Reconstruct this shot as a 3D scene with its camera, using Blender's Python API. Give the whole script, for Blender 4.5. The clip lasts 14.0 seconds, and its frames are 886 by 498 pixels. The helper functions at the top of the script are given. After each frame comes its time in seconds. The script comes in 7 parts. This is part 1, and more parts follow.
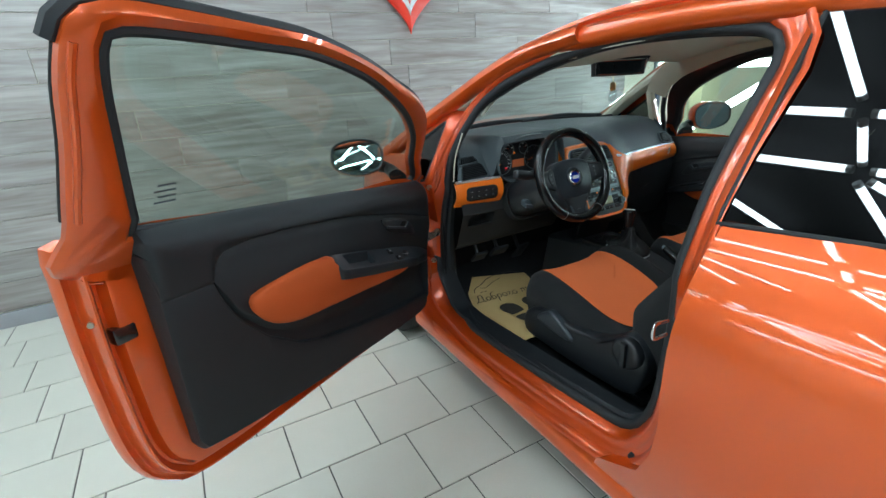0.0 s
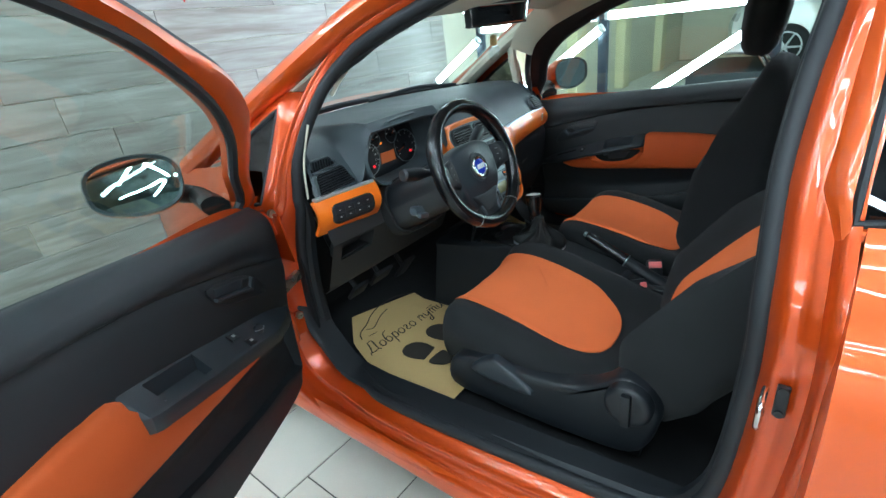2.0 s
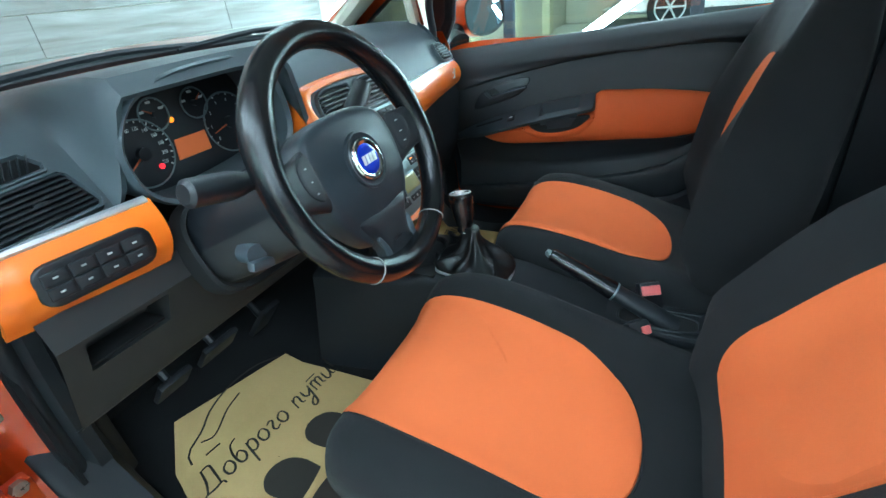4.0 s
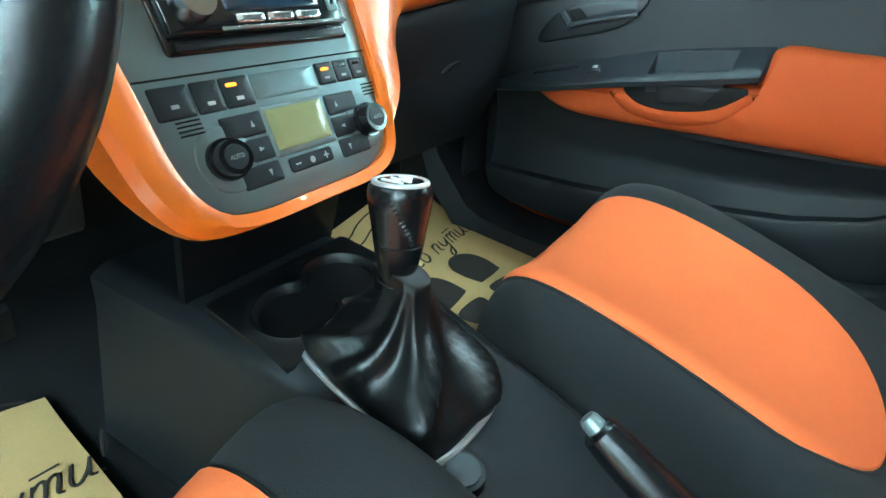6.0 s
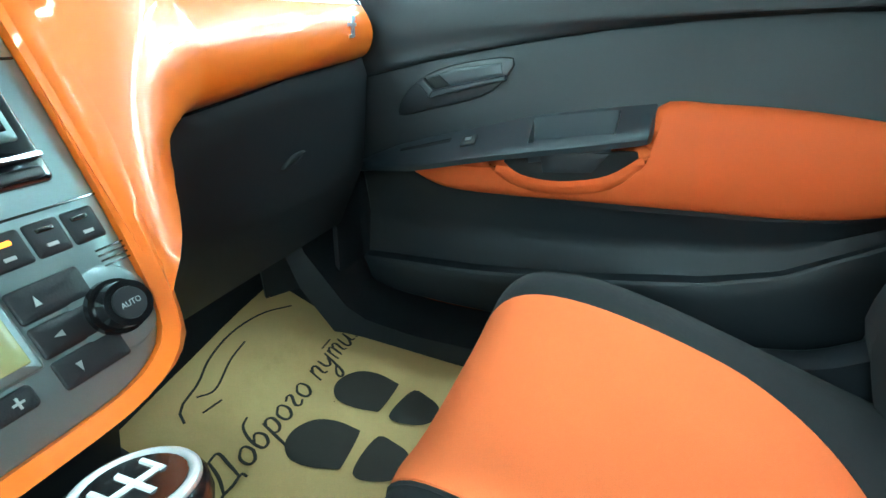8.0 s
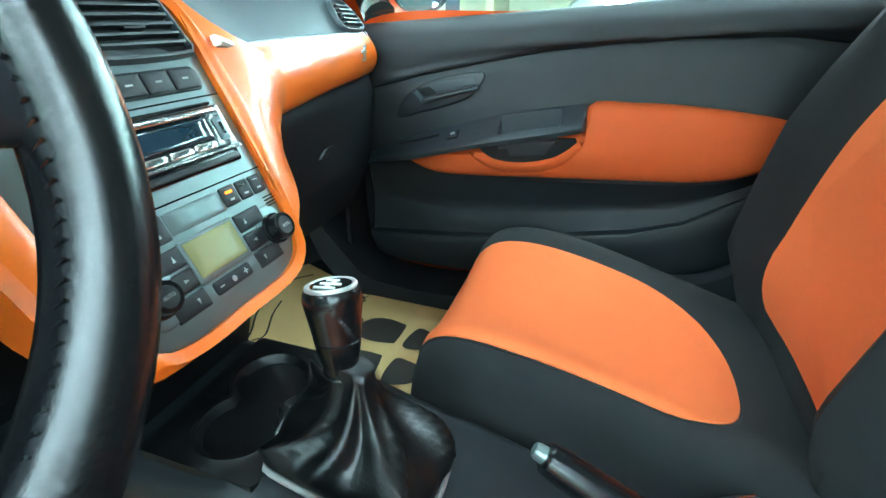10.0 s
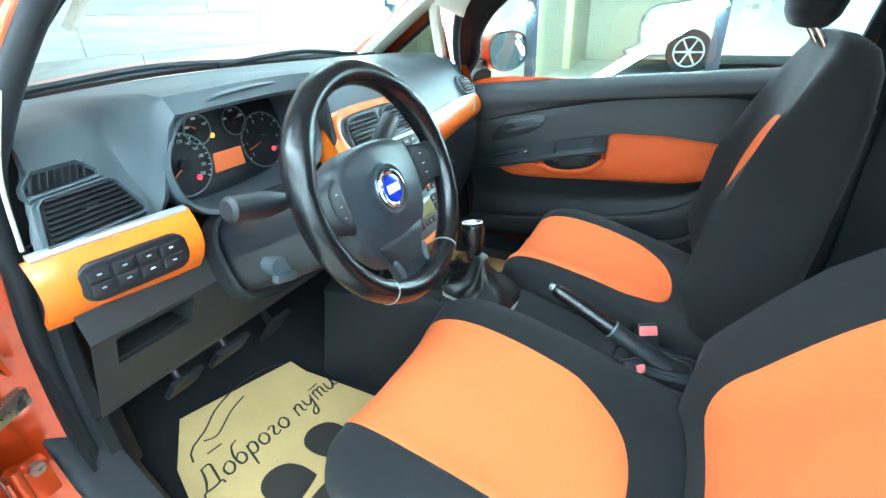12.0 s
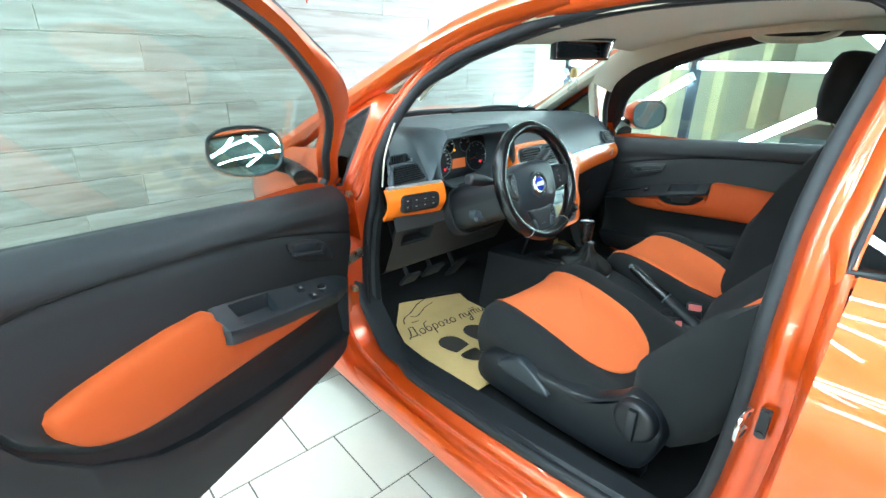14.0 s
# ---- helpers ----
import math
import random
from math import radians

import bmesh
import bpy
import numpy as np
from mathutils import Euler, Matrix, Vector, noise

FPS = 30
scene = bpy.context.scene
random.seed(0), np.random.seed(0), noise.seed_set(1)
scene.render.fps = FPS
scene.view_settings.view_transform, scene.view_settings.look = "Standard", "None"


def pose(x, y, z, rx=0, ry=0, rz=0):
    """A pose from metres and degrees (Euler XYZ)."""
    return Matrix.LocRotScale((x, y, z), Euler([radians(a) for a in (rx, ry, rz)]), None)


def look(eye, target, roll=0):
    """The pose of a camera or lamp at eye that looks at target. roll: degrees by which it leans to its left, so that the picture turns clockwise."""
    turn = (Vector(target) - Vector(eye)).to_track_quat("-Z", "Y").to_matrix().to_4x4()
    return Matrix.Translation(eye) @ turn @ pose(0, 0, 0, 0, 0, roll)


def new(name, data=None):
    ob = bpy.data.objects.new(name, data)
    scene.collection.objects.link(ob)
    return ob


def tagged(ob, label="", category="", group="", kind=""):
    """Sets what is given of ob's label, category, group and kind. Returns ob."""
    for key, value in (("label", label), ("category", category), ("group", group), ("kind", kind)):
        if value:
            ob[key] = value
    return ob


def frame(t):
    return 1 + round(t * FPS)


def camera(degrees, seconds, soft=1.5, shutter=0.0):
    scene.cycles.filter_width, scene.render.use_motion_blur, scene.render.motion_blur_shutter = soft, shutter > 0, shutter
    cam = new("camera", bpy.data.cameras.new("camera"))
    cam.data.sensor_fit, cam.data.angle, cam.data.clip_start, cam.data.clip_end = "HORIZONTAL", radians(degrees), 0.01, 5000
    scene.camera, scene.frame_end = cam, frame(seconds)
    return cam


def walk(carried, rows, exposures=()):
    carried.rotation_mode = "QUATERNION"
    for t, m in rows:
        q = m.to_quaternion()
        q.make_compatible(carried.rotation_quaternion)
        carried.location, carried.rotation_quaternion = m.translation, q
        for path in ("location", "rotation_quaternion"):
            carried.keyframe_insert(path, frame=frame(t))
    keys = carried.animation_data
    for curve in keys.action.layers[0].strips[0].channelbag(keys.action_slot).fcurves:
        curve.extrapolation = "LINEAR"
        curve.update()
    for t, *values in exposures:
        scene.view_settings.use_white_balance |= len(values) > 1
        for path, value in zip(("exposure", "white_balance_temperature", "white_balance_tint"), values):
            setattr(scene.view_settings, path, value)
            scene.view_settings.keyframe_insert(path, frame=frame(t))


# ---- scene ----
cam = camera(85.8, 14.0)
PATH = [
    (0, (-1.714, -1.094, 1.425), (-0.81, 0.539, 0.706), -3.2),
    (0.5, (-1.73, -0.913, 1.413), (-0.645, 0.585, 0.652), -2.8),
    (1, (-1.72, -0.763, 1.394), (-0.539, 0.65, 0.614), -4.3),
    (1.5, (-1.604, -0.624, 1.371), (-0.354, 0.718, 0.573), -6.3),
    (2, (-1.464, -0.498, 1.352), (-0.07, 0.671, 0.522), -6.9),
    (2.5, (-1.344, -0.351, 1.332), (0.223, 0.533, 0.459), -5.9),
    (3, (-1.235, -0.256, 1.307), (0.338, 0.545, 0.365), -6.5),
    (3.2, (-1.177, -0.228, 1.292), (0.389, 0.571, 0.339), -6.7),
    (5.3, (-0.435, -0.014, 1.009), (1.01, 0.885, -0.041), 0.0),
    (5.5, (-0.379, -0.001, 0.989), (1.03, 0.918, -0.092), 1.9),
    (6, (-0.256, 0.052, 0.945), (1.139, 0.999, -0.13), 5.0),
    (6.5, (-0.154, 0.091, 0.93), (1.364, 0.927, -0.069), 5.9),
    (7, (-0.064, 0.128, 0.94), (1.571, 0.856, 0.048), 5.1),
    (7.2, (-0.044, 0.133, 0.947), (1.609, 0.848, 0.077), 3.6),
    (9.3, (-0.16, 0.098, 0.96), (1.521, 0.684, 0.048), 2.2),
    (9.5, (-0.197, 0.09, 0.969), (1.493, 0.654, 0.061), 2.2),
    (10, (-0.308, 0.073, 1.004), (1.396, 0.631, 0.119), 0.8),
    (10.5, (-0.459, 0.029, 1.088), (1.19, 0.665, 0.152), -0.9),
    (11, (-0.605, -0.032, 1.134), (0.994, 0.692, 0.174), -1.7),
    (11.5, (-0.758, -0.084, 1.178), (0.832, 0.679, 0.235), -1.7),
    (12, (-0.936, -0.136, 1.23), (0.644, 0.703, 0.335), -1.7),
    (12.5, (-1.151, -0.194, 1.279), (0.315, 0.861, 0.418), -2.1),
    (13, (-1.298, -0.312, 1.311), (0.016, 0.949, 0.484), -0.7),
    (13.5, (-1.409, -0.472, 1.331), (-0.142, 0.859, 0.543), 0.6),
    (14, (-1.565, -0.611, 1.353), (-0.306, 0.75, 0.603), 0.8),
]
EXPOSURES = [(0.0, -0.1, 5900, 3), (1.5, 0.42, 5800, 3), (2.5, 0.66, 5550, 1), (3.0, 0.92, 5400, 0), (5.5, 1.66, 5300, -10), (6.2, 2.17, 5280, -14), (7.0, 2.26, 5250, -17), (9.5, 2.12, 5300, -16), (11.0, 2.12, 5400, -5), (12.0, 2.26, 5300, -5), (12.5, 2.05, 5300, -6),
             (13.0, 1.84, 5400, -5), (14.0, 1.42, 5700, -3)]
walk(cam, [(t, look(eye, target, roll)) for t, eye, target, roll in PATH], EXPOSURES)

# ---- light ----
world = bpy.data.worlds.new("garage_air")
scene.world = world
world.use_nodes = True
world.node_tree.nodes["Background"].inputs[0].default_value = (0.9, 0.95, 1.0, 1)
world.node_tree.nodes["Background"].inputs[1].default_value = 0.02
LED_POWER = 26.0


# ---- materials ----
def rgb(r, g, b):
    """Linear colour from display values 0..255."""
    f = lambda v: ((v / 255 + 0.055) / 1.055) ** 2.4 if v > 10 else v / 255 / 12.92
    return (f(r), f(g), f(b), 1)


def surface(name, col, rough=0.5, metal=0.0, coat=0.0, var=0.12, vscale=4.0, grain=0.06, gscale=260.0, bump=0.0,
            bscale=500.0, rvar=0.08, ior=1.5, sheen=0.0, stretch=(1, 1, 1), random_tint=0.0):
    """A painted, moulded or woven surface: colour that drifts at two scales, uneven gloss and a fine relief."""
    m = bpy.data.materials.new(name)
    m.use_nodes = True
    nt = m.node_tree
    n, l = nt.nodes, nt.links
    bs = n["Principled BSDF"]
    tc = n.new("ShaderNodeTexCoord")
    mp = n.new("ShaderNodeMapping")
    mp.inputs["Scale"].default_value = stretch
    l.new(tc.outputs["Object"], mp.inputs["Vector"])
    big, fine = n.new("ShaderNodeTexNoise"), n.new("ShaderNodeTexNoise")
    big.inputs["Scale"].default_value, big.inputs["Detail"].default_value = vscale, 5
    fine.inputs["Scale"].default_value, fine.inputs["Detail"].default_value = gscale, 3
    for t in (big, fine):
        l.new(mp.outputs["Vector"], t.inputs["Vector"])
    a = n.new("ShaderNodeMath")
    a.operation = "MULTIPLY_ADD"
    l.new(big.outputs["Fac"], a.inputs[0])
    a.inputs[1].default_value, a.inputs[2].default_value = 2 * var, 1 - var
    b = n.new("ShaderNodeMath")
    b.operation = "MULTIPLY_ADD"
    l.new(fine.outputs["Fac"], b.inputs[0])
    b.inputs[1].default_value, b.inputs[2].default_value = 2 * grain, -grain
    c = n.new("ShaderNodeMath")
    c.operation = "ADD"
    l.new(a.outputs[0], c.inputs[0])
    l.new(b.outputs[0], c.inputs[1])
    last = c
    if random_tint:
        oi = n.new("ShaderNodeObjectInfo")
        d = n.new("ShaderNodeMath")
        d.operation = "MULTIPLY_ADD"
        l.new(oi.outputs["Random"], d.inputs[0])
        d.inputs[1].default_value, d.inputs[2].default_value = 2 * random_tint, 1 - random_tint
        e = n.new("ShaderNodeMath")
        e.operation = "MULTIPLY"
        l.new(c.outputs[0], e.inputs[0])
        l.new(d.outputs[0], e.inputs[1])
        last = e
    sc = n.new("ShaderNodeVectorMath")
    sc.operation = "SCALE"
    sc.inputs[0].default_value = col[:3]
    l.new(last.outputs[0], sc.inputs["Scale"])
    l.new(sc.outputs[0], bs.inputs["Base Color"])
    r = n.new("ShaderNodeMath")
    r.operation = "MULTIPLY_ADD"
    r.use_clamp = True
    l.new(big.outputs["Fac"], r.inputs[0])
    r.inputs[1].default_value, r.inputs[2].default_value = 2 * rvar, rough - rvar
    l.new(r.outputs[0], bs.inputs["Roughness"])
    bs.inputs["Metallic"].default_value = metal
    bs.inputs["Coat Weight"].default_value = coat
    bs.inputs["Coat Roughness"].default_value = 0.03
    bs.inputs["IOR"].default_value = ior
    bs.inputs["Sheen Weight"].default_value = sheen
    if bump:
        bp = n.new("ShaderNodeBump")
        bp.inputs["Strength"].default_value, bp.inputs["Distance"].default_value = bump, 0.002
        bn = n.new("ShaderNodeTexNoise")
        bn.inputs["Scale"].default_value, bn.inputs["Detail"].default_value = bscale, 4
        l.new(mp.outputs["Vector"], bn.inputs["Vector"])
        l.new(bn.outputs["Fac"], bp.inputs["Height"])
        l.new(bp.outputs["Normal"], bs.inputs["Normal"])
    return m


def glow(name, col, strength):
    m = bpy.data.materials.new(name)
    m.use_nodes = True
    bs = m.node_tree.nodes["Principled BSDF"]
    bs.inputs["Base Color"].default_value = col
    bs.inputs["Emission Color"].default_value = col
    bs.inputs["Emission Strength"].default_value = strength
    return m


def pane_glass(name, tint, gloss=0.0):
    """Thin automotive glass: lets tinted light through and mirrors more towards grazing angles."""
    m = bpy.data.materials.new(name)
    m.use_nodes = True
    nt = m.node_tree
    n, l = nt.nodes, nt.links
    n.remove(n["Principled BSDF"])
    tr, gl, mx, lw = (n.new("ShaderNodeBsdfTransparent"), n.new("ShaderNodeBsdfGlossy"),
                      n.new("ShaderNodeMixShader"), n.new("ShaderNodeLayerWeight"))
    tr.inputs[0].default_value = (*tint, 1)
    gl.inputs["Roughness"].default_value = 0.01
    po, ma = n.new("ShaderNodeMath"), n.new("ShaderNodeMath")
    po.operation, ma.operation = "POWER", "MULTIPLY_ADD"
    l.new(lw.outputs["Facing"], po.inputs[0])
    po.inputs[1].default_value = 5
    l.new(po.outputs[0], ma.inputs[0])
    ma.inputs[1].default_value, ma.inputs[2].default_value = 0.94 - gloss, 0.06 + gloss
    l.new(ma.outputs[0], mx.inputs[0])
    l.new(tr.outputs[0], mx.inputs[1])
    l.new(gl.outputs[0], mx.inputs[2])
    l.new(mx.outputs[0], n["Material Output"].inputs[0])
    return m


PAINT = surface("copper_orange_paint", rgb(212, 84, 14), 0.34, 0.45, 1.0, 0.05, 3, 0.10, 1800, rvar=0.03)
# the same body paint, darkened for the shade in jambs and surrounds
PAINT_SHADED = surface("copper_orange_paint_shaded", rgb(200, 72, 10), 0.34, 0.50, 1.0, 0.07, 5, 0.08, 1500, rvar=0.05)
BLACK_PLASTIC = surface("black_grained_plastic", rgb(22, 26, 30), 0.55, var=0.10, grain=0.12, gscale=700, bump=0.25, bscale=900)
DARK_PLASTIC = surface("dark_smooth_plastic", rgb(22, 25, 29), 0.42, var=0.10, grain=0.08, gscale=500, bump=0.12, bscale=700)
SOFT_DASH = surface("soft_charcoal_dash_skin", rgb(39, 45, 50), 0.36, var=0.08, grain=0.14, gscale=900, bump=0.15, bscale=1100)
# black plastic darkened further for the shade under the stack's overhang
SHADED_TRAY = surface("shaded_black_tray", rgb(12, 13, 15), 0.42, var=0.1, grain=0.08, gscale=700, bump=0.15, bscale=900)
DASH_SKIN = surface("grey_soft_dash_top_skin", rgb(66, 74, 78), 0.42, var=0.08, grain=0.12, gscale=900, bump=0.15, bscale=1100)
GREY_DASH = surface("grey_lower_dash_plastic", rgb(40, 41, 41), 0.6, var=0.08, grain=0.12, gscale=700, bump=0.25, bscale=900)
RUBBER = surface("black_rubber_seal", rgb(24, 27, 31), 0.62, var=0.12, grain=0.1, gscale=300, bump=0.1)
CARPET = surface("black_floor_carpet", rgb(17, 18, 20), 0.95, var=0.25, vscale=14, grain=0.3, gscale=900, bump=0.8, bscale=700)
FABRIC = surface("black_seat_fabric", rgb(14, 16, 18), 0.92, var=0.14, vscale=7, grain=0.2, gscale=900, bump=0.5, bscale=1000, sheen=0.03)
ORANGE_FABRIC = surface("orange_seat_fabric", rgb(217, 109, 59), 0.88, var=0.10, vscale=6, grain=0.12, gscale=900, bump=0.4, bscale=1000, sheen=0.0, ior=1.3)
ORANGE_VINYL = surface("burnt_orange_door_vinyl", rgb(190, 86, 40), 0.6, ior=1.25, var=0.07, vscale=5, grain=0.08, gscale=900, bump=0.3, bscale=900)
ORANGE_TRIM = surface("bright_orange_lacquered_trim", rgb(240, 118, 22), 0.36, 0.05, 0.45, 0.04, 4, 0.05, 1200, rvar=0.04)
SILVER = surface("satin_silver_trim", rgb(222, 225, 228), 0.34, 0.80, var=0.05, grain=0.05, gscale=600)
STACK = surface("grey_metallic_console_plastic", rgb(124, 136, 137), 0.34, 0.65, var=0.05, grain=0.06, gscale=900)
CHROME = surface("worn_chrome", rgb(215, 215, 215), 0.16, 1.0, var=0.05, grain=0.04, gscale=200)
STEEL = surface("zinc_plated_steel", rgb(190, 184, 172), 0.28, 0.9, var=0.15, vscale=30, grain=0.1, gscale=200)
LEATHER = surface("black_worn_leather", rgb(15, 16, 18), 0.24, var=0.06, vscale=9, grain=0.1, gscale=600, bump=0.10, bscale=520, rvar=0.04)
GAITER = surface("soft_black_gaiter_leather", rgb(13, 14, 15), 0.33, var=0.10, vscale=14, grain=0.1, gscale=600, bump=0.12, bscale=420, rvar=0.04)
BEIGE = surface("light_beige_headliner", rgb(206, 202, 184), 0.9, var=0.05, grain=0.07, gscale=900, bump=0.3, bscale=900)
BEIGE_PLASTIC = surface("light_beige_pillar_plastic", rgb(204, 200, 180), 0.55, var=0.05, grain=0.06, gscale=700, bump=0.15)
PAPER = surface("brown_kraft_paper", rgb(196, 168, 112), 0.8, var=0.09, vscale=9, grain=0.09, gscale=420, bump=0.5, bscale=40)
INK = surface("dark_printing_ink", rgb(48, 44, 38), 0.8, var=0.1, grain=0.1, gscale=300)
TILE = surface("pale_grey_floor_tile", rgb(206, 204, 192), 0.30, var=0.03, vscale=9, grain=0.04, gscale=160, random_tint=0.05, rvar=0.015)
GROUT = surface("dark_tile_grout", rgb(92, 90, 84), 0.9, var=0.2, vscale=12, grain=0.2, gscale=300)
CREAM_WALL = surface("cream_plaster", rgb(214, 210, 190), 0.85, var=0.06, vscale=2, grain=0.05, gscale=120, bump=0.2, bscale=90)
CEILING_PAINT = surface("dark_grey_ceiling_paint", rgb(44, 45, 47), 0.9, var=0.05, vscale=2, grain=0.04, gscale=100)
GLASS = pane_glass("clear_green_tinted_glass", (0.80, 0.87, 0.83))
SCREEN_GLASS = pane_glass("windscreen_glass", (0.60, 0.68, 0.645))
CORNER_GLASS = pane_glass("smoked_corner_glass", (0.22, 0.24, 0.23))
DARK_GLASS = pane_glass("dark_privacy_glass", (0.04, 0.045, 0.05), 0.03)
MIRROR = surface("mirror_silver", (0.86, 0.9, 0.93, 1), 0.01, 1.0, var=0.0, grain=0.0, rvar=0.0)
LED = glow("white_led_tube", (0.88, 0.97, 1.0, 1), LED_POWER)
LCD = surface("olive_lcd_glass", rgb(150, 150, 104), 0.15, coat=0.6, var=0.04, grain=0.02)
# flat black that stands in for the shade inside recesses
RECESS_SHADE = surface("recess_shade_black", rgb(10, 11, 12), 0.9, var=0.05)
SILL_GREY = surface("mid_grey_plastic", rgb(62, 70, 76), 0.5, var=0.08, grain=0.08, gscale=700)
GLOSS_BLACK = surface("gloss_black_plastic", rgb(20, 20, 22), 0.14, coat=0.4, var=0.05, grain=0.03)
WHITE_PRINT = surface("white_printed_mark", rgb(225, 226, 224), 0.5, var=0.03, grain=0.03)
RED_PLASTIC = surface("red_buckle_plastic", rgb(226, 112, 108), 0.4, var=0.05)
BLUE = surface("blue_enamel", rgb(22, 40, 150), 0.2, coat=0.8, var=0.05)
AMBER_GLOW = glow("amber_lamp", rgb(255, 130, 20), 0.9)
RED_GLOW = glow("red_lamp", rgb(255, 40, 50), 0.6)
ORANGE_LCD = glow("dim_orange_display", rgb(190, 96, 48), 0.12)
NEEDLE = surface("dull_orange_needle", rgb(200, 96, 50), 0.5)
GREY_PRINT = surface("grey_printed_mark", rgb(170, 172, 172), 0.5, var=0.03)
RIM_PAINT = surface("bright_silver_rim_paint", rgb(206, 208, 210), 0.4, 0.15)
SIGN_RED = surface("red_sign_acrylic", rgb(226, 62, 44), 0.3, var=0.05)
SIGN_WHITE = surface("white_sign_acrylic", rgb(236, 236, 236), 0.3, var=0.03)
SILVER_PAINT = surface("silver_car_paint", rgb(176, 178, 176), 0.3, 0.5, 0.8, 0.04, 3, 0.05, 1500)
TYRE = surface("black_tyre_rubber", rgb(26, 26, 27), 0.8, var=0.15, grain=0.1)


def plank_wood(name):
    """Weathered grey laminate: long horizontal grain with brown drifts, each board its own shade."""
    m = bpy.data.materials.new(name)
    m.use_nodes = True
    nt = m.node_tree
    n, l = nt.nodes, nt.links
    bs = n["Principled BSDF"]
    tc, mp, oi = n.new("ShaderNodeTexCoord"), n.new("ShaderNodeMapping"), n.new("ShaderNodeObjectInfo")
    mp.inputs["Scale"].default_value = (0.9, 1, 11)
    l.new(tc.outputs["Object"], mp.inputs["Vector"])
    ad = n.new("ShaderNodeVectorMath")
    mu = n.new("ShaderNodeVectorMath")
    mu.operation = "SCALE"
    mu.inputs[0].default_value = (37, 11, 53)
    l.new(oi.outputs["Random"], mu.inputs["Scale"])
    l.new(mp.outputs["Vector"], ad.inputs[0])
    l.new(mu.outputs[0], ad.inputs[1])
    a, b = n.new("ShaderNodeTexNoise"), n.new("ShaderNodeTexNoise")
    a.inputs["Scale"].default_value, a.inputs["Detail"].default_value, a.inputs["Distortion"].default_value = 2.2, 8, 0.6
    b.inputs["Scale"].default_value, b.inputs["Detail"].default_value = 14, 6
    l.new(ad.outputs[0], a.inputs["Vector"])
    l.new(ad.outputs[0], b.inputs["Vector"])
    cr = n.new("ShaderNodeValToRGB")
    e = cr.color_ramp.elements
    e[0].position, e[0].color = 0.3, rgb(138, 130, 124)
    e[1].position, e[1].color = 0.72, rgb(182, 180, 178)
    k = e.new(0.5)
    k.color = rgb(160, 156, 152)
    l.new(a.outputs["Fac"], cr.inputs["Fac"])
    mx = n.new("ShaderNodeMix")
    mx.data_type, mx.blend_type = "RGBA", "MULTIPLY"
    mx.inputs[0].default_value = 1.0
    r2 = n.new("ShaderNodeMapRange")
    r2.inputs[3].default_value, r2.inputs[4].default_value = 0.90, 1.07
    l.new(b.outputs["Fac"], r2.inputs[0])
    l.new(cr.outputs["Color"], mx.inputs[6])
    l.new(r2.outputs[0], mx.inputs[7])
    m3 = n.new("ShaderNodeMix")
    m3.data_type, m3.blend_type = "RGBA", "MULTIPLY"
    m3.inputs[0].default_value = 1.0
    r3 = n.new("ShaderNodeMapRange")
    r3.inputs[3].default_value, r3.inputs[4].default_value = 0.86, 1.08
    l.new(oi.outputs["Random"], r3.inputs[0])
    l.new(mx.outputs[2], m3.inputs[6])
    l.new(r3.outputs[0], m3.inputs[7])
    l.new(m3.outputs[2], bs.inputs["Base Color"])
    bs.inputs["Roughness"].default_value = 0.55
    bp = n.new("ShaderNodeBump")
    bp.inputs["Strength"].default_value, bp.inputs["Distance"].default_value = 0.25, 0.002
    l.new(b.outputs["Fac"], bp.inputs["Height"])
    l.new(bp.outputs["Normal"], bs.inputs["Normal"])
    return m


PLANK = plank_wood("grey_weathered_laminate")


# ---- mesh helpers ----
def thing(name, at=(0, 0, 0), label="", category="", group="", kind=""):
    ob = new(name)
    ob.empty_display_size = 0.05
    ob.location = at
    return tagged(ob, label, category, group, kind)


def part(name, bm, material, parent=None, label="", angle=38):
    """Links a bmesh, given in world metres, as one mesh object under a thing or a part."""
    me = bpy.data.meshes.new(name)
    bmesh.ops.recalc_face_normals(bm, faces=bm.faces)
    bm.to_mesh(me)
    bm.free()
    me.materials.append(material)
    for p in me.polygons:
        p.use_smooth = True
    me.set_sharp_from_angle(angle=radians(angle))
    ob = new(name, me)
    if parent is not None:
        ob.parent = parent
        if parent.type == "EMPTY":
            ob.matrix_parent_inverse = Matrix.Translation(-Vector(parent.location))
    if label:
        ob["label"] = label
    return ob


def box(bm, c, s, bevel=0.0, turn=None, seg=2):
    """A bevelled block, centre c, sides s, turned by a matrix about its centre."""
    made = bmesh.ops.create_cube(bm, size=1)["verts"]
    bmesh.ops.scale(bm, vec=s, verts=made)
    if bevel:
        es = list({e for v in made for e in v.link_edges})
        out = bmesh.ops.bevel(bm, geom=es, offset=bevel, segments=seg, affect="EDGES", profile=0.6)
        made = list({v for f in out["faces"] for v in f.verts} | {v for v in made if v.is_valid})
    m = Matrix.Translation(c) @ (turn.to_4x4() if turn is not None else Matrix())
    bmesh.ops.transform(bm, matrix=m, verts=made)
    return bm


def cyl(bm, a, b, r0, r1=None, seg=20, cap=True):
    """A round bar from a to b."""
    a, b = Vector(a), Vector(b)
    return loft(bm, rounds([a, b], [r0, r0 if r1 is None else r1], seg), True, cap)


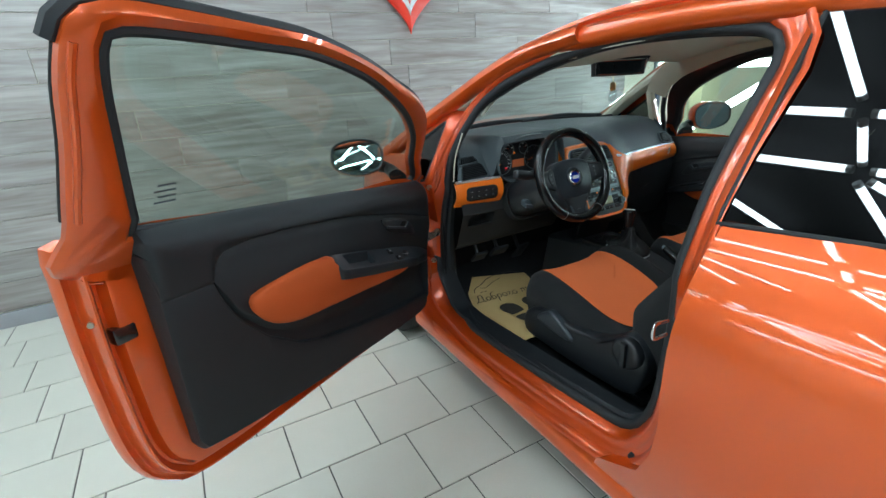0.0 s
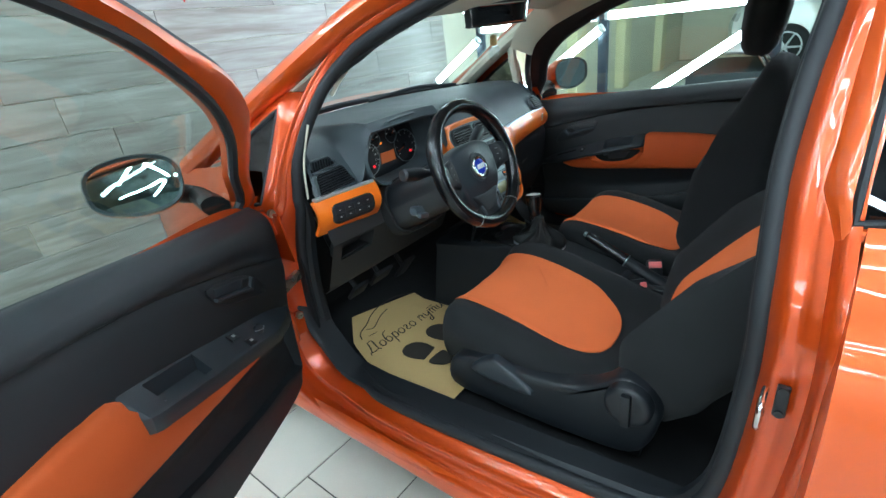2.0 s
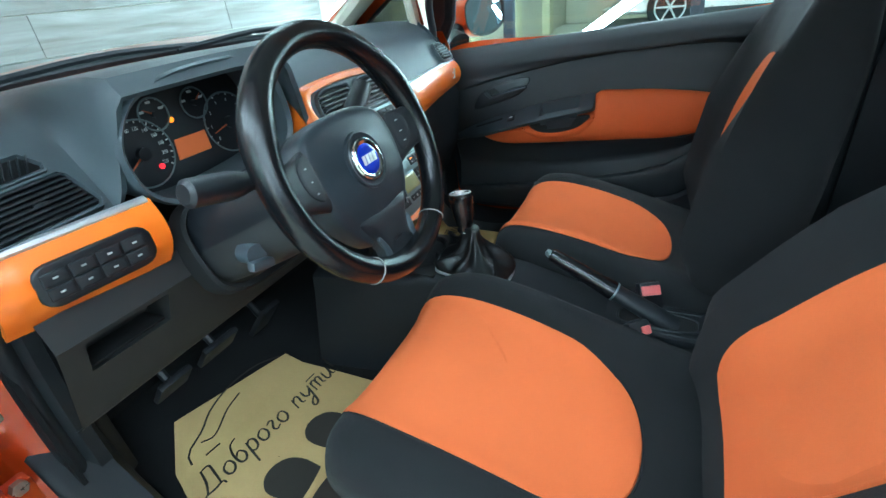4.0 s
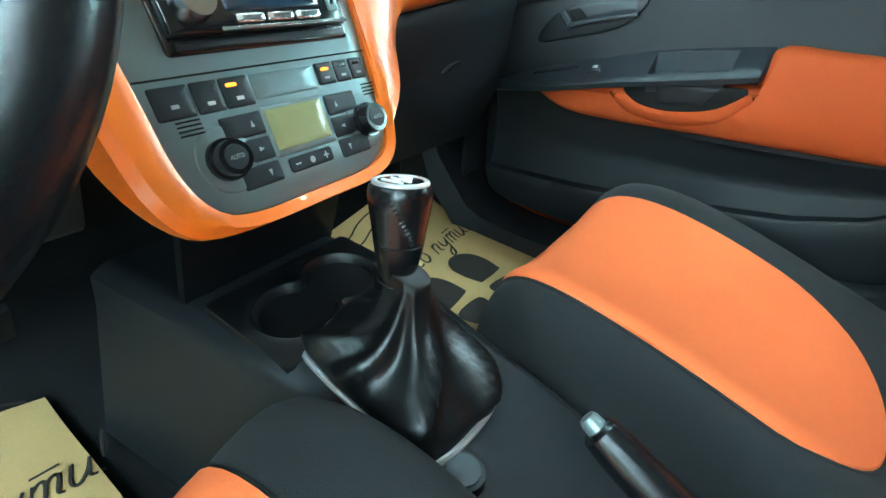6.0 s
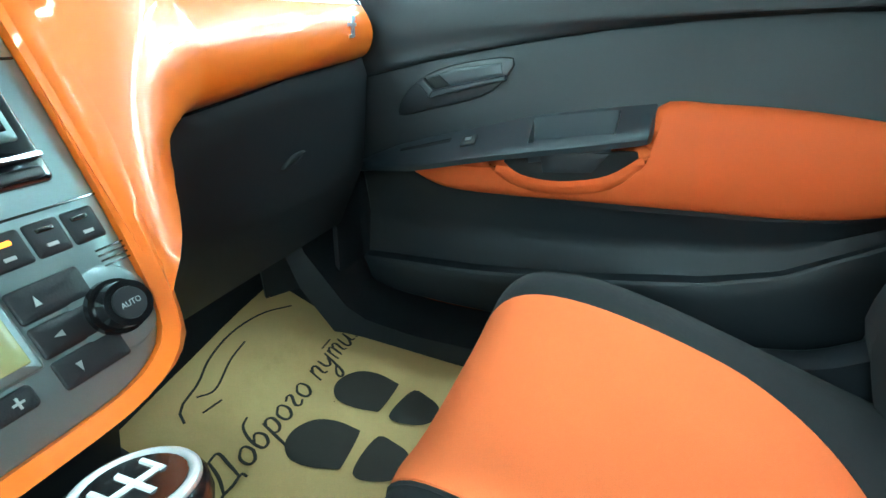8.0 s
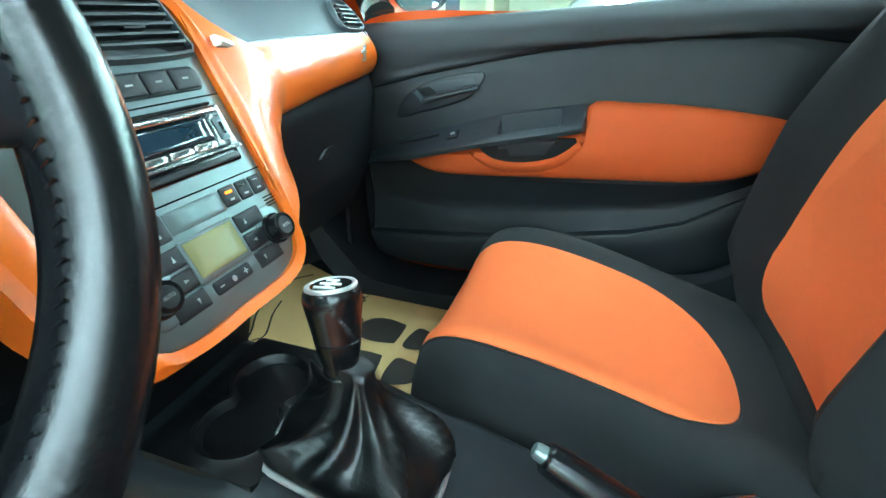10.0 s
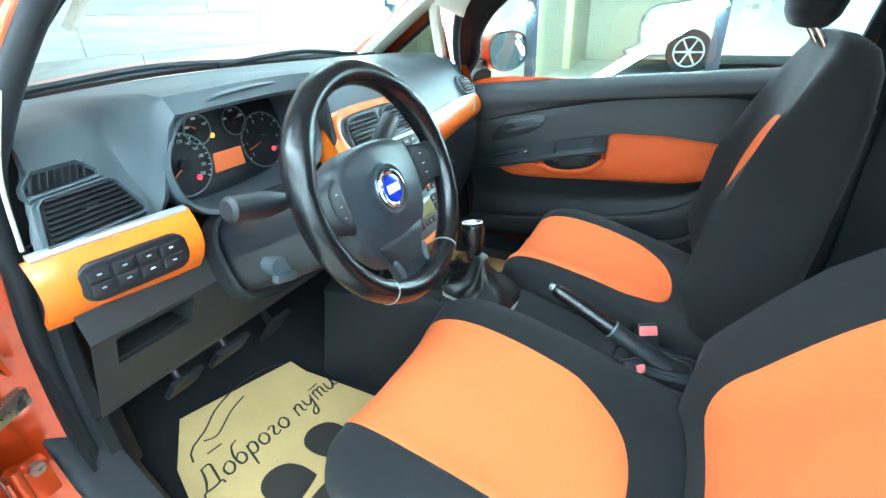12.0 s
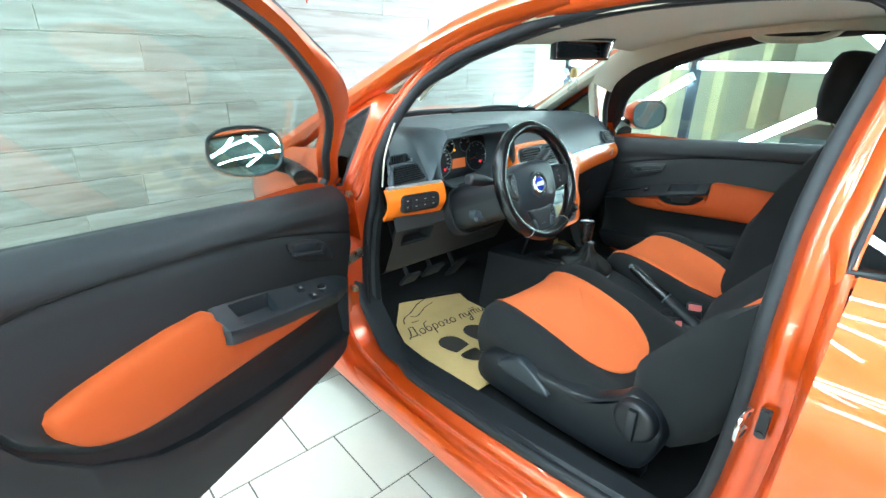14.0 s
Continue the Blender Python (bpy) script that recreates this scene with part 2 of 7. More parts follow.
def rounds(pts, radii, seg=12, closed=False, flat=1.0, up=None):
    """Rings of points round a path; flat squeezes them along the second axis."""
    pts = [Vector(p) for p in pts]
    n = len(pts)
    radii = [radii] * n if isinstance(radii, (int, float)) else radii
    out, side = [], None
    for i, p in enumerate(pts):
        a = pts[(i - 1) % n] if closed or i else pts[0]
        b = pts[(i + 1) % n] if closed or i < n - 1 else pts[-1]
        d = (b - a).normalized()
        if side is None:
            ref = Vector(up) if up else (Vector((0, 0, 1)) if abs(d.z) < 0.9 else Vector((0, 1, 0)))
            side = d.cross(ref).normalized()
        else:
            side = (side - d * side.dot(d)).normalized()
        w = d.cross(side)
        out.append([p + radii[i] * (math.cos(t) * side + flat * math.sin(t) * w)
                    for t in (2 * math.pi * k / seg for k in range(seg))])
    return out


def loft(bm, rings, around=True, cap=True, closed=False):
    """Skins rings of equal length; around joins each ring's ends, closed joins the last ring to the first."""
    vs = [[bm.verts.new(p) for p in r] for r in rings]
    n, k = len(vs), len(vs[0])
    for i in range(n if closed else n - 1):
        a, b = vs[i], vs[(i + 1) % n]
        for j in range(k if around else k - 1):
            q = [a[j], a[(j + 1) % k], b[(j + 1) % k], b[j]]
            try:
                bm.faces.new(q)
            except ValueError:
                pass
    if cap and around and not closed:
        for r in (vs[0][::-1], vs[-1]):
            try:
                bm.faces.new(r)
            except ValueError:
                pass
    return bm


def tube(bm, pts, r, seg=10, closed=False, flat=1.0, up=None):
    return loft(bm, rounds(pts, r, seg, closed, flat, up), True, True, closed)


def sheet(bm, fn, nu, nv, thick=0.0):
    """A surface fn(u, v), 0..1, with a thickness laid behind it and closed rims."""
    g = np.array([[tuple(fn(i / nu, j / nv)) for j in range(nv + 1)] for i in range(nu + 1)])
    du, dv = np.gradient(g, axis=0), np.gradient(g, axis=1)
    nr = np.cross(du, dv)
    nr /= np.linalg.norm(nr, axis=2, keepdims=True) + 1e-12
    layers = [g] if not thick else [g, g - nr * thick]
    vs = [[[bm.verts.new(p) for p in row] for row in lay] for lay in layers]
    for lay in vs:
        for i in range(nu):
            for j in range(nv):
                bm.faces.new((lay[i][j], lay[i + 1][j], lay[i + 1][j + 1], lay[i][j + 1]))
    if thick:
        a, b = vs
        rim = [(i, 0) for i in range(nu)] + [(nu, j) for j in range(nv)] + [(i, nv) for i in range(nu, 0, -1)] + [(0, j) for j in range(nv, 0, -1)]
        for p, q in zip(rim, rim[1:] + rim[:1]):
            bm.faces.new((a[p[0]][p[1]], a[q[0]][q[1]], b[q[0]][q[1]], b[p[0]][p[1]]))
    return bm


def smooth_line(pts, n, closed=False):
    """n points along a Catmull-Rom curve through pts, evenly by length."""
    p = np.array(pts, float)
    k = len(p)
    out = []
    for i in range(k if closed else k - 1):
        a, b, c, d = (p[(i - 1) % k] if closed or i else 2 * p[0] - p[1], p[i], p[(i + 1) % k],
                      p[(i + 2) % k] if closed or i < k - 2 else 2 * p[-1] - p[-2])
        for t in np.linspace(0, 1, 12, endpoint=False):
            out.append(0.5 * (2 * b + (c - a) * t + (2 * a - 5 * b + 4 * c - d) * t * t + (3 * b - a - 3 * c + d) * t**3))
    out.append(p[0] if closed else p[-1])
    out = np.array(out)
    s = np.r_[0, np.cumsum(np.linalg.norm(np.diff(out, axis=0), axis=1))]
    at = np.linspace(0, s[-1], n + 1)[:-1] if closed else np.linspace(0, s[-1], n)
    return np.stack([np.interp(at, s, out[:, c]) for c in range(out.shape[1])], 1)


def offset_line(pts, d):
    """A closed flat outline moved outward by d."""
    p = np.array(pts, float)
    t = np.roll(p, -1, 0) - np.roll(p, 1, 0)
    t /= np.linalg.norm(t, axis=1, keepdims=True) + 1e-12
    area = np.sum(p[:, 0] * np.roll(p[:, 1], -1) - np.roll(p[:, 0], -1) * p[:, 1])
    nrm = np.stack([t[:, 1], -t[:, 0]], 1) * (1 if area > 0 else -1)
    return p + nrm * d


def slab(bm, outline, place, low, high, bevel=0.003, rings=5, dome=0.0):
    """A plate of a flat outline: place(u, v, w) lays it into the world; its rim is rounded, its face may be domed."""
    o = np.array(outline, float)
    c = o.mean(0)
    cuts = [(offset_line(o, 0), low), (offset_line(o, 0), high - bevel), (offset_line(o, -bevel * 0.35), high - bevel * 0.35),
            (offset_line(o, -bevel), high)]
    inner = cuts[-1][0]
    for k in range(1, rings):
        f = 1 - k / rings
        cuts.append((c + (inner - c) * f, high + dome * (1 - f * f)))
    loft(bm, [[place(u, v, w) for u, v in ring] for ring, w in cuts], True, True)
    return bm


def rect(u0, u1, v0, v1, r=0.0, n=4):
    """A rectangle with rounded corners."""
    if r <= 0:
        return [(u0, v0), (u1, v0), (u1, v1), (u0, v1)]
    out = []
    for cx, cy, a in ((u1 - r, v0 + r, -90), (u1 - r, v1 - r, 0), (u0 + r, v1 - r, 90), (u0 + r, v0 + r, 180)):
        out += [(cx + r * math.cos(radians(a + 90 * k / n)), cy + r * math.sin(radians(a + 90 * k / n))) for k in range(n + 1)]
    return out


def ellipse(cu, cv, ru, rv, n=28):
    return [(cu + ru * math.cos(2 * math.pi * k / n), cv + rv * math.sin(2 * math.pi * k / n)) for k in range(n)]


def lettering(name, text, size, place, material, parent, shear=0.0, label="", spread=1.0, thick=0.0004):
    """Built-in font text as a mesh; place(u, v, w) lays it into the world."""
    cu = bpy.data.curves.new(name, "FONT")
    cu.body, cu.size, cu.shear, cu.extrude, cu.space_character, cu.resolution_u = text, size, shear, thick, spread, 3
    tmp = new(name, cu)
    me = bpy.data.meshes.new_from_object(tmp)
    bpy.data.objects.remove(tmp)
    bm = bmesh.new()
    bm.from_mesh(me)
    bpy.data.meshes.remove(me)
    for v in bm.verts:
        v.co = place(*v.co)
    return part(name, bm, material, parent, label)


# ---- the garage ----
FRONT_Y, CEIL_Z = 2.67, 3.05
WEST_X, EAST_X, BACK_Y = -9.0, 12.5, -5.2
PITCH = 0.325

bm = bmesh.new()
box(bm, ((WEST_X + EAST_X) / 2, (BACK_Y + FRONT_Y) / 2, -0.064), (EAST_X - WEST_X + 0.6, FRONT_Y - BACK_Y + 0.6, 0.12))
floor = tagged(part("floor", bm, GROUT), "grey grout bed under pale square floor tiles", "floor", kind="structure")

bm = bmesh.new()
box(bm, ((WEST_X + EAST_X) / 2, (BACK_Y + FRONT_Y) / 2, CEIL_Z + 0.06), (EAST_X - WEST_X + 0.6, FRONT_Y - BACK_Y + 0.6, 0.12))
tagged(part("ceiling", bm, CEILING_PAINT), "dark grey painted garage ceiling", "ceiling", kind="structure")

bm = bmesh.new()
box(bm, ((WEST_X + EAST_X) / 2, FRONT_Y + 0.1, CEIL_Z / 2), (EAST_X - WEST_X + 0.6, 0.16, CEIL_Z))
wall_north = tagged(part("wall_north", bm, CREAM_WALL), "cream plaster wall partly clad in grey laminate boards", "wall", kind="structure")
bm = bmesh.new()
box(bm, ((WEST_X + EAST_X) / 2, BACK_Y - 0.1, CEIL_Z / 2), (EAST_X - WEST_X + 0.6, 0.2, CEIL_Z))
tagged(part("wall_south", bm, surface("slate_grey_gate_paint", rgb(92, 98, 102), 0.6, var=0.06, vscale=2)), "plain slate grey garage wall", "wall", kind="structure")
bm = bmesh.new()
box(bm, (WEST_X - 0.1, (BACK_Y + FRONT_Y) / 2, CEIL_Z / 2), (0.2, FRONT_Y - BACK_Y, CEIL_Z))
tagged(part("wall_west", bm, CREAM_WALL), "plain cream plaster garage wall", "wall", kind="structure")
bm = bmesh.new()
box(bm, (EAST_X + 0.1, (BACK_Y + FRONT_Y) / 2, CEIL_Z / 2), (0.2, FRONT_Y - BACK_Y, CEIL_Z))
tagged(part("wall_east", bm, CREAM_WALL), "plain cream plaster garage wall", "wall", kind="structure")

# grey skirting along the clad wall
bm = bmesh.new()
box(bm, (-3.1, FRONT_Y - 0.012, 0.05), (11.8, 0.024, 0.1), 0.004)
tagged(part("baseboard", bm, surface("grey_skirting_paint", rgb(150, 152, 156), 0.5, var=0.08)), "grey painted skirting board at the clad wall", "baseboard", kind="structure")

# pilasters on the cream stretch of wall
bm = bmesh.new()
for px in (4.1, 5.9, 8.0, 10.4):
    box(bm, (px, FRONT_Y - 0.06, CEIL_Z / 2), (0.34, 0.16, CEIL_Z - 0.02), 0.01)
tagged(part("trim", bm, surface("pale_yellow_pilaster_paint", rgb(226, 220, 184), 0.8, var=0.05), wall_north), "pale yellow painted pilasters on the wall")

# heart sign
def heart(scale):
    pts = []
    for k in range(64):
        t = 2 * math.pi * k / 64
        x = 16 * math.sin(t) ** 3
        y = 13 * math.cos(t) - 5 * math.cos(2 * t) - 2 * math.cos(3 * t) - math.cos(4 * t)
        pts.append((x / 17 * scale * 0.96, (y + 17) / 17 * scale * 0.94))
    return pts


sign = thing("heart_sign", (0.175, FRONT_Y - 0.02, 1.67), "red heart sign with white inner outlines on the wall", "sign")
for k, (s, m, nm) in enumerate(((0.62, SIGN_RED, "heart_plate"), (0.46, SIGN_WHITE, "white_heart"), (0.38, SIGN_RED, "red_outline"),
                                (0.355, SIGN_WHITE, "white_heart"), (0.29, SIGN_RED, "red_outline"), (0.268, SIGN_WHITE, "white_heart"))):
    bm = bmesh.new()
    low = 1.67 + 0.62 * 0.94 - s * 0.94 + (0 if k == 0 else -0.02)
    w0 = 0.004 * k
    slab(bm, heart(s), lambda u, v, w, low=low: (0.175 + u, FRONT_Y - 0.022 - w, low + v), w0 - 0.004, w0 + 0.012, 0.002, 3)
    part(nm, bm, m, sign)

# LED tubes: rows of double lines along the garage, with cross bars and slanted arms at each joint
TUBE_Z = CEIL_Z - 0.12


def led_tube(a, b, name="led_tube", label="white glowing LED tube under the ceiling, far-side rows added as fill", group="LED tubes under the ceiling", r=0.022, hang=True):
    a, b = Vector(a), Vector(b)
    d = (b - a).normalized()
    lamp = thing(name, tuple((a + b) / 2), label, "LED tube", group)
    bm = bmesh.new()
    tube(bm, [a + d * 0.04, b - d * 0.04], r, 10)
    part("diffuser", bm, LED, lamp)
    for e, s in ((a, 1), (b, -1)):
        bm = bmesh.new()
        tube(bm, [e + d * 0.01 * s, e + d * 0.04 * s], r * 1.08, 10)
        part("end_cap", bm, RIM_PAINT, lamp)
    if hang:
        bm = bmesh.new()
        cyl(bm, (a + b) / 2, (a + b) / 2 + Vector((0, 0, 0.12)), 0.003, seg=6)
        part("hanger", bm, STEEL, lamp)


STEP = 1.32
# rows at x 5.0 and 8.4 are unseen fill, added to brighten the far side
for x0 in (-1.75, -4.75, -7.6, 1.55, 5.0, 8.4):
    for k in range(-3, 3 if x0 > -3 else 2):
        y0 = k * STEP
        for x in (x0, x0 - 0.36):
            if y0 + STEP < FRONT_Y:
                led_tube((x, y0 + 0.03, TUBE_Z), (x, y0 + STEP - 0.03, TUBE_Z))
        led_tube((x0 - 0.03, y0, TUBE_Z), (x0 - 0.33, y0, TUBE_Z))
        if -5 < x0 < 0:
            led_tube((x0 - 0.42, y0 - 0.02, TUBE_Z), (x0 - 1.02, y0 - 0.93, TUBE_Z))
            led_tube((x0 - 0.44, y0 + 0.03, TUBE_Z), (x0 - 1.42, y0 - 0.42, TUBE_Z))
            led_tube((x0 + 0.07, y0, TUBE_Z), (x0 + 1.05, y0 + 0.22, TUBE_Z))

# a stand of LED tubes on dark posts beside the passenger side
STAND_X = 2.45
for y in (-2.41, -1.29, -0.17, 0.95, 2.07):
    bm = bmesh.new()
    box(bm, (STAND_X + 0.03, y, CEIL_Z / 2), (0.05, 0.07, CEIL_Z), 0.004)
    tagged(part("post", bm, surface("dark_blue_steel_paint", rgb(48, 58, 70), 0.45)), "slim dark steel post carrying LED tubes", "post", "LED stand posts")
    side = ("led_tube", "bright white LED tube on a dark stand", "LED tubes on the stand", 0.03, False)
    if y < 2:
        led_tube((STAND_X - 0.02, y + 0.02, 1.315), (STAND_X - 0.02, y + 1.10, 1.315), *side)
    led_tube((STAND_X - 0.02, y - 0.02, 1.245), (STAND_X - 0.02, min(y + 0.80, 2.6), 1.245 - (min(y + 0.80, 2.6) - y + 0.02) * 0.66), *side)
    led_tube((STAND_X - 0.02, y, 1.40), (STAND_X - 0.02, min(y + 0.62, 2.6), 1.40 + (min(y + 0.62, 2.6) - y) * 0.8), *side)

# ---- the car: body ----
OPENING = smooth_line([(0.715, 0.42), (0.735, 0.52), (0.735, 0.65), (0.712, 0.80), (0.665, 0.93), (0.646, 1.05), (0.628, 1.15), (0.572, 1.26), (0.505, 1.315),
                       (0.42, 1.36), (0.20, 1.43), (0.0, 1.466), (-0.2, 1.476), (-0.36, 1.473), (-0.455, 1.458), (-0.495, 1.41), (-0.488, 1.33),
                       (-0.475, 1.23), (-0.468, 1.11), (-0.475, 0.98), (-0.48, 0.83), (-0.468, 0.62), (-0.445, 0.51), (-0.385, 0.43),
                       (-0.25, 0.405), (0.18, 0.366), (0.46, 0.358), (0.62, 0.365), (0.685, 0.39)], 120, True)


def side_x(z):
    return 0.745 if z < 0.95 else 0.745 - (z - 0.95) * 0.5


car = thing("hatchback_car", (0, 0, 0), "copper orange three-door hatchback with its driver's door wide open", "car")


def opening_x(y, z, off):
    """Half the width of the body along the door opening; the front pillar stands further in."""
    f = min(1.0, max(0.0, (y - 0.40) / 0.22))
    narrow = 0.045 * f * f * (3 - 2 * f) * max(0.0, 1 - max(0.0, off) / 0.08) * min(1.0, max(0.0, (1.05 - z) / 0.12))
    high = 1 - 0.45 * min(1.0, max(0.0, (z - 1.0) / 0.5)) if off > 0 else 1
    return side_x(z) + off * high - narrow


def front_pillar(y, z):
    """1 along the upright front edge of the opening, 0 elsewhere."""
    return min(1.0, max(0.0, (y - 0.48) / 0.1)) * min(1.0, max(0.0, (z - 0.86) / 0.1))


def opening_ring(d, off, s):
    out = []
    for (y, z), (y1, z1) in zip(offset_line(OPENING, d), offset_line(OPENING, d * 0.35)):
        f = front_pillar(y, z)
        out.append((s * opening_x(y + (y1 - y) * f, z + (z1 - z) * f, off * (1 - 0.55 * f)), y + (y1 - y) * f, z + (z1 - z) * f))
    return out


def dense(pts, n=10):
    """A closed outline with straight sides and sharp corners, in small steps."""
    p = [np.array(q, float) for q in pts]
    return np.array([a + (b - a) * k / n for a, b in zip(p, p[1:] + p[:1]) for k in range(n)])


for s, nm in ((-1, "body_side"), (1, "body_side")):
    bm = bmesh.new()
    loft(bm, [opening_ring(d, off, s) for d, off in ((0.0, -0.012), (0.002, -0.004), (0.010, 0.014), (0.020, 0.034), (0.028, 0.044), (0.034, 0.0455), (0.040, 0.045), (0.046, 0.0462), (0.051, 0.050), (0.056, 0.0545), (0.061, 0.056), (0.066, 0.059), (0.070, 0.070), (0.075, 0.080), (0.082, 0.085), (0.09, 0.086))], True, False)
    part(nm, bm, PAINT_SHADED, car, "orange painted door jamb round the opening")
    bm = bmesh.new()
    tube(bm, [(s * opening_x(y, z, -0.004), y, z) for y, z in offset_line(OPENING, 0.0)], 0.0165 if s < 0 else 0.0125, 12, True)
    part("door_seal", bm, RUBBER, car, "black rubber door seal")
    bm = bmesh.new()
    loft(bm, [opening_ring(0.004, -0.010, s), opening_ring(-0.006, -0.022, s), opening_ring(0.012, -0.036, s)] if s > 0 else [opening_ring(0.004, -0.008, s), opening_ring(-0.010, -0.014, s), opening_ring(-0.020, -0.026, s), opening_ring(-0.020, -0.046, s), opening_ring(0.006, -0.060, s)], True, False)
    part("seal_lip", bm, BLACK_PLASTIC, car, "black inner lip behind the door seal")


for s in (-1, 1):
    top = [k for k in range(len(OPENING)) if OPENING[k][1] > 1.20 and OPENING[k][0] > -0.47]
    bm = bmesh.new()
    rings = []
    for d, off in ((0.0, -0.040), (-0.012, -0.044), (-0.004, -0.058), (0.05, -0.085)) if s < 0 else ((0.01, -0.030), (-0.030, -0.042), (-0.034, -0.050), (-0.026, -0.062), (0.05, -0.085)):
        o = offset_line(OPENING, d)
        rings.append([(s * opening_x(o[k][0], o[k][1], off), o[k][0], o[k][1]) for k in top])
    loft(bm, rings, False, False)
    part("roof_side_trim", bm, BEIGE_PLASTIC, car, "light beige trim over the door opening")


SKIN = smooth_line([(0.16, 0.765), (0.3, 0.825), (0.5, 0.868), (0.7, 0.887), (0.8, 0.888), (0.86, 0.882), (0.90, 0.872), (0.95, 0.852), (1.0, 0.824), (1.05, 0.787), (1.095, 0.745), (1.2, 0.64)], 200)


def skin_x(z):
    """Half the width of the side panels: a broad shoulder below the windows, rolled in towards the sill."""
    return float(np.interp(z, SKIN[:, 0], SKIN[:, 1]))


def glass_x(z):
    return 0.753 - 0.595 * (z - 1.085)


for s in (-1, 1):
    # rear quarter panel
    bm = bmesh.new()
    def quarter(u, v, s=s):
        z = 0.2 + v * 0.895
        y0 = -float(np.interp(z, (0.2, 0.34, 0.42, 0.52, 0.62, 1.1), (0.30, 0.36, 0.50, 0.545, 0.562, 0.563)))
        if u < 0.01:
            return (s * (skin_x(z) - 0.050), y0 + 0.004, z)
        u = (u - 1 / 48) * 48 / 47
        y = y0 + (-1.95 - y0) * u
        return (s * (skin_x(z) - 0.10 * max(0, u - 0.3) ** 2), y, z + 0.07 * u * v)
    sheet(bm, quarter, 48, 48)
    part("quarter_panel", bm, PAINT, car, "glossy copper orange rear side panel")
    # privacy glass behind the door
    qw = dense([(-0.553, 1.088), (-0.560, 1.30), (-0.566, 1.487), (-0.75, 1.492), (-1.0, 1.478), (-1.22, 1.44), (-1.34, 1.36), (-1.35, 1.28), (-1.2, 1.185), (-0.9, 1.118)], 9)
    bm = bmesh.new()
    slab(bm, qw, lambda u, v, w, s=s: (s * (glass_x(v) + w), u, v), -0.006, 0.0, 0.001, 6)
    part("quarter_window", bm, DARK_GLASS, car, "black tinted rear side glass", 12).visible_shadow = False
    bm = bmesh.new()
    tube(bm, [(s * (glass_x(v) - 0.002), u, v) for u, v in offset_line(qw, 0.003)], 0.007, 8, True)
    part("window_seal", bm, RUBBER, car)
    # C-pillar and the strip over the glass
    bm = bmesh.new()
    loft(bm, [[(s * (glass_x(v) - 0.012), u, v) for u, v in offset_line(qw, 0.004)], [(s * (glass_x(v) + 0.002), u, v) for u, v in offset_line(qw, 0.010)],
              [(s * (glass_x(v) - 0.004), u, v) for u, v in offset_line(qw, 0.024)], [(s * (glass_x(v) - 0.04), u, v) for u, v in offset_line(qw, 0.045)]], True, False)
    part("window_surround", bm, PAINT, car)
    # rear body corner
    bm = bmesh.new()
    sheet(bm, lambda u, v, s=s: (s * (side_x(1.15 + 0.33 * v) + 0.05 - 0.1 * u * u), -1.33 - (0.42 + 0.13 * (1 - v)) * u, 1.12 + (0.36 - 0.08 * u) * v), 10, 8)
    part("rear_pillar", bm, PAINT, car)
    # sill below the door
    bm = bmesh.new()
    sheet(bm, lambda u, v, s=s: (s * float(np.interp(v, (0, 0.2, 0.5, 0.8, 1), (0.815, 0.83, 0.832, 0.81, 0.76))), 0.82 - 1.32 * u, float(np.interp(v, (0, 0.2, 0.5, 0.8, 1), (0.305, 0.285, 0.24, 0.20, 0.175)))), 20, 12)
    part("sill", bm, PAINT, car)
    # front wing
    bm = bmesh.new()
    def wing(u, v, s=s):
        y0 = 0.79 if s < 0 else 0.64
        y = y0 + (1.94 - y0) * u
        z = 0.25 + (0.80 - 0.26 * u * u) * v
        return (s * (float(np.interp(z, (0.25, 0.5, 0.8, 1.0, 1.06), (0.82, 0.85, 0.85, 0.80, 0.74))) - 0.30 * u**3), y, z)
    sheet(bm, wing, 18, 14)
    part("front_wing", bm, PAINT, car)
    # fixed corner glass ahead of the door
    tri = dense([(0.735, 0.960), (0.730, 1.08), (0.727, 1.194), (0.84, 1.130), (0.955, 1.062), (0.915, 0.99), (0.86, 0.945)], 8)
    bm = bmesh.new()
    slab(bm, tri, lambda u, v, w, s=s: (s * (side_x(v) + 0.028 + w), u, v), 0.0, 0.004, 0.001, 4)
    part("corner_window", bm, CORNER_GLASS, car, "small triangular smoked corner window", 12).visible_shadow = False
    bm = bmesh.new()
    tube(bm, [(s * (side_x(v) + 0.032), u, v) for u, v in offset_line(tri, 0.004)], 0.007, 8, True)
    part("window_seal", bm, RUBBER, car)
    bm = bmesh.new()
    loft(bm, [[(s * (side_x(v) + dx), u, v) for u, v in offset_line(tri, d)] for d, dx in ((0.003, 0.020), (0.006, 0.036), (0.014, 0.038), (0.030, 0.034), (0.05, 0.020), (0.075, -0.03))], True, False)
    part("corner_surround", bm, PAINT_SHADED, car, "orange painted surround of the corner window")
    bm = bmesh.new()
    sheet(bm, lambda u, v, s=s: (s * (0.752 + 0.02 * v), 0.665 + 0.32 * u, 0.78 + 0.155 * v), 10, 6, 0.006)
    part("corner_sill", bm, PAINT_SHADED, car, "orange painted panel under the corner window")
    # outer A-pillar, from the wing up to the roof
    bm = bmesh.new()
    tube(bm, smooth_line([(s * 0.735, 1.16, 1.03), (s * 0.685, 0.94, 1.15), (s * 0.615, 0.72, 1.275), (s * 0.545, 0.48, 1.40), (s * 0.515, 0.30, 1.46), (s * 0.50, 0.1, 1.495)], 24),
         [0.05, 0.05, 0.05, 0.05, 0.048] + [0.046] * 19, 12, flat=0.75)
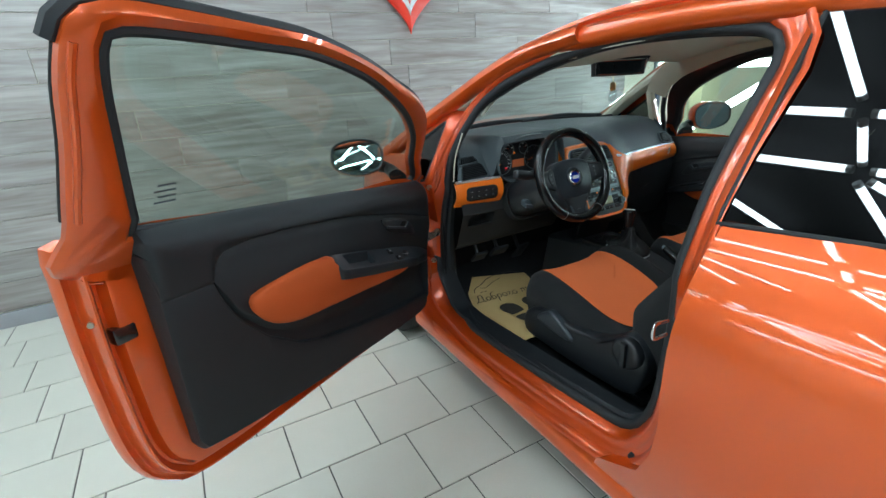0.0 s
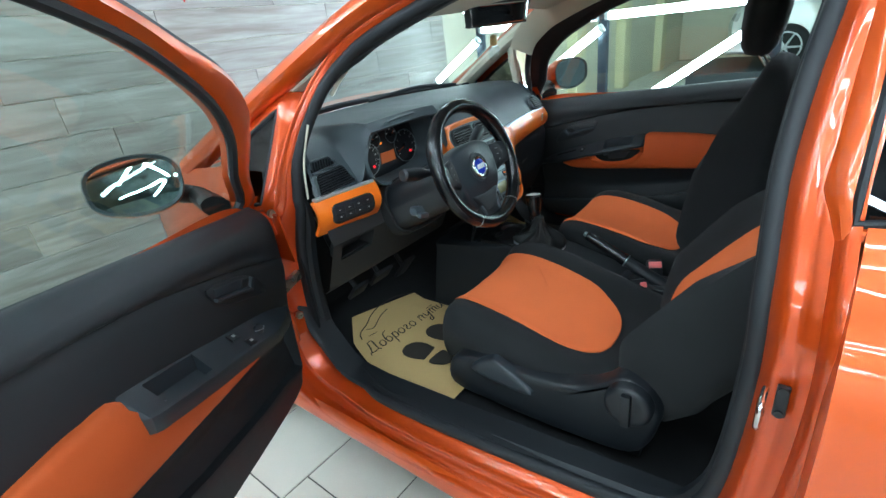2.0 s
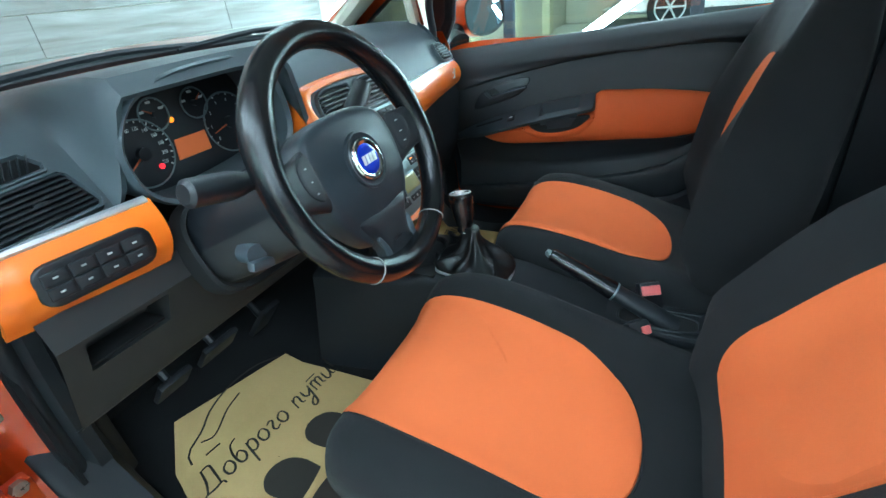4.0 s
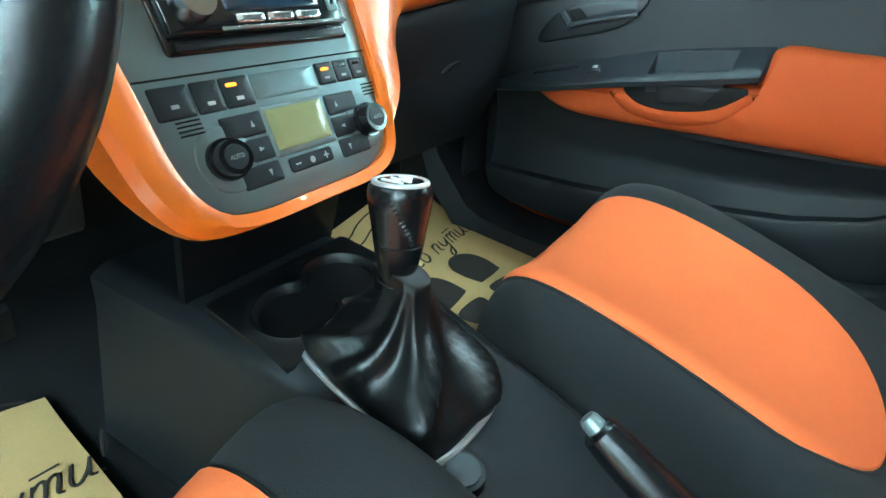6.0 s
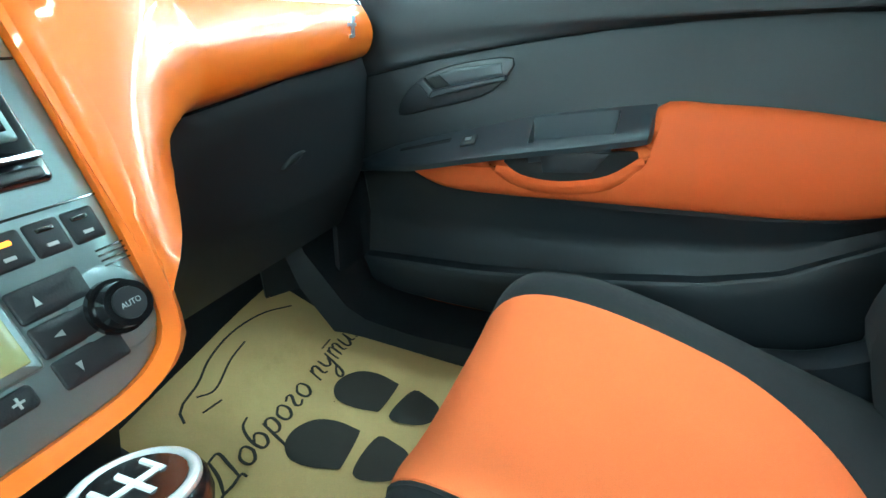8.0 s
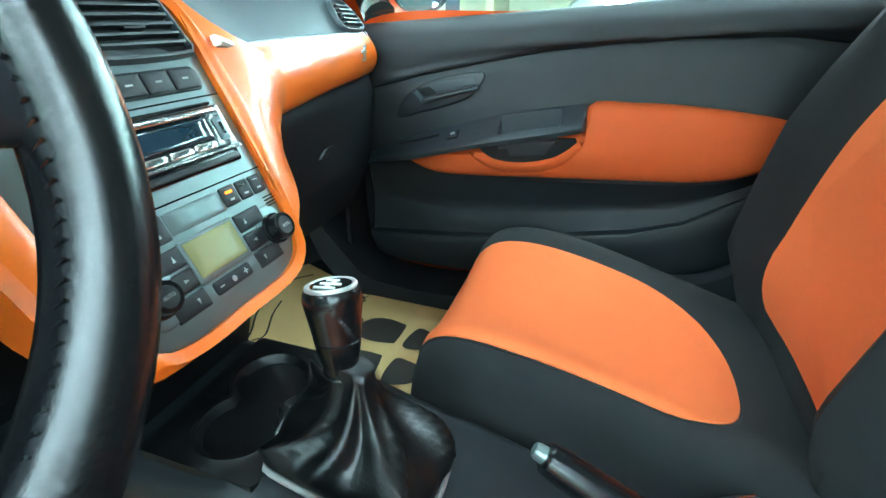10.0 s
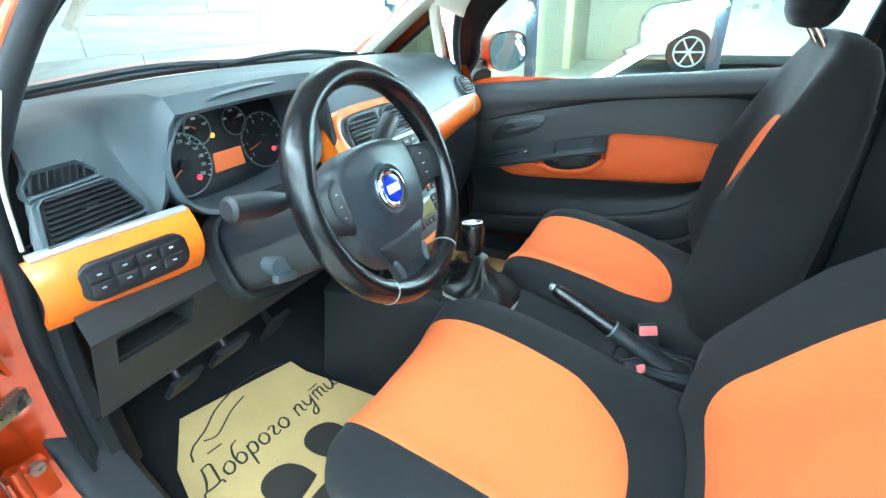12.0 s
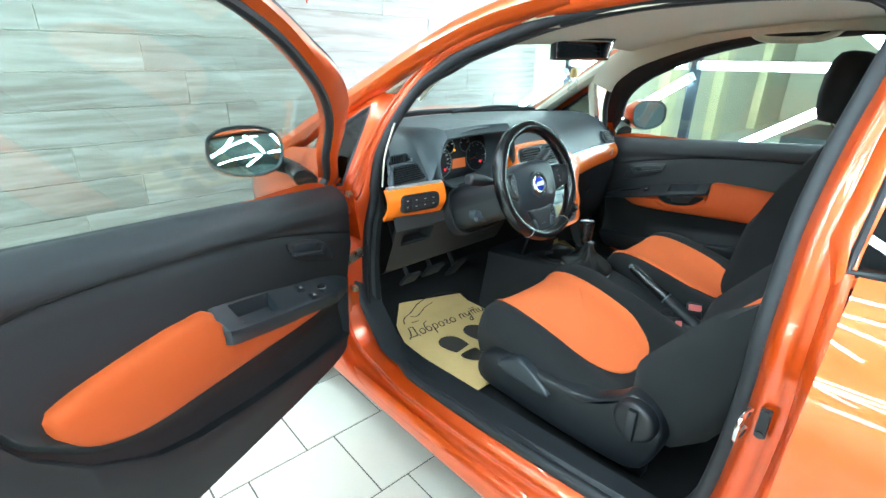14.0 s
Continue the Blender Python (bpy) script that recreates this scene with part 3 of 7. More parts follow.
    part("roof_pillar", bm, PAINT, car, "glossy orange windscreen pillar")
    bm = bmesh.new()
    tube(bm, smooth_line([(s * 0.50, 0.2, 1.475), (s * 0.485, -0.2, 1.508), (s * 0.49, -0.6, 1.508), (s * 0.50, -1.1, 1.48), (s * 0.5, -1.7, 1.40)], 20), 0.036, 10)
    part("roof_rail", bm, PAINT, car)
    # inner side lining behind the door opening
    bm = bmesh.new()
    sheet(bm, lambda u, v, s=s: (s * (float(np.interp(v, (0, 0.8, 1), (0.66, 0.66, 0.58)))), -0.56 - 1.2 * u, 0.3 + 0.80 * v), 6, 8, 0.02)
    part("side_lining", bm, BLACK_PLASTIC, car)
    # inner beige pillars
    bm = bmesh.new()
    tube(bm, smooth_line([(s * 0.67, 1.05, 1.06), (s * 0.60, 0.80, 1.21), (s * 0.53, 0.55, 1.34), (s * 0.485, 0.36, 1.415), (s * 0.47, 0.15, 1.45)], 18), 0.042, 10, flat=0.7)
    part("inner_pillar", bm, BEIGE_PLASTIC, car, "light beige pillar trim")
    if s < 0:
        continue
    bm = bmesh.new()
    tube(bm, smooth_line([(s * 0.675, 0.70, 0.98), (s * 0.645, 0.69, 1.10), (s * 0.595, 0.68, 1.22), (s * 0.565, 0.66, 1.285)], 12), 0.022, 8, flat=0.9)
    part("inner_pillar", bm, BEIGE_PLASTIC, car, "slim light beige pillar trim")
    # hinges on the jamb
bm = bmesh.new()
tube(bm, smooth_line([(-0.655, 0.60, 1.16), (-0.683, 0.618, 1.06), (-0.694, 0.622, 0.96)], 12), 0.003, 8)
part("trim_edge", bm, BEIGE_PLASTIC, car, "thin beige edge of the pillar trim")
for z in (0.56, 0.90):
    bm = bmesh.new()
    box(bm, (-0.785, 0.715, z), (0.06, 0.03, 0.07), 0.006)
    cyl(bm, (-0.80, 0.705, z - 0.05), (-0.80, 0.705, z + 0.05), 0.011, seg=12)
    part("hinge", bm, PAINT_SHADED, car, "orange painted steel door hinge")
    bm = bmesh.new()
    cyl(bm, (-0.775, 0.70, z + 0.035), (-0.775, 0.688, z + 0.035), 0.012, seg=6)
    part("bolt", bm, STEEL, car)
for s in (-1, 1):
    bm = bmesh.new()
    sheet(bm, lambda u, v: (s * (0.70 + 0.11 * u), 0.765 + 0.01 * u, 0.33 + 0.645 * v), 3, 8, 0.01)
    part("hinge_jamb", bm, PAINT_SHADED, car, "orange painted jamb behind the hinges")
    bm = bmesh.new()
    sheet(bm, lambda u, v: (s * 0.702, 0.71 + 0.27 * u, 0.31 + (0.62 if s < 0 else 0.72) * v), 4, 6, 0.008)
    part("footwell_lining", bm, CARPET, car, "black footwell side lining")
bm = bmesh.new()
box(bm, (-0.80, 0.66, 0.73), (0.12, 0.016, 0.03), 0.004, Matrix.Rotation(radians(25), 3, "Z"))
part("door_check", bm, STEEL, car, "steel door check strap")

# striker on the rear jamb
bm = bmesh.new()
box(bm, (-0.800, -0.520, 0.832), (0.008, 0.016, 0.054), 0.003)
for z in (0.812, 0.852):
    cyl(bm, (-0.800, -0.520, z), (-0.807, -0.520, z), 0.006, seg=12)
striker = part("striker", bm, DARK_PLASTIC, car, "dark door lock striker plate")
bm = bmesh.new()
tube(bm, smooth_line([(-0.800, -0.500, 0.846), (-0.838, -0.498, 0.848), (-0.846, -0.498, 0.838), (-0.846, -0.498, 0.818), (-0.838, -0.498, 0.808), (-0.800, -0.500, 0.810)], 24), 0.0045, 10)
part("striker_loop", bm, CHROME, striker, "bright steel loop")
bm = bmesh.new()
cyl(bm, (-0.79, -0.45, 0.40), (-0.808, -0.452, 0.398), 0.012, seg=12)
part("rubber_plug", bm, RUBBER, car)

# roof, headliner, windscreen
def roof_edge(y):
    return float(np.interp(y, (-1.75, -1.1, -0.2, 0.2, 0.46), (0.50, 0.50, 0.485, 0.50, 0.53))), float(np.interp(y, (-1.75, -1.1, -0.6, -0.2, 0.2, 0.46), (1.41, 1.50, 1.527, 1.527, 1.492, 1.43)))


def roof_fn(u, v, drop=0.0, crown=0.045):
    y = 0.44 - 2.15 * u
    w, z = roof_edge(y)
    x = (2 * v - 1) * w
    return (x, y + 0.0, z - drop + crown * (1 - (2 * v - 1) ** 2))


bm = bmesh.new()
sheet(bm, lambda u, v: roof_fn(u, 1 - v), 24, 20)
part("roof", bm, PAINT, car)
bm = bmesh.new()
sheet(bm, lambda u, v: roof_fn(u, v, 0.05, 0.02), 24, 20, 0.01)
part("headliner", bm, BEIGE, car, "light beige cloth headliner")


def screen_fn(u, v):
    a = 2 * v - 1
    y = 0.44 + 0.74 * u - 0.16 * u * a * a - 0.03 * (1 - u) * a * a
    return (a * (0.50 + 0.20 * u), y, 1.462 - 0.36 * u - 0.02 * a * a)


bm = bmesh.new()
sheet(bm, screen_fn, 16, 20)
part("windscreen", bm, SCREEN_GLASS, car, "clear curved windscreen").visible_shadow = False
bm = bmesh.new()
tube(bm, [screen_fn(1, k / 20) for k in range(21)], 0.012, 8)
tube(bm, [screen_fn(k / 12, 1) for k in range(13)], 0.010, 8)
tube(bm, [screen_fn(k / 12, 0) for k in range(13)], 0.010, 8)
part("screen_seal", bm, RUBBER, car)
bm = bmesh.new()
sheet(bm, lambda u, v: ((2 * v - 1) * (0.76 - 0.12 * u * u), 1.10 + 0.95 * u - 0.12 * (2 * v - 1) ** 2, 1.015 - 0.04 * u - 0.17 * u * u - 0.05 * (2 * v - 1) ** 4), 14, 20)
part("bonnet", bm, PAINT, car, "glossy orange bonnet")
bm = bmesh.new()
sheet(bm, lambda u, v: ((2 * v - 1) * (0.64 + 0.06 * u), 2.05 - 0.10 * (2 * v - 1) ** 2 + 0.06 * math.sin(math.pi * u) - 0.25 * (2 * v - 1) ** 6, 0.85 - 0.65 * u), 10, 16)
part("front_bumper", bm, PAINT, car)
bm = bmesh.new()
sheet(bm, lambda u, v: ((2 * v - 1) * (0.50 + 0.30 * u**0.6), -1.72 - 0.25 * math.sqrt(u) + 0.03 * (2 * v - 1) ** 4, 1.43 - 1.20 * u), 16, 14, 0.02)
part("tailgate", bm, PAINT, car)
bm = bmesh.new()
for k, (a0, a1) in enumerate((((-0.45, 1.06, 1.108), (0.12, 1.10, 1.112)), ((0.05, 1.09, 1.106), (0.56, 0.99, 1.10)))):
    tube(bm, smooth_line([a0, (0.5 * (a0[0] + a1[0]), 0.5 * (a0[1] + a1[1]) - 0.015, 1.125), a1], 10), 0.008, 6)
part("wiper", bm, RUBBER, car, "black wiper blades below the screen")

# floor pan, tunnel, sill trims
bm = bmesh.new()
sheet(bm, lambda u, v: ((2 * v - 1) * 0.70, 0.95 - 2.4 * u, 0.325 + 0.38 * max(0.0, 0.25 - 2.4 * u)), 40, 20, 0.02)
part("floor_carpet", bm, CARPET, car, "black cabin floor carpet")
bm = bmesh.new()
sheet(bm, lambda u, v: ((2 * v - 1) * 0.70, 0.95 + 0.02 * v, 0.4 + 0.70 * u), 6, 6, 0.02)
part("bulkhead", bm, CARPET, car)
for s in (-1, 1):
    bm = bmesh.new()
    def scuff(u, v, s=s):
        y = 0.76 - 1.24 * u
        z0 = float(np.interp(y, (-0.48, -0.25, 0.46, 0.60, 0.72, 0.76), (0.42, 0.402, 0.36, 0.37, 0.50, 0.60)))
        x = float(np.interp(v, (0, 0.15, 0.75, 1), (0.742 if s < 0 else 0.81, 0.735, 0.655, 0.635)))
        return (s * x, y, z0 + float(np.interp(v, (0, 0.15, 0.75, 1), (0.0, 0.012, 0.012, -0.06))))
    sheet(bm, scuff, 26, 8, 0.006)
    part("sill_trim", bm, BLACK_PLASTIC, car, "black plastic sill trim")
    bm = bmesh.new()
    sheet(bm, lambda u, v, s=s: (s * (0.70 - 0.09 * v), 0.735 + 0.05 * v + 0.03 * u, 0.40 + 0.50 * u), 8, 6, 0.01)
    part("kick_panel", bm, BLACK_PLASTIC, car)


# ---- doors ----
DOOR_U = Vector((-1.098, -0.651, 0)).normalized()
DOOR_N = Vector((0.651, -1.098, 0)).normalized()
DOOR_H = Vector((-0.79, 0.72, 0))


def open_door(u, n, z):
    return DOOR_H + DOOR_U * u + DOOR_N * n + Vector((0, 0, z + 0.055 * (u - 0.1)))


def shut_door(u, n, z):
    return Vector((0.79 - n, 0.72 - u, z))


TRIM = smooth_line([(0.075, 0.97), (0.5, 1.03), (0.9, 1.085), (1.19, 1.128), (1.218, 1.105), (1.20, 0.92), (1.21, 0.70), (1.205, 0.55), (1.17, 0.505),
                    (0.8, 0.45), (0.3, 0.40), (0.13, 0.40), (0.10, 0.45), (0.085, 0.7)], 110, True)
SHELL = smooth_line([(0.02, 0.95), (0.5, 0.985), (0.9, 1.045), (1.20, 1.095), (1.335, 1.13), (1.350, 1.03), (1.352, 0.80), (1.335, 0.56), (1.27, 0.44),
                     (1.14, 0.385), (0.6, 0.36), (0.15, 0.335), (0.06, 0.36), (0.02, 0.6)], 110, True)
PANE = smooth_line([(0.095, 0.968), (0.115, 1.09), (0.15, 1.18), (0.234, 1.262), (0.36, 1.335), (0.524, 1.406), (0.753, 1.468), (0.95, 1.491), (1.107, 1.506), (1.21, 1.511),
                    (1.243, 1.497), (1.248, 1.433), (1.233, 1.325), (1.205, 1.15), (1.19, 1.12), (0.7, 1.05)], 110, True)
FRAME = smooth_line([(0.03, 0.95), (0.045, 1.08), (0.062, 1.17), (0.10, 1.25), (0.19, 1.317), (0.33, 1.373), (0.52, 1.443), (0.75, 1.503), (0.95, 1.528), (1.107, 1.545), (1.22, 1.552),
                     (1.288, 1.53), (1.312, 1.45), (1.315, 1.325), (1.325, 1.17), (1.315, 1.05), (0.7, 0.96)], 110, True)
INSERT = smooth_line([(0.205, 0.712), (0.222, 0.690), (0.287, 0.667), (0.402, 0.670), (0.536, 0.681), (0.705, 0.694), (0.845, 0.707), (0.940, 0.735), (0.992, 0.780), (1.0, 0.822), (0.97, 0.836),
                      (0.90, 0.846), (0.786, 0.853), (0.699, 0.852), (0.62, 0.847), (0.61, 0.80), (0.60, 0.775), (0.53, 0.762), (0.40, 0.745), (0.30, 0.728)], 100, True)


# the opened door hangs a little higher at its rear end
for outline in (TRIM, SHELL, PANE, FRAME):
    outline[:, 1] -= 0.055 * (outline[:, 0] - 0.1)


def belt(u):
    """Height of the lower edge of the window glass."""
    return 0.968 + 0.137 * (u - 0.08) - 0.055 * (u - 0.1)


def lean(z):
    return -0.045 + max(0.0, z - 0.95) * 0.45


def trim_depth(u, z):
    """How far the lining stands inside the hinge plane."""
    return 0.035 + 0.030 * math.exp(-((z - 0.80) / 0.16) ** 2) - 0.02 * max(0, (0.55 - z) / 0.15)


def make_door(name, place, label, is_open):
    door = thing(name, tuple(place(0, 0, 0.4)), label, "car door")

    def flat(depth):
        return lambda u, v, w: place(u, depth(u, v) + w, v)

    # painted shell
    bm = bmesh.new()
    rings = [[place(u, -0.005, v) for u, v in offset_line(TRIM, -0.03)], [place(u, -0.004, v) for u, v in offset_line(TRIM, 0.006)]]
    for d, n in ((0.080, -0.004), (0.074, -0.006), (0.068, -0.022), (0.062, -0.030), (0.055, -0.030), (0.048, -0.018), (0.043, -0.008), (0.038, -0.009), (0.034, -0.022), (0.030, -0.042), (0.024, -0.050), (0.017, -0.050),
                 (0.010, -0.045), (0.005, -0.052), (0.0, -0.064), (0.0, -0.078), (0.015, -0.088)):
        rings.append([place(u, n, v) for u, v in offset_line(SHELL, -d)])
    c = SHELL.mean(0)
    for f in (0.8, 0.5, 0.2):
        rings.append([place(u, -0.10 + 0.01 * f, v) for u, v in c + (SHELL - c) * f])
    loft(bm, rings, True, True)
    part("door_shell", bm, PAINT, door, "copper orange painted door shell")
    # window frame
    bm = bmesh.new()
    loft(bm, [[place(u, lean(v) + dn, v) for u, v in o] for o, dn in ((PANE, -0.012), (PANE, 0.014), (offset_line(PANE, 0.018), 0.026), (offset_line(FRAME, -0.016), 0.022),
              (FRAME, 0.008), (FRAME, -0.012), (offset_line(FRAME, -0.02), -0.028), (PANE, -0.024))], True, False, True)
    part("window_frame", bm, PAINT, door, "copper orange window frame")
    bm = bmesh.new()
    tube(bm, [place(u, lean(v) + 0.008, v) for u, v in offset_line(PANE, -0.002)], 0.012, 8, True)
    part("window_seal", bm, RUBBER, door, "black rubber window channel")
    bm = bmesh.new()
    k0 = int(np.argmin(np.abs(FRAME - (0.05, 1.12)).sum(1)))
    k1 = int(np.argmin(np.abs(FRAME - (1.29, 1.41)).sum(1)))
    ks = list(range(k0, k1 + 1)) if k0 < k1 else list(range(k0, len(FRAME))) + list(range(0, k1 + 1))
    tube(bm, [place(FRAME[k][0], lean(FRAME[k][1]) - 0.022, FRAME[k][1] + 0.004) for k in ks], 0.02, 8)
    part("outer_seal", bm, RUBBER, door, "dark rubber seal round the frame")
    bm = bmesh.new()
    slab(bm, PANE, lambda u, v, w: place(u, lean(v) + w, v), -0.002, 0.002, 0.0005, 6)
    part("window_pane", bm, GLASS, door, "raised green-tinted door glass", 12).visible_shadow = False
    if not is_open:
        bm = bmesh.new()
        box(bm, (0.755, 0.662, 0.65), (0.115, 0.012, 0.66), 0.003)
        part("edge_seal", bm, RUBBER, door, "black seal along the front edge of the door")
        bm = bmesh.new()
        loft(bm, [[place(u, lean(v) + dn, v) for u, v in o] for o, dn in ((PANE, 0.016), (offset_line(PANE, 0.016), 0.031), (offset_line(FRAME, -0.004), 0.027))], True, False)
        part("frame_lining", bm, RUBBER, door, "black lining of the window frame")
    # lining: the lower part, whose inner field is let in behind a pressed line, and the soft upper part
    edge_u = np.linspace(float(TRIM[:, 0].min()) + 0.002, float(TRIM[:, 0].max()) - 0.002, 91)

    def span(u):
        p, q = TRIM, np.roll(TRIM, -1, 0)
        hit = [a[1] + (b[1] - a[1]) * (u - a[0]) / (b[0] - a[0]) for a, b in zip(p, q) if (a[0] - u) * (b[0] - u) < 0]
        return min(hit), max(hit)

    spans = {float(u): span(u) for u in edge_u}
    upper_u, upper_v = (0.07, 0.12, 0.25, 0.41, 0.52, 0.65, 0.80, 0.95, 1.03, 1.062, 1.076), (0.83, 0.846, 0.882, 0.918, 0.939, 0.957, 0.972, 0.976, 0.968, 0.945, 0.90)
    lower_u, lower_v = (0.07, 0.34, 0.55, 0.74, 0.84, 0.95, 1.03, 1.069, 1.076), (0.478, 0.50, 0.53, 0.57, 0.607, 0.684, 0.776, 0.866, 0.90)

    def lining_at(u, s):
        lo, hi = spans[u]
        t, b = float(np.interp(u, upper_u, upper_v)), float(np.interp(u, lower_u, lower_v))
        deep = float(np.interp(u, (0.05, 0.12, 0.70, 0.95, 1.076), (0.018, 0.034, 0.034, 0.006, 0.0)))
        b = max(b, lo + 0.03)
        t = max(t, b + 0.004)
        roof = float(np.interp(u, (0.07, 0.2, 0.36, 0.57, 0.77, 0.88, 0.95, 1.0, 1.03, 1.076), (0.69, 0.675, 0.66, 0.668, 0.685, 0.702, 0.735, 0.775, 0.80, 0.90)))
        roof = min(max(roof, b + 0.003), t - 0.002)
        side = min(1.0, min(u - edge_u[0], edge_u[-1] - u) / 0.022)
        side = math.sqrt(max(0.0, side * (2 - side)))
        base = 0.046
        knots = ((lo, -0.004), (lo + 0.006, base * 0.55), (lo + 0.022, base), (b - 0.006, base + 0.006), (b, base + 0.003), (b + 0.002, base - deep * 0.6), (b + 0.45 * (roof - b), base - deep),
                 (roof, trim_depth(u, roof) - 0.5 * deep), (roof + 0.003, trim_depth(u, roof)), (0.5 * (roof + t), trim_depth(u, 0.5 * (roof + t))), (t - 0.003, trim_depth(u, t)),
                 (t, trim_depth(u, t) - 0.002))
        k = s * (len(knots) - 1)
        i = min(int(k), len(knots) - 2)
        v = knots[i][0] + (knots[i + 1][0] - knots[i][0]) * (k - i)
        n = knots[i][1] + (knots[i + 1][1] - knots[i][1]) * (k - i)
        return place(u, -0.004 + (n + 0.004) * side, v)

    def upper_profile(u):
        t = max(float(np.interp(u, upper_u, upper_v)), spans[u][0] + 0.04)
        top = belt(u)
        step = float(np.interp(u, (0.07, 0.2, 1.05, 1.076), (0.0005, 0.006, 0.006, 0.001)))
        side = min(1.0, min(u - edge_u[0], edge_u[-1] - u) / 0.022)
        side = math.sqrt(max(0.0, side * (2 - side)))
        root = trim_depth(u, t)
        line = smooth_line([(t - 0.001, root - 0.003), (t + 0.001, root + step * 0.7), (t + 0.006, root + step), (0.6 * t + 0.4 * (top - 0.05), 0.5 * root + 0.032), (top - 0.05, 0.062),
                            (top - 0.022, 0.054), (top - 0.003, 0.036), (top + 0.009, 0.014), (top + 0.011, -0.010), (top + 0.008, -0.026)], 31)
        return line, side

    profiles = {}

    def upper_at(u, s):
        if u not in profiles:
            profiles[u] = upper_profile(u)
        line, side = profiles[u]
        v, n = line[int(round(s * 30))]
        return place(u, -0.004 + (n + 0.004) * side if n > 0 else n, v)

    bm = bmesh.new()
    sheet(bm, lambda a, s: lining_at(float(edge_u[int(round(a * 90))]), s), 90, 44)
    lining = part("door_lining", bm, BLACK_PLASTIC, door, "black grained plastic door lining")
    bm = bmesh.new()
    sheet(bm, lambda a, s: upper_at(float(edge_u[int(round(a * 90))]), s), 90, 30)
    part("upper_lining", bm, BLACK_PLASTIC, door, "black upper lining with a rounded ledge under the window", 60)
    # insert
    bm = bmesh.new()
    pad = INSERT.copy()
    if is_open:
        pad[:, 0] += 0.066 * np.clip((pad[:, 1] - 0.755) / 0.03, 0, 1) * np.clip((0.80 - pad[:, 0]) / 0.15, 0, 1) * (pad[:, 0] > 0.5)
        pad[:, 1] -= 0.016 * np.clip((0.77 - pad[:, 1]) / 0.06, 0, 1)
    slab(bm, pad, flat(trim_depth), -0.004, 0.020, 0.012, 8, 0.010)
    part("door_insert", bm, ORANGE_VINYL, lining, "burnt orange padded door insert")
    # armrest shelf with a pull tray, a scoop under it and switches
    tail = 0.680 if is_open else 0.615
    slip = tail - 0.615

    def arm_at(u, t, drop=0.0):
        """The armrest: t runs from its rear edge at the lining over the top and down the front."""
        q = u - slip * min(1.0, max(0.0, (u - 0.15) / 0.35))
        back = float(np.interp(q, (0.10, 0.19, 0.32, 0.43, 0.52, 0.615), (0.690, 0.733, 0.778, 0.811, 0.829, 0.846)))
        front = float(np.interp(q, (0.10, 0.23, 0.38, 0.52, 0.615), (0.680, 0.708, 0.748, 0.780, 0.803)))
        wide = float(np.interp(q, (0.10, 0.16, 0.24, 0.615), (0.15, 0.55, 1.0, 1.0)))
        end = min(1.0, max(0.0, (tail - u) / 0.014))
        end = math.sqrt(end * (2 - end))
        n = float(np.interp(t, (0, 0.08, 0.70, 0.78, 0.84, 0.92, 1.0), (0.050, 0.062, 0.104, 0.110, 0.112, 0.108, 0.062)))
        skirt = 1.0 if is_open else 0.40
        front += 0.0 if is_open else 0.006
        z = float(np.interp(t, (0, 0.08, 0.70, 0.78, 0.84, 0.92, 1.0), (back + 0.002, back, front + 0.003, front - 0.001, front - 0.010 * skirt, front - 0.034 * skirt, front - 0.046 * skirt)))
        return place(u, 0.05 + (n - 0.05) * wide * (0.55 + 0.45 * end), z - drop)

    cols = sorted(set(np.linspace(0.10, tail, 34).tolist() + [0.437 + slip, 0.441 + slip, 0.561 + slip, 0.565 + slip] + [tail - 0.002, tail - 0.006]))
    rows = [0, 0.04, 0.08, 0.14, 0.16, 0.19, 0.3, 0.45, 0.58, 0.61, 0.63, 0.66, 0.70, 0.74, 0.78, 0.81, 0.84, 0.88, 0.92, 0.96, 1.0]

    def arm_grid(a, b):
        u, t = cols[int(round(a * (len(cols) - 1)))], rows[int(round(b * (len(rows) - 1)))]
        inside = 0.438 + slip < u < 0.564 + slip and 0.15 < t < 0.62
        return arm_at(u, t, 0.034 if inside else 0.0)

    bm = bmesh.new()
    sheet(bm, arm_grid, len(cols) - 1, len(rows) - 1)
    arm = part("armrest", bm, SOFT_DASH, door, "charcoal armrest with a deep pull tray", 30)
    lift = Vector(place(0, 0.5, 0.86)) - Vector(place(0, 0, 0))
    lift.normalize()
    if not is_open:
        bm = bmesh.new()
        slab(bm, smooth_line([(0.372, 0.737), (0.394, 0.700), (0.45, 0.685), (0.528, 0.692), (0.590, 0.716), (0.618, 0.748), (0.622, 0.785), (0.52, 0.770)], 48, True), flat(trim_depth), 0.0, 0.034, 0.022, 7)
        part("insert_lip", bm, ORANGE_VINYL, arm, "orange padded lip under the armrest")
        # the scoop's shade, a raised black plate
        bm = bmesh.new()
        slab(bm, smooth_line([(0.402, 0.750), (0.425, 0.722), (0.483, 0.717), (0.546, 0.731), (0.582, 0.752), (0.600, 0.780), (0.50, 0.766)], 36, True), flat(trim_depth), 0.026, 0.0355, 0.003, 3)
        scoop = part("pull_cup", bm, RECESS_SHADE, arm, "black plate for the shade in the armrest scoop")
        bm = bmesh.new()
        slab(bm, dense([(0.456, 0.765), (0.466, 0.731), (0.540, 0.741), (0.560, 0.773)], 5), flat(trim_depth), 0.030, 0.0380, 0.001, 2)
        part("cup_floor", bm, BLACK_PLASTIC, scoop)
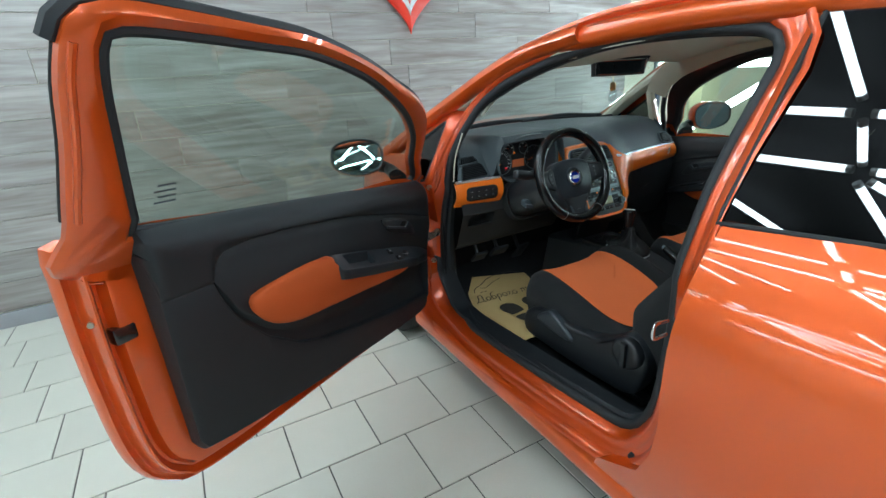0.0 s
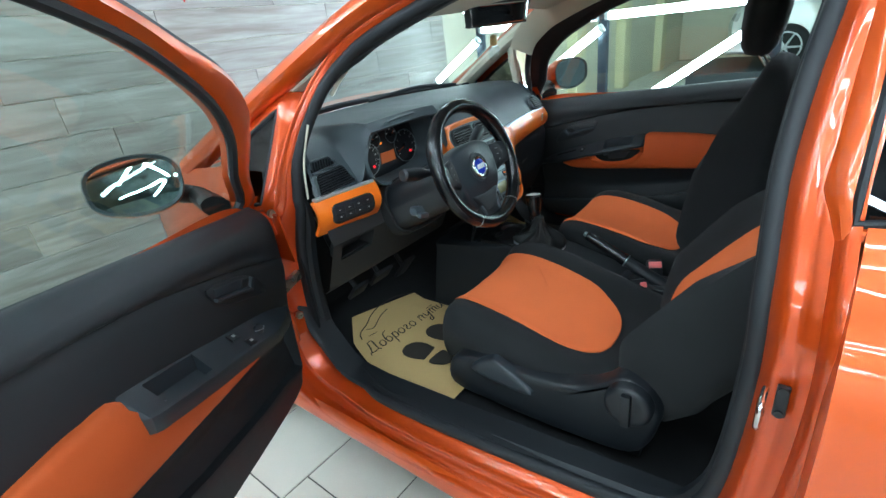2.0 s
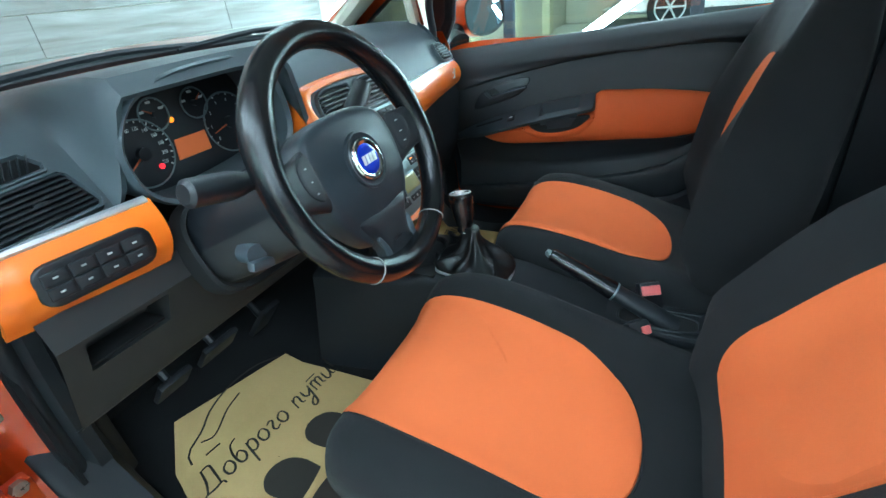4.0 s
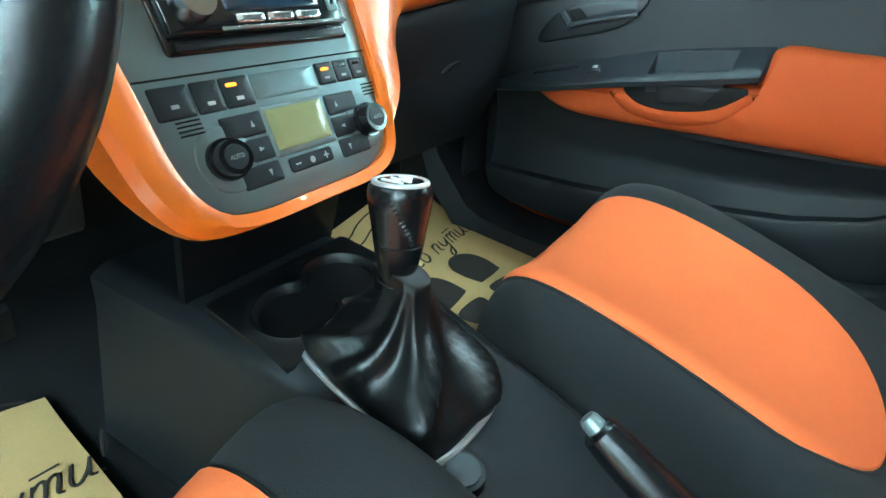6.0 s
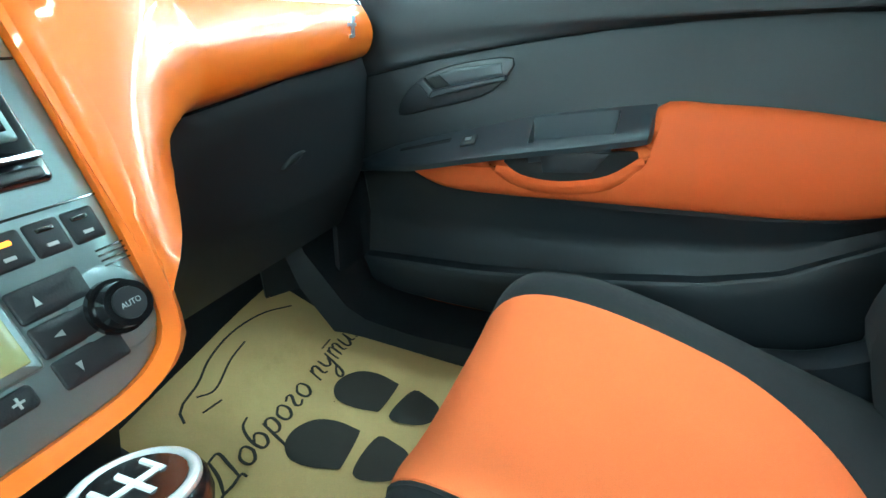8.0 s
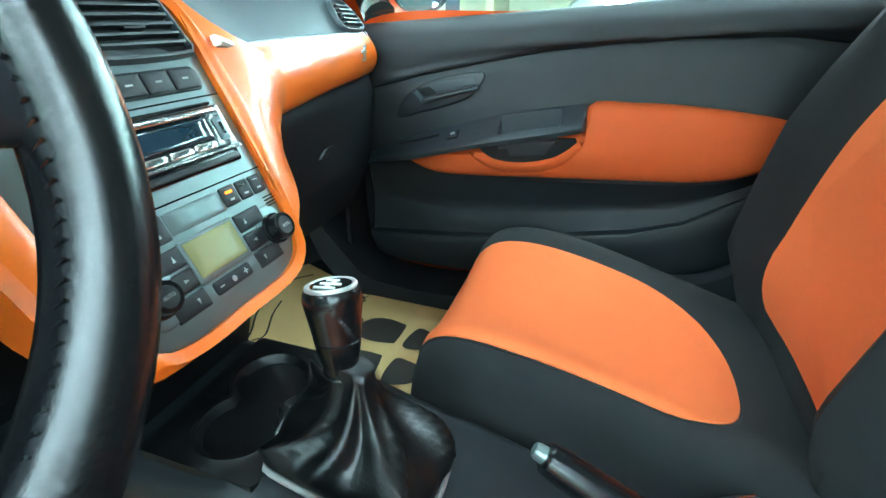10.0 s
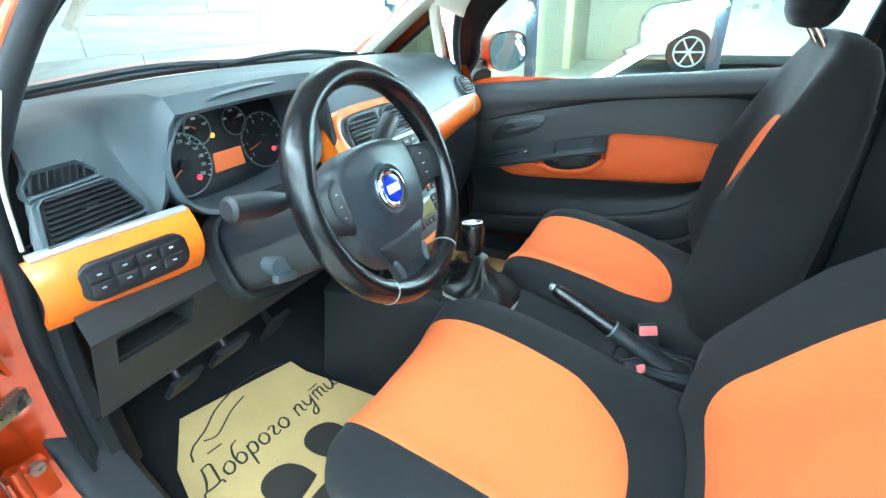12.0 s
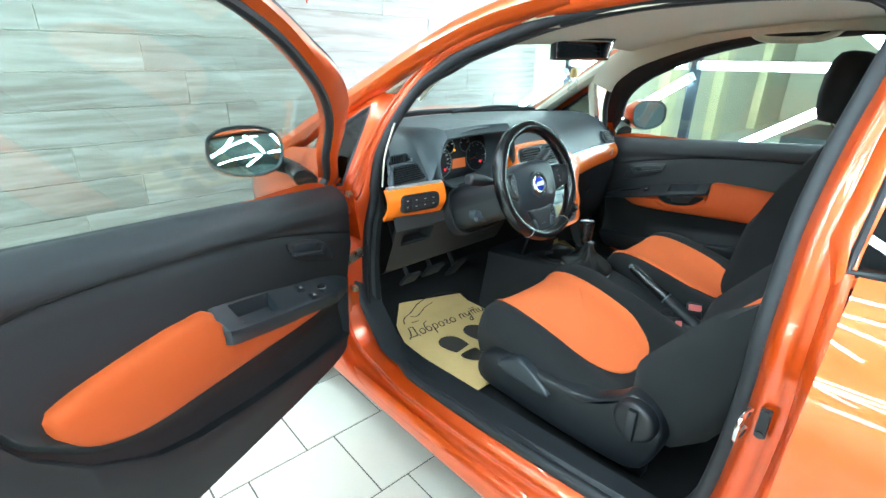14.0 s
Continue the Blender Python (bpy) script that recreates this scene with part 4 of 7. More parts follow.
    for su, st in ((0.388, 0.30), (0.362, 0.62)) if is_open else ((0.335, 0.42),):
        bm = bmesh.new()
        loft(bm, [[Vector(arm_at(su + a * k, st + b * k)) + lift * h for a, b in ((-0.013, -0.10), (0.013, -0.10), (0.013, 0.10), (-0.013, 0.10))] for k, h in ((1.0, -0.004), (1.0, 0.004), (0.7, 0.0065))], True, True)
        part("window_switch", bm, DARK_PLASTIC, arm, "black window switch")
        bm = bmesh.new()
        loft(bm, [[Vector(arm_at(su + a, st + b)) + lift * h for a, b in ((-0.005, -0.03), (0.005, -0.03), (0.005, 0.03), (-0.005, 0.03))] for h in (0.006, 0.0072)], True, True)
        part("switch_mark", bm, GREY_PRINT, arm)
    if is_open:
        knob_at = Vector(arm_at(0.306, 0.45))
        bm = bmesh.new()
        tube(bm, [knob_at - lift * 0.004, knob_at + lift * 0.004, knob_at + lift * 0.012, knob_at + lift * 0.0135], [0.014, 0.013, 0.0095, 0.006], 18)
        part("mirror_knob", bm, DARK_PLASTIC, arm, "round mirror adjuster")
        bm = bmesh.new()
        tube(bm, [knob_at + lift * 0.0055 + DOOR_U * 0.0125 * math.cos(a) + DOOR_N * 0.0125 * math.sin(a) for a in np.linspace(0, 2 * math.pi, 20, endpoint=False)], 0.0008, 4, True)
        part("knob_ring", bm, GREY_PRINT, arm)
    else:
        # groove drawn as a black sliver for its shade
        bm = bmesh.new()
        loft(bm, [[Vector(arm_at(u, 0.30 + b)) + lift * h for b, h in ((-0.05, 0.0004), (0.05, 0.0004), (0.0, 0.002))] for u in (0.20, 0.25, 0.30)], True, True)
        part("groove_shade", bm, RECESS_SHADE, arm)
    # release handle in its dish
    bm = bmesh.new()
    slab(bm, smooth_line([(0.195, 0.79), (0.221, 0.841), (0.284, 0.875), (0.385, 0.895), (0.388, 0.872), (0.35, 0.836), (0.258, 0.805)], 40, True), flat(trim_depth), -0.002, 0.003, 0.002, 3)
    dish = part("handle_dish", bm, DARK_PLASTIC, door, "dark dish round the release handle")
    bm = bmesh.new()
    slab(bm, dense([(0.246, 0.854), (0.264, 0.838), (0.378, 0.869), (0.374, 0.886), (0.300, 0.874)], 5), flat(trim_depth), 0.001, 0.0040, 0.0006, 2)
    part("dish_floor", bm, SOFT_DASH, dish, "charcoal floor of the dish")
    # shade behind the handle, laid on as a black plate
    bm = bmesh.new()
    slab(bm, dense([(0.247, 0.853), (0.264, 0.838), (0.292, 0.846), (0.270, 0.861)], 5), flat(trim_depth), 0.002, 0.0048, 0.0004, 2)
    part("finger_gap_shade", bm, RECESS_SHADE, dish)
    bm = bmesh.new()
    slab(bm, dense([(0.256, 0.8245), (0.386, 0.861), (0.384, 0.869), (0.262, 0.837)], 6), flat(trim_depth), 0.002, 0.013, 0.003, 4)
    slab(bm, dense([(0.232, 0.847), (0.256, 0.8245), (0.264, 0.837), (0.245, 0.855)], 6), flat(trim_depth), 0.002, 0.011, 0.003, 4)
    part("release_handle", bm, SOFT_DASH, dish, "charcoal release handle")
    if is_open:
        bm = bmesh.new()
        box(bm, place(1.272, -0.020, 0.838), (0.05, 0.035, 0.04), 0.006, Matrix.Rotation(math.atan2(DOOR_U.y, DOOR_U.x), 3, "Z"))
        part("latch", bm, GLOSS_BLACK, door, "black door latch")
        bm = bmesh.new()
        tube(bm, [place(u, -0.058, v) for u, v in offset_line(SHELL, -0.030) if u > 1.0 and v < 1.06], 0.006, 8)
        part("edge_bead", bm, PAINT, door, "raised orange bead along the door edge")
        ridge = offset_line(SHELL, -0.085)
        bm = bmesh.new()
        line = [place(u, -0.016, v) for u, v in ridge if u > 1.08 and v < 1.03]
        tube(bm, line, [0.001 + 0.007 * math.sin(math.pi * k / (len(line) - 1)) for k in range(len(line))], 8)
        part("edge_ridge", bm, PAINT, door, "pressed ridge beside the door lining")
        bm = bmesh.new()
        tube(bm, [place(u, lean(v) + 0.020, v) for u, v in offset_line(FRAME, -0.014) if u > 1.22 and 1.08 < v < 1.44], 0.007, 8)
        part("frame_ridge", bm, PAINT, door, "pressed ridge along the window frame")
        bm = bmesh.new()
        tube(bm, [place(u, lean(v) - 0.024, v) for u, v in offset_line(FRAME, -0.004) if u > 1.22 and 1.10 < v < 1.44], 0.004, 8)
        part("rear_seal", bm, RUBBER, door, "thin black seal along the rear of the frame")
        for k, (uu, zz) in enumerate(((1.30, 0.905), (1.315, 0.88), (1.27, 0.80))):
            bm = bmesh.new()
            cyl(bm, place(uu, -0.035, zz), place(uu + 0.01, -0.02, zz), 0.007, seg=8)
            part("screw", bm, STEEL, door)
        # etched maker's lines on the glass, unreadable
        for k in range(4):
            bm = bmesh.new()
            slab(bm, rect(1.105, 1.155 - 0.008 * (k % 2), 1.115 + 0.013 * k, 1.119 + 0.013 * k), lambda u, v, w: place(u, lean(v) + w, v), 0.0025, 0.0028, 0.0001, 2)
            part("glass_mark", bm, SILL_GREY, door)
    # outside mirror
    mc = place(0.13, -0.235, 1.075)
    face = Vector((-0.305, -0.914, 0.27)).normalized() if is_open else Vector((-0.35, -0.80, 0.05)).normalized()
    across = Vector((0, 0, 1)).cross(face).normalized()
    up = face.cross(across)
    if across.dot(place(0, 1, 0) - place(0, 0, 0)) < 0:
        across = -across
    mouth = smooth_line([(-0.108, 0.0), (-0.098, 0.045), (-0.05, 0.068), (0.03, 0.07), (0.085, 0.05), (0.10, 0.01), (0.085, -0.045), (0.03, -0.068), (-0.04, -0.064), (-0.095, -0.038)], 44, True)
    def at(u, v, w):
        return mc + across * u + up * v + face * w
    bm = bmesh.new()
    rings = [[at(u, v, 0.0) for u, v in mouth], [at(u, v, 0.012) for u, v in offset_line(mouth, 0.004)], [at(u, v, 0.0) for u, v in offset_line(mouth, 0.007)],
             [at(u, v, -0.04) for u, v in offset_line(mouth, 0.009)], [at(u * 0.9, v * 0.9, -0.085) for u, v in mouth], [at(u * 0.6, v * 0.6, -0.115) for u, v in mouth], [at(u * 0.15, v * 0.15, -0.125) for u, v in mouth]]
    loft(bm, rings, True, True)
    shell = part("mirror_housing", bm, PAINT, door, "orange outside mirror housing")
    bm = bmesh.new()
    loft(bm, [[at(u, v, 0.010) for u, v in offset_line(mouth, 0.006)], [at(u, v, 0.014) for u, v in offset_line(mouth, 0.003)], [at(u, v, 0.004) for u, v in offset_line(mouth, -0.005)]], True, False)
    part("mirror_rim", bm, SILL_GREY, shell)
    bm = bmesh.new()
    slab(bm, offset_line(mouth, -0.002), at, -0.002, 0.005, 0.001, 5, 0.001)
    part("mirror_glass", bm, MIRROR, shell, "oval mirror glass reflecting ceiling lights", 12)
    bm = bmesh.new()
    tube(bm, [mc + across * 0.07 - up * 0.03 - face * 0.04, mc + across * 0.13 - up * 0.055 - face * 0.045, place(0.10, -0.06, 1.0)], [0.04, 0.034, 0.04], 10, flat=0.7)
    part("mirror_arm", bm, DARK_PLASTIC, shell)
    return door


make_door("car_door", open_door, "copper orange driver's door standing wide open, black lining with orange insert", True)
make_door("car_door", shut_door, "closed passenger door with black lining and orange insert", False)

# ---- seats ----
ACROSS = smooth_line([(-0.205, -0.21), (-0.245, -0.12), (-0.262, -0.05), (-0.238, 0.006), (-0.195, 0.018), (-0.14, 0.006), (-0.07, 0.0), (0, 0), (0.07, 0.0), (0.14, 0.006),
                      (0.195, 0.018), (0.238, 0.006), (0.262, -0.05), (0.245, -0.12), (0.205, -0.21)], 61) * (0.955, 1)
ALONG = np.array([(0.322, 0.455, 0.76), (0.338, 0.50, 0.80), (0.338, 0.557, 0.85), (0.314, 0.597, 0.91), (0.27, 0.614, 0.965), (0.20, 0.612, 1.0), (0.10, 0.592, 1.0),
                  (-0.02, 0.557, 1.0), (-0.12, 0.527, 1.0), (-0.22, 0.502, 0.98)])
LONG = smooth_line(ALONG, 48)


def cushion(cx, a, t, lift=0.0, straight=False, dy=0.0):
    """A point of the seat cushion: a from -1 to 1 across, t from 0 (front) to 1 (rear)."""
    q = t * 47
    j = min(int(q), 46)
    y, z, w = LONG[j] + (LONG[j + 1] - LONG[j]) * (q - j)
    if straight:
        a = max(-0.62, min(0.62, a / w**0.28))
    k = (a + 1) / 2 * 60
    i = min(int(k), 59)
    px, pz = ACROSS[i] + (ACROSS[i + 1] - ACROSS[i]) * (k - i)
    low = max(0.0, 1 - t * 6)
    if cx < 0:
        # the driver's inner bolster is fuller, pressed out towards the console
        full = min(1.0, max(0.0, (px - 0.125) / 0.09))
        full = full * full * (3 - 2 * full) * min(1.0, t * 4)
        px, pz = px + 0.022 * full, pz + 0.024 * full
    return Vector((cx + px * w, y + dy + lift * low, max(0.415, z - 0.007 + pz * (1 - 0.55 * low)) + lift * (1 - 0.5 * low)))


def make_seat(cx, tilt, label, root_y, head, dy, a0, shift):
    seat = thing("front_seat", (cx, 0, 0.33), label, "car seat", "front seats")
    bm = bmesh.new()
    sheet(bm, lambda u, v: cushion(cx, 2 * v - 1, u, dy=dy), 46, 60)
    part("seat_cushion", bm, FABRIC, seat, "black fabric seat cushion")
    outline = smooth_line([(-a0 * 0.94, 0.02), (-a0 * 1.03, 0.12), (-a0 * 1.08, 0.3), (-a0 * 1.08, 0.64), (-a0 * 1.0, 0.77), (-a0 * 0.62, 0.86), (0, 0.88), (a0 * 0.6, 0.845), (a0 * 0.93, 0.75), (a0, 0.62), (a0, 0.3), (a0 * 0.96, 0.12), (a0 * 0.87, 0.02), (0, 0.012)], 90, True)
    outline = outline * (1.0, 0.96 if cx > 0 else 1.0) + (shift, 0.0)
    c = np.array((shift, 0.42))
    bm = bmesh.new()
    loft(bm, [[cushion(cx, *(c + (np.array(p) - c) * f), lift=h, straight=True, dy=dy) for p in outline] for f, h in [(1.0, -0.002), (0.99, 0.005)] + [(f, 0.007) for f in np.linspace(0.93, 0.04, 22)]], True, True)
    part("seat_insert", bm, ORANGE_FABRIC, seat, "orange fabric seat insert")
    # piping along the insert
    bm = bmesh.new()
    tube(bm, [cushion(cx, *p, lift=0.001, straight=True, dy=dy) for p in outline], 0.0022, 5, True)
    part("seam", bm, FABRIC, seat)
    # backrest: rings from the bottom up; local axes run up the tilted back and forward
    root = Vector((cx, root_y, 0.50))
    upw = Vector((0, -math.sin(radians(tilt)), math.cos(radians(tilt))))
    fwd = Vector((0, math.cos(radians(tilt)), math.sin(radians(tilt))))
    known = {}
    def ring_at(h):
        h = round(float(h), 3)
        if h in known:
            return known[h]
        w = float(np.interp(h, (0, 0.1, 0.25, 0.42, 0.55, 0.62, 0.66, 0.675), (0.22, 0.25, 0.262, 0.258, 0.236, 0.215, 0.185, 0.12)))
        d = float(np.interp(h, (0, 0.1, 0.3, 0.5, 0.62, 0.66, 0.675), (0.10, 0.12, 0.11, 0.09, 0.07, 0.05, 0.02)))
        b = float(np.interp(h, (0, 0.12, 0.35, 0.52, 0.64), (0.03, 0.075, 0.075, 0.04, 0.0)))
        bow = float(np.interp(h, (0, 0.15, 0.35, 0.55, 0.68), (0.02, 0.03, 0.02, 0.005, 0.0)))
        prof = [(-w, -0.3 * d, 0), (-w * 0.97, 0.1 * d, b * 0.9), (-w * 0.86, 0.3 * d, b), (-w * 0.68, 0.32 * d, b * 0.35), (-w * 0.4, 0.32 * d, 0), (0, 0.32 * d, 0), (w * 0.4, 0.32 * d, 0),
                (w * 0.68, 0.32 * d, b * 0.35), (w * 0.86, 0.3 * d, b), (w * 0.97, 0.1 * d, b * 0.9), (w, -0.3 * d, 0), (w * 0.9, -0.85 * d, 0), (w * 0.5, -d, 0), (0, -d * 1.02, 0), (-w * 0.5, -d, 0), (-w * 0.9, -0.85 * d, 0)]
        sm = smooth_line([(x, f + g) for x, f, g in prof], 56, True)
        known[h] = (sm, bow)
        return sm, bow
    def back_pt(sm, bow, h, k, lift=0.0):
        i = int(k) % 56
        p = sm[i] + (sm[(i + 1) % 56] - sm[i]) * (k - int(k))
        return root + Vector((p[0], 0, 0)) + upw * h + fwd * (p[1] + bow + lift)
    hs = np.concatenate([np.linspace(0, 0.6, 25), (0.62, 0.64, 0.655, 0.667, 0.675)])
    bm = bmesh.new()
    loft(bm, [[back_pt(*ring_at(h), h, k) for k in range(56)] for h in hs], True, True)
    part("backrest", bm, FABRIC, seat, "black fabric backrest")
    # insert on the backrest
    mid = {}
    def front_pt(x, h, lift):
        sm, bow = ring_at(h)
        h = round(float(h), 3)
        if h not in mid:
            lo, hi = sm[:, 0].argmin(), sm[:, 0].argmax()
            order = range(lo, hi + 1) if lo < hi else list(range(lo, 56)) + list(range(0, hi + 1))
            mid[h] = np.array([sm[i] for i in order])
        q = mid[h]
        return root + Vector((x, 0, 0)) + upw * h + fwd * (float(np.interp(x, q[:, 0], q[:, 1])) + bow + lift)
    io = smooth_line([(-0.145, 0.06), (-0.158, 0.2), (-0.150, 0.33), (-0.125, 0.43), (-0.07, 0.485), (0, 0.498), (0.07, 0.485), (0.125, 0.43), (0.150, 0.33), (0.158, 0.2), (0.145, 0.06), (0, 0.05)], 80, True)
    c2 = np.array((0.0, 0.29))
    bm = bmesh.new()
    loft(bm, [[front_pt(*(c2 + (p - c2) * f), h) for p in io] for f, h in [(1.0, -0.002), (0.985, 0.004)] + [(f, 0.005) for f in np.linspace(0.92, 0.04, 10)]], True, True)
    part("back_insert", bm, ORANGE_FABRIC, seat, "orange fabric backrest insert")
    # head restraint on two rods
    hc = root + upw * 0.782 + fwd * head
    bm = bmesh.new()
    rings = []
    for h, w, d in ((-0.105, 0.05, 0.02), (-0.10, 0.085, 0.032), (-0.08, 0.108, 0.045), (-0.03, 0.122, 0.055), (0.03, 0.122, 0.058), (0.07, 0.108, 0.052), (0.092, 0.08, 0.04), (0.10, 0.04, 0.02)):
        rings.append([hc + upw * h + Vector((w * math.copysign(abs(math.cos(t)) ** 0.7, math.cos(t)), 0, 0)) + fwd * (d * math.copysign(abs(math.sin(t)) ** 0.8, math.sin(t)))
                      for t in (2 * math.pi * k / 28 for k in range(28))])
    loft(bm, rings, True, True)
    part("headrest", bm, FABRIC, seat, "black fabric head restraint")
    for s in (-1, 1):
        bm = bmesh.new()
        cyl(bm, root + upw * 0.64 + Vector((0.055 * s, 0, 0)) + fwd * 0.01, hc - upw * 0.09 + Vector((0.055 * s, 0, 0)), 0.006, seg=10)
        part("headrest_rod", bm, CHROME, seat)
    # base, side cover and recline dial
    for s in (-1, 1):
        bm = bmesh.new()
        side = smooth_line([(0.24, 0.40), (0.235, 0.47), (0.12, 0.475), (-0.02, 0.47), (-0.14, 0.475), (-0.22, 0.46), (-0.26, 0.40), (-0.1, 0.385), (0.1, 0.385)], 60, True) if s * cx < 0 else smooth_line([(0.24, 0.40), (0.235, 0.49), (0.12, 0.525), (-0.02, 0.525), (-0.14, 0.545), (-0.20, 0.580), (-0.245, 0.615), (-0.30, 0.60), (-0.33, 0.54), (-0.31, 0.45), (-0.26, 0.40), (-0.1, 0.385), (0.1, 0.385)], 60, True)
        slab(bm, side, lambda u, v, w, s=s: (cx + s * (0.245 + w), u, v), -0.02, 0.035, 0.012, 4)
        cover = part("seat_side_cover", bm, DARK_PLASTIC, seat, "black plastic seat side cover")
        if s * cx < 0:
            continue
        bm = bmesh.new()
        slab(bm, ellipse(-0.268, 0.565, 0.052, 0.052, 32), lambda u, v, w, s=s: (cx + s * (0.28 + w), u, v), 0.0, 0.03, 0.01, 4)
        box(bm, (cx + s * 0.315, -0.268, 0.565), (0.016, 0.022, 0.085), 0.005)
        part("recline_dial", bm, DARK_PLASTIC, cover)
        bm = bmesh.new()
        slab(bm, smooth_line([(0.16, 0.49), (0.10, 0.545), (0.06, 0.54), (-0.03, 0.485), (0.02, 0.47)], 30, True), lambda u, v, w, s=s: (cx + s * (0.262 + w), u, v), 0.0, 0.03, 0.008, 3)
        part("height_lever", bm, SOFT_DASH, cover)
    for s in (-1, 1):
        bm = bmesh.new()
        box(bm, (cx + s * 0.19, 0.0, 0.345), (0.04, 0.56, 0.03), 0.006)
        box(bm, (cx + s * 0.19, 0.0, 0.385), (0.02, 0.50, 0.06), 0.004)
        part("seat_rail", bm, DARK_PLASTIC, seat)
    bm = bmesh.new()
    box(bm, (cx, 0.02, 0.415), (0.44, 0.50, 0.06), 0.01)
    part("seat_pan", bm, DARK_PLASTIC, seat)
    return seat


make_seat(-0.332, 33, "black and orange driver's seat with a reclined backrest", -0.275, 0.02, -0.022, 0.35, 0.0)
make_seat(0.370, 5, "black and orange passenger seat with an upright backrest", -0.30, 0.055, -0.066, 0.36, -0.045)


# ---- dashboard ----
dash = thing("dashboard", (0, 0.75, 0.6), "charcoal dashboard with bright orange fascia and silver trim strips", "dashboard")


def centre(x):
    return math.exp(-(((x - 0.02) / 0.23) ** 4))


def dash_top(x, v, pts):
    p = np.array(pts)
    s = np.linspace(0, 1, len(p))
    y, z = float(np.interp(v, s, p[:, 0])), float(np.interp(v, s, p[:, 1]))
    k = min(1.0, max(0.0, (1.12 - y) / 0.5))
    y -= 0.07 * centre(x) * k
    y -= 0.13 * (x / 0.70) ** 2 * (1 - k)
    reach = side_x(z) - 0.035
    return (max(-reach, min(reach, x)), y, z - 0.012 * (x / 0.7) ** 2)


def fine(pts, n=18):
    return smooth_line(pts, n)


REAR = fine([(0.572, 0.960), (0.588, 0.985), (0.612, 1.020), (0.645, 1.058), (0.69, 1.092), (0.75, 1.108), (0.9, 1.110), (1.15, 1.092)])
HOODED = fine([(0.545, 1.108), (0.552, 1.127), (0.60, 1.135), (0.75, 1.127), (0.9, 1.115), (1.15, 1.092)])
def hooded(x):
    """How far the instrument hood lifts the dash at x."""
    a = min(1.0, max(0.0, (x + 0.535) / 0.05)) * min(1.0, max(0.0, (-0.145 - x) / 0.05))
    return a * a * (3 - 2 * a)


bm = bmesh.new()
sheet(bm, lambda u, v: dash_top(-0.715 + 1.425 * u, v, REAR + (HOODED - REAR) * hooded(-0.715 + 1.425 * u)), 110, 34, 0.01)
part("dash_pad", bm, DASH_SKIN, dash, "soft charcoal dashboard top")

# instrument binnacle
hood = smooth_line([(-0.505, 1.015), (-0.498, 1.05), (-0.465, 1.09), (-0.40, 1.112), (-0.31, 1.118), (-0.24, 1.112), (-0.198, 1.085), (-0.180, 1.03), (-0.182, 0.975),
                    (-0.22, 0.945), (-0.33, 0.932), (-0.44, 0.935), (-0.49, 0.965)], 64, True)
bm = bmesh.new()
loft(bm, [[(x, 0.66, z) for x, z in offset_line(hood, -0.004)], [(x, 0.60, z) for x, z in offset_line(hood, -0.004)], [(x, 0.556 - 0.03 * (1.02 - z), z) for x, z in offset_line(hood, -0.003)],
          [(x, 0.548 - 0.03 * (1.02 - z), z) for x, z in offset_line(hood, 0.004)], [(x, 0.556, z) for x, z in offset_line(hood, 0.007)], [(x, 0.66, z) for x, z in offset_line(hood, -0.002)]], True, False)
binnacle = part("binnacle", bm, DASH_SKIN, dash, "black hood over the instruments")


def dial_face(u, v, w):
    return (u, 0.648 - w + 0.12 * (v - 1.0), v)


bm = bmesh.new()
slab(bm, offset_line(hood, -0.003), dial_face, 0.0, 0.003, 0.001, 4)
part("dial_plate", bm, DARK_PLASTIC, binnacle)


